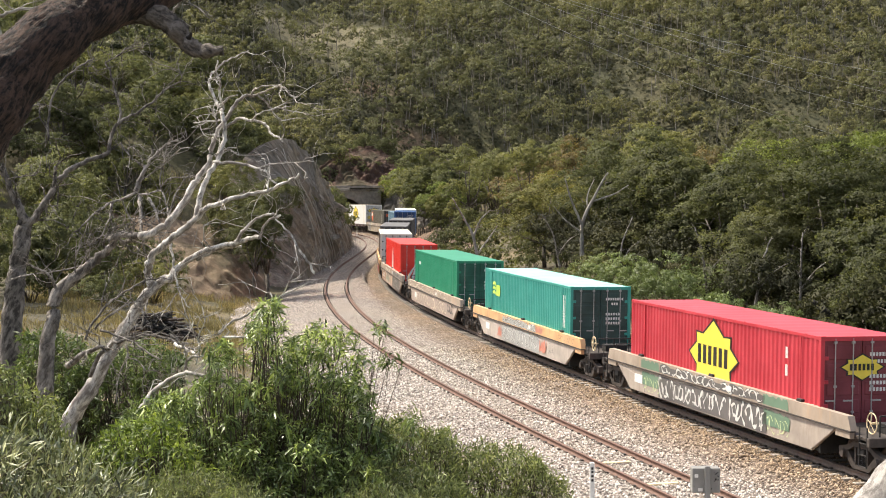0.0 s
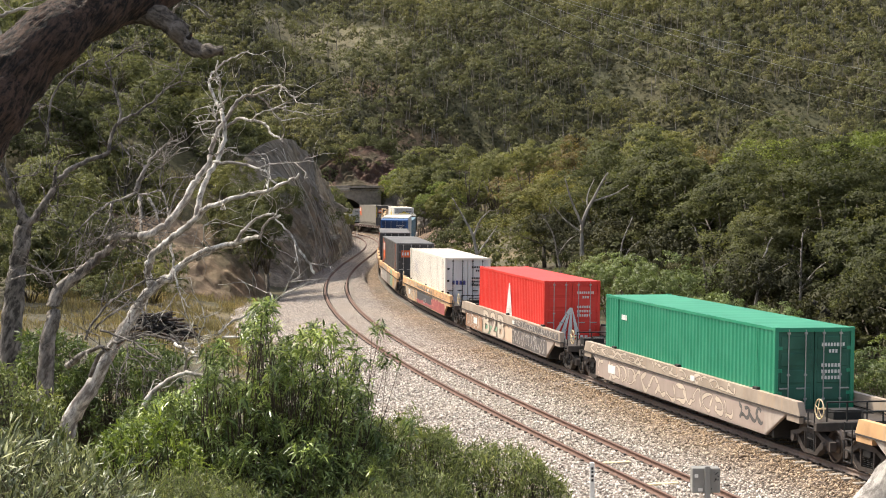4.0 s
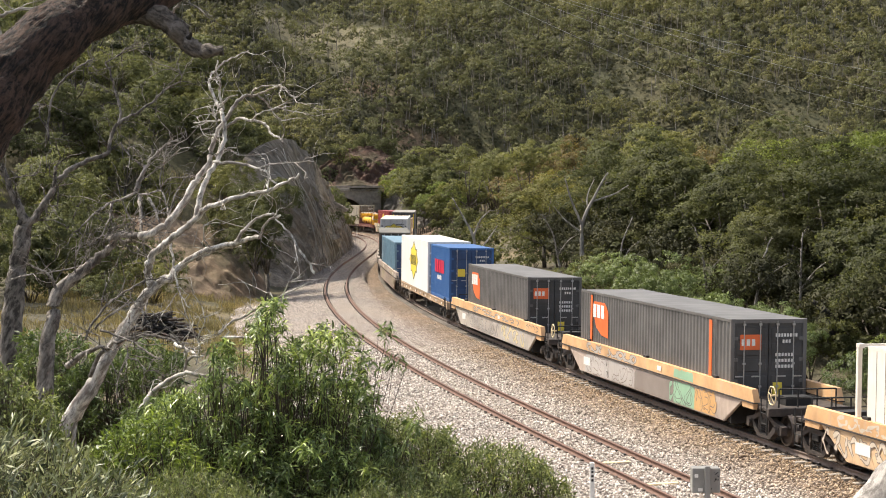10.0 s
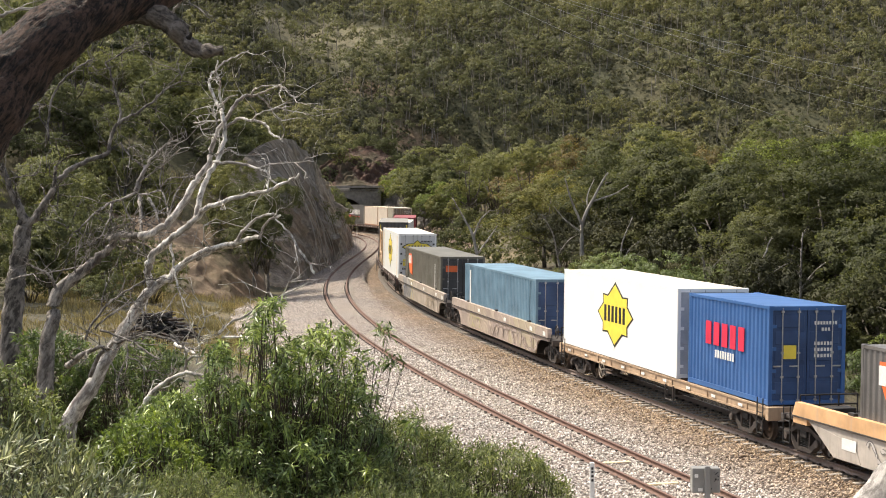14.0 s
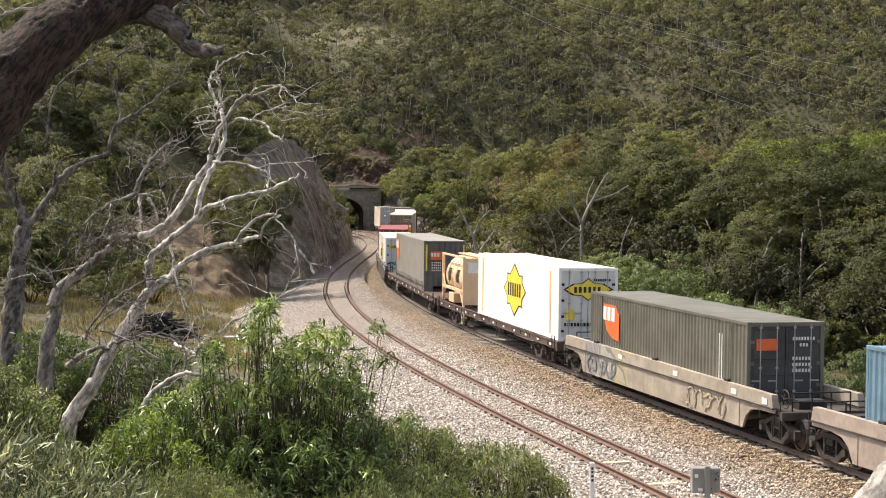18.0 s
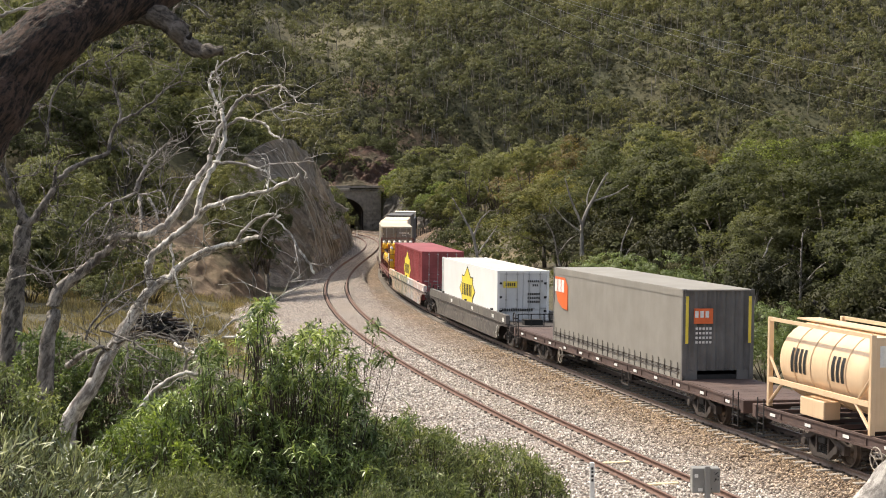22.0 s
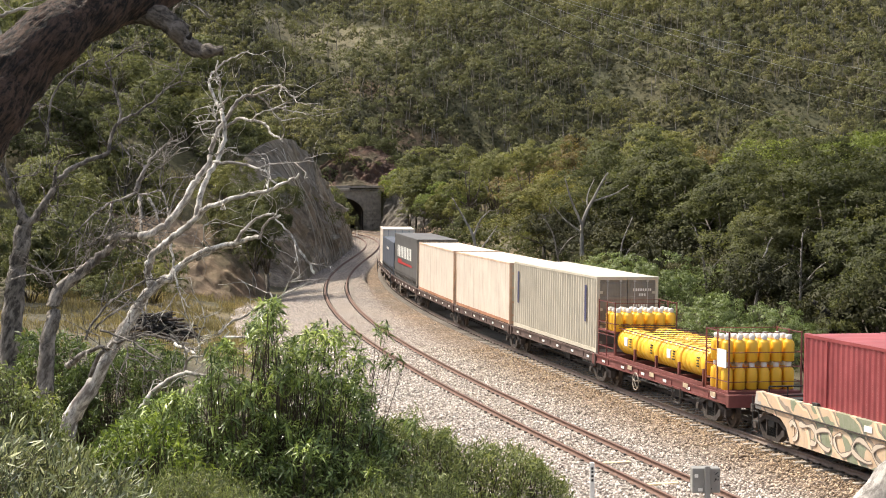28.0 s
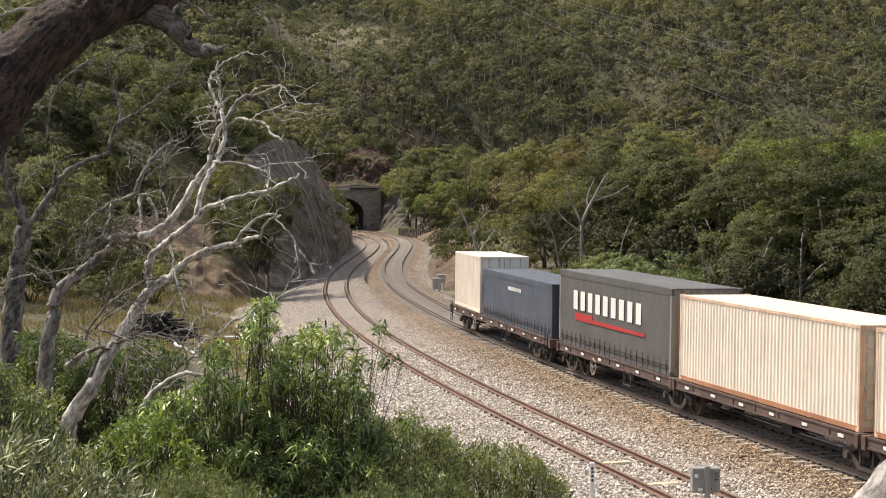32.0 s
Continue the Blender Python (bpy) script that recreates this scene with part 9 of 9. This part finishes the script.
TOP_BOUGHS = [
    ([(-3.78, 14, 9.05), (-3.66, 14.05, 9.09), (-3.55, 14.1, 9.14), (-3.45, 14.15, 9.16), (-3.34, 14.2, 9.15)], 0.021, 0.007),
    ([(-3.55, 14.1, 9.14), (-3.6, 14.05, 9.18), (-3.62, 14, 9.21)], 0.008, 0.005),
    ([(-3.67, 14, 9.03), (-3.65, 14.03, 8.95), (-3.64, 14.07, 8.9), (-3.58, 14.1, 8.92)], 0.009, 0.005),
    ([(-2.11, 14, 9.26), (-2.17, 14.05, 9.2), (-2.24, 14.1, 9.11)], 0.019, 0.009),
    ([(-2.22, 14, 9.1), (-2.16, 14.05, 9.06), (-2.1, 14.1, 9.01)], 0.007, 0.004),
]
LOW_BOUGHS = [
    ([(-3.84, 17.2, 5.83), (-3.61, 17, 5.99), (-3.39, 16.8, 6.07)], 0.034, 0.017),
    ([(-3.56, 17, 5.76), (-3.47, 16.91, 5.94), (-3.35, 16.83, 6.06), (-3.2, 16.74, 6.14), (-3.02, 16.66, 6.19), (-2.8, 16.57, 6.2), (-2.61, 16.49, 6.15), (-2.41, 16.4, 6.07)], 0.023, 0.008),
    ([(-3.37, 16.6, 6.26), (-3.17, 16.5, 6.2), (-3.01, 16.4, 6.16), (-2.88, 16.3, 6.08), (-2.73, 16.2, 6.01)], 0.012, 0.008),
    ([(-3.61, 17, 6.13), (-3.52, 17, 6.31), (-3.38, 17, 6.47), (-3.23, 17, 6.59), (-3.06, 17, 6.69), (-2.89, 17, 6.75), (-2.74, 17, 6.74)], 0.013, 0.006),
    ([(-3.51, 17, 6.24), (-3.32, 17, 6.39), (-3.18, 17, 6.48), (-3.04, 17, 6.52)], 0.010, 0.006),
    ([(-3.08, 17.2, 6.2), (-3.06, 17.3, 6.38), (-3.05, 17.4, 6.5)], 0.011, 0.007),
    ([(-3.16, 16.8, 6.1), (-3.13, 16.75, 5.97), (-3.2, 16.7, 5.84)], 0.008, 0.004),
    ([(-3.12, 16.7, 5.98), (-3.01, 16.65, 5.94), (-2.91, 16.6, 5.84)], 0.007, 0.004),
]
FALLEN_BOUGHS = [
    ([(-2.67, 14.5, 5.54), (-2.62, 14.43, 5.69), (-2.54, 14.36, 5.83), (-2.44, 14.29, 5.96), (-2.32, 14.21, 6.04), (-2.17, 14.14, 6.12), (-2.07, 14.07, 6.11), (-1.93, 14, 6.1)], 0.031, 0.012),
    ([(-2.18, 14.2, 6.11), (-2.16, 14.17, 6.2), (-2.08, 14.13, 6.25), (-2, 14.1, 6.26)], 0.014, 0.008),
    ([(-1.88, 14.2, 6.44), (-1.82, 14.17, 6.52), (-1.7, 14.14, 6.58), (-1.59, 14.11, 6.64), (-1.43, 14.09, 6.71), (-1.33, 14.06, 6.78), (-1.19, 14.03, 6.84), (-1.08, 14, 6.89)], 0.012, 0.005),
    ([(-1.86, 14.2, 6.41), (-1.69, 14.05, 6.43), (-1.53, 13.9, 6.42)], 0.012, 0.009),
    ([(-2.39, 15, 6.28), (-2.25, 14.8, 6.25), (-2.13, 14.6, 6.22)], 0.015, 0.010),
    ([(-2.11, 14.4, 6.16), (-2.08, 14.4, 6.35), (-2.09, 14.4, 6.5), (-2.06, 14.4, 6.57)], 0.006, 0.003),
]
bare_tree("bleached silver-grey dead tree with crooked bare boughs", SILVER_TRUNK + SILVER_BOUGHS + SILVER_LOW_BOUGHS, M["bark_silver"], 3, 1.4)
bare_tree("grey forked dead tree with many thin twigs", GREY_BOUGHS + GREY_SMALL_BOUGHS, M["bark_dead"], 5, 0.16)
bare_tree("grey leaning dead tree with tangled twigs, bark darkened for shade", DARK_BOUGHS, M["bark_shade"], 6, 0.13)
bare_tree("bare pale bough hanging from the gum overhead", TOP_BOUGHS, M["bark_pale"], 7, 0.5)
bare_tree("broken dead bough fallen against the trunks", LOW_BOUGHS, M["bark_dead"], 8, 0.2)
bare_tree("bleached fallen bough among the green shrubs", FALLEN_BOUGHS, M["bark_silver"], 9, 0.35)


FORKED_GUM = [
    ([(8.13, 98, 2.06), (8.05, 98, 5.01), (8.71, 98, 6.58), (9.55, 98, 8.09)], 0.147, 0.049),
    ([(8.09, 98, 4.95), (7.44, 97.75, 6.46), (7.03, 97.5, 7.76)], 0.082, 0.033),
    ([(8.71, 98, 6.45), (9.86, 97.75, 6.85), (10.68, 97.5, 7.37)], 0.065, 0.024),
    ([(8.05, 98, 4.62), (7.15, 97.75, 5.28), (6.38, 97.5, 6.14)], 0.065, 0.024),
    ([(8.38, 98, 5.83), (8.4, 98.25, 6.81), (8.81, 98.5, 7.7)], 0.049, 0.020),
]
THIN_GUM = [
    ([(2.44, 118, 1.71), (2.13, 118, 3.68), (1.42, 118, 5.06), (0.64, 118, 6.44)], 0.118, 0.039),
    ([(2.13, 118, 3.68), (2.6, 118, 4.86), (3.31, 118, 5.57)], 0.079, 0.030),
    ([(2.41, 118, 2.5), (3.39, 118, 3.88), (3.79, 118, 4.47)], 0.079, 0.030),
]
BENT_GUM = [
    ([(16.79, 92, 3.02), (17.09, 92, 4.55), (18.07, 92, 5.11), (18.99, 92, 5.29)], 0.108, 0.038),
    ([(17.09, 92, 4.55), (16.53, 92, 5.78), (16.34, 92, 6.64)], 0.077, 0.031),
    ([(18.24, 90, 2.81), (19.13, 90, 4.32), (20.62, 90, 5.22)], 0.090, 0.030),
]
for boughs, seed in ((FORKED_GUM, 31), (THIN_GUM, 32), (BENT_GUM, 33)):
    bare_tree("half-bare gum with pale forked limbs among the trees", boughs, M["bark_pale"], seed, 1.2)


def furrowed(bm, depth, scale):
    """Push the bark in and out: furrows that run along the limb, broken into plates."""
    bm.normal_update()
    way = Vector((0.6, 0.08, 0.79))
    for v in bm.verts:
        q = v.co - way * v.co.dot(way) * 0.72
        n = 1.0 - 2.2 * abs(noise.noise(q * scale)) + 0.9 * noise.fractal(v.co * scale * 0.6, 0.8, 2.2, 3)
        v.co += v.normal * (n - 0.4) * depth
    return bm


def gum_bough():
    """The dark gum limb that hangs into the view overhead, with a broken stub."""
    rnd = random.Random(8)
    t = thing("gum_bough", Matrix.Translation((-2.6, 7.0, 6.6)), "thick dark rough-barked gum limb with a broken grey stub", "tree limb")
    o = Vector((-2.6, 7.0, 6.6))
    pts = curve_points([Vector(q) - o for q in ((-2.9, 6.6, 5.4), (-2.3, 6.78, 7.15), (-1.94, 6.9, 7.91), (-1.84, 6.95, 8.07), (-1.77, 7.0, 8.18), (-1.66, 7.05, 8.30), (-1.53, 7.15, 8.42), (-1.41, 7.25, 8.49), (-1.28, 7.35, 8.54), (-1.05, 7.5, 8.72), (-0.7, 7.6, 9.2))], 220)
    radii = [0.185 - 0.105 * (i / 219) + 0.005 * math.sin(i * 0.23) for i in range(220)]
    part("limb", furrowed(limb(bmesh.new(), pts, radii, 72, 0.012, rnd), 0.0055, 34), M["bark_dark"], t)
    pts = curve_points([Vector(q) - o for q in ((-1.36, 7.3, 8.47), (-1.26, 7.3, 8.45), (-1.19, 7.28, 8.42), (-1.13, 7.25, 8.37), (-1.09, 7.24, 8.32), (-1.04, 7.22, 8.285), (-0.99, 7.2, 8.28), (-0.93, 7.2, 8.285))], 36)
    part("broken_stub", furrowed(limb(bmesh.new(), pts, [0.054 - 0.034 * (i / 35) ** 1.1 + 0.004 * math.sin(i * 0.9) for i in range(36)], 26, 0.06, rnd), 0.009, 30), M["bark_mid"], t, "weathered grey broken stub")
    pts = curve_points([Vector(q) - o for q in ((-1.085, 7.22, 8.33), (-1.07, 7.2, 8.345), (-1.062, 7.18, 8.36))], 5)
    part("broken_knot", limb(bmesh.new(), pts, [0.016, 0.012, 0.008, 0.006, 0.003], 6, 0.2, rnd), M["bark_near_black"], t)
    pts = curve_points([Vector(q) - o for q in ((-1.86, 6.9, 7.98), (-1.87, 6.89, 7.86), (-1.85, 6.88, 7.78))], 8)
    part("twig", limb(bmesh.new(), pts, [0.012] * 8, 6, 0.1, rnd), M["bark_dark"], t)


gum_bough()


def fallen_log():
    rnd = random.Random(14)
    t = thing("fallen_log", Matrix.Translation((3.9, 14.0, 5.0)), "weathered grey fallen log with deep cracks", "log")
    pts = curve_points([(-1.2, -0.1, -0.75), (-0.45, 0.0, -0.30), (0.1, 0.05, 0.22), (0.8, 0.1, 0.62), (1.8, 0.2, 0.9)], 24)
    part("trunk", limb(bmesh.new(), pts, [0.30 + 0.02 * math.sin(i * 1.3) for i in range(24)], 18, 0.06, rnd), M["log"], t)


fallen_log()


def wood_heap():
    """Dead branches and logs heaped at the edge of the grass."""
    rnd = random.Random(16)
    t = thing("branch_heap", Matrix.Translation((-13.1, 77.0, float(ground_height(-13.1, 77.0)))), "heap of dark dead branches on dry grass", "branch heap")
    for _ in range(150):
        a, l = rnd.uniform(0, math.tau), rnd.uniform(0.6, 2.4)
        u = rnd.random()
        c_ = Vector((rnd.gauss(0, 0.95) * (1.1 - u), rnd.gauss(0, 0.7) * (1.1 - u), 0.05 + 1.15 * u))
        d = Vector((math.cos(a), math.sin(a), rnd.uniform(-0.25, 0.25))) * l / 2
        part("branch", limb(bmesh.new(), [c_ - d, c_ + Vector((0, 0, 0.05)), c_ + d], [0.08, 0.065, 0.03], 5, 0.1, rnd), M["bark_near_black"] if rnd.random() < 0.5 else M["twig"] if rnd.random() < 0.8 else M["bark_dead"], t)


wood_heap()


def leaning_trunk():
    rnd = random.Random(19)
    t = thing("leaning_trunk", Matrix.Translation((17.3, 75.0, 0.0)), "thick broken trunk leaning in the thicket, blackened for shade", "log")
    pts = curve_points([(-0.6, -0.3, 0.1), (0.1, 0.0, 1.4), (0.8, 0.2, 2.2), (1.7, 0.5, 3.0)], 14)
    part("trunk", limb(bmesh.new(), pts, [0.34 - 0.10 * i / 13 for i in range(14)], 12, 0.08, rnd), M["bark_near_black"], t)
    pts = curve_points([(0.1, 0.0, 1.5), (-0.5, -0.1, 2.0), (-0.9, -0.1, 2.3)], 8)
    part("broken_bough", limb(bmesh.new(), pts, [0.16 - 0.08 * i / 7 for i in range(8)], 8, 0.1, rnd), M["bark_near_black"], t)


leaning_trunk()
for k, (x, y, z, h, lean) in enumerate(((16.9, 80.0, 0.6, 4.6, 0.1), (15.0, 82.0, 0.6, 4.2, 0.9), (13.9, 88.0, 0.8, 4.4, -0.8), (19.6, 84.0, 0.7, 4.6, 0.5), (10.2, 101.0, 0.8, 4.6, 1.1), (8.0, 112.0, 0.8, 4.6, -1.4))):
    bare_tree("thin pale dead stem among the dark bushes", [
        ([(x, y, z - 0.3), (x + lean * 0.3, y, z + h * 0.4), (x + lean * 0.5, y, z + h * 0.7), (x + lean, y, z + h)], 0.085, 0.03),
        ([(x + lean * 0.3, y, z + h * 0.4), (x + lean * 0.3 + 0.7, y - 0.2, z + h * 0.62), (x + lean * 0.3 + 1.6, y - 0.2, z + h * 0.74)], 0.05, 0.015),
    ], M["bark_dead"], 40 + k, 0.5)


# ---- lineside things ----
def cabinet():
    """Grey lineside cabinet on a post, scrawled and stickered."""
    t = thing("lineside_cabinet", Matrix.Translation((5.95, 38.0, -0.45)), "grey steel lineside cabinet on a post with scribbles", "cabinet")
    grey = paint("dull_grey_cabinet", (0.25, 0.24, 0.22), 0.6, (0.14, 0.1, 0.08), 0.4)
    part("post", boxes((-0.06, 0.06, -0.18, -0.08, 0.0, 1.72), bevel=0.01), grey, t)
    part("box", boxes((-0.33, 0.30, -0.07, 0.30, 1.10, 1.66), bevel=0.015), grey, t)
    part("sticker", boxes((-0.28, -0.20, -0.078, -0.071, 1.45, 1.53), (-0.20, -0.10, -0.078, -0.071, 1.14, 1.21)), M["white_paint"], t, "white sticker")
    bm = bmesh.new()
    rnd = random.Random(2)
    for i in range(7):
        a = Vector((rnd.uniform(0.10, 0.26), -0.076, rnd.uniform(1.2, 1.6)))
        rod(bm, a, a + Vector((rnd.uniform(-0.08, 0.08), 0, rnd.uniform(-0.08, 0.08))), 0.010, sides=4)
    part("scribble", bm, INK, t, "black scribble")


cabinet()


def marker_post():
    t = thing("marker_post", Matrix.Translation((3.54, 40.0, -0.5)), "white lineside marker post with black bars", "post")
    part("shaft", boxes((-0.055, 0.055, -0.055, 0.055, 0.0, 1.5), bevel=0.01), M["white_paint"], t)
    bm = bmesh.new()
    for z in (1.05, 1.15, 1.25, 1.33):
        box(bm, -0.025, 0.03, -0.060, -0.056, z, z + 0.06)
    part("figure_bar", bm, INK, t, "black bars")


marker_post()


def relay_box(x, y, w, h, label):
    t = thing("relay_box", Matrix.Translation((x, y, float(ground_height(x, y)) - 0.05)), label, "cabinet", "relay boxes by the line")
    pale = paint("pale_grey_cabinet", (0.42, 0.40, 0.36), 0.6, (0.25, 0.2, 0.15), 0.4)
    part("body", boxes((-w / 2, w / 2, -0.25, 0.25, 0.55, 0.55 + h), bevel=0.02), pale, t)
    part("lid", boxes((-w / 2 - 0.04, w / 2 + 0.04, -0.29, 0.29, 0.55 + h, 0.60 + h), bevel=0.01), pale, t)
    part("door_seam", boxes((-0.01, 0.01, -0.256, -0.251, 0.6, 0.5 + h)), INK, t)
    for s in (-1, 1):
        part("leg", boxes((s * w * 0.35 - 0.04, s * w * 0.35 + 0.04, -0.1, 0.1, 0.0, 0.55)), pale, t)


relay_box(-0.45, 121.0, 0.62, 0.72, "pale grey relay box on legs beside the track")
relay_box(-0.15, 128.0, 0.62, 0.60, "small pale relay box on the soil bank")


def plank(s, off):
    c_, th = on_track(IDLE, s, off)
    ob = part("timber_plank", boxes((-0.42, 0.42, -0.09, 0.09, -0.20, -0.12), bevel=0.01), M["cream"], None)
    ob.matrix_basis = Matrix.Translation(c_) @ Matrix.Rotation(-th + 0.05, 4, "Z")
    tagged(ob, "pale painted timber plank lying between the rails", "plank", "planks between the rails")


plank(7.0, -0.10)
plank(3.6, -0.05)


def palisade():
    t = thing("fence", Matrix.Translation((-6.4, 243.0, -1.1)), "grey weathered paling fence beside the tunnel cutting", "fence")
    for i in range(22):
        x = i * 0.28
        part("pale", boxes((x, x + 0.2, -0.02 + 0.16 * x, 0.02 + 0.16 * x, 0.0, 1.75 + 0.12 * math.sin(i * 2.3))), M["bark_gum"], t)
    for z in (0.5, 1.3):
        bm = bmesh.new()
        rod(bm, (0, 0.06, z), (6.1, 1.04, z), 0.04, sides=4)
        part("fence_rail", bm, M["bark_gum"], t)


palisade()


def signal_stake():
    ob = thing("signal_stake", Matrix.Translation((-12.2, 240.0, -1.0)), "thin white signal stake at the tunnel approach", "post")
    bm = bmesh.new()
    rod(bm, (0, 0, 0), (0, 0, 2.0), 0.06, sides=6)
    part("shaft", bm, M["white_paint"], ob)


signal_stake()


def wires():
    """Four power lines that cross the valley."""
    wire = plain("aluminium_wire", (0.36, 0.36, 0.34), 0.6, 0.3)
    for a, b, sag in (((-8.0, 250, 42.5), (66.0, 250, 11.8), 2.6), ((-4.0, 250, 42.0), (82.0, 250, 14.6), 3.6), ((-2.0, 250, 40.5), (84.0, 250, 16.2), 1.6), ((0.0, 250, 40.2), (86.0, 250, 20.8), 3.0)):
        a, b = Vector(a), Vector(b)
        pts = [a.lerp(b, i / 24) - Vector((0, 0, 4 * sag * (i / 24) * (1 - i / 24))) for i in range(25)]
        ob = part("power_line", limb(bmesh.new(), pts, [0.026] * 25, 4), wire, None)
        tagged(ob, "thin grey power line across the valley", "power line", "power lines")


wires()


# ---- what moves ----
def motions():
    """The train goes by on its track, its wheels turning."""
    times = [float(t) for t in range(0, 33)]
    for ob, place, half in MOVING:
        rows = []
        foot = ob.get("foot", 0.0)
        for t in times:
            s = place - travelled(t)
            front, back = train_pose(s - half), train_pose(s + half)
            m = front.lerp(back, 0.5)
            way = front.translation - back.translation
            turn = Matrix.Rotation(math.atan2(way.y, way.x), 4, "Z") @ Matrix.Rotation(-math.atan2(way.z, way.xy.length), 4, "Y") @ Matrix.Rotation(radians(-CANT), 4, "X")
            m = Matrix.Translation((front.translation + back.translation) / 2) @ turn
            rows.append((t, m @ pose(ob.get("along", 0.0), ob.get("aside", 0.0), ob.get("up", foot))))
        walk(ob, rows)
    # the near boughs stir in the breeze
    for bough, foot, seed in SWAYING:
        rows = []
        for k in range(0, 41):
            t = k * 0.8
            a = 0.9 * math.sin(t * 1.35 + seed) + 0.5 * math.sin(t * 2.9 + seed * 1.7)
            b = 0.6 * math.sin(t * 1.1 + seed * 2.3)
            rows.append((t, Matrix.Translation(foot) @ pose(0, 0, 0, b, a, 0) @ Matrix.Translation(-foot)))
        walk(bough, rows)
    turns = []
    for k in range(0, 32 * FPS + 1):
        t = k / FPS
        turns.append((t, -travelled(t) / 0.46))
    for end in (-1, 1):
        first = WHEELSETS[end][0]
        walk(first, [(t, Matrix.Translation((end * 0.9, 0, 0.46)) @ Matrix.Rotation(-a, 4, "Y")) for t, a in turns])
        for other in WHEELSETS[end][1:]:
            other.rotation_mode = "QUATERNION"
            other.animation_data_create()
            other.animation_data.action = first.animation_data.action
            other.animation_data.action_slot = first.animation_data.action_slot


motions()
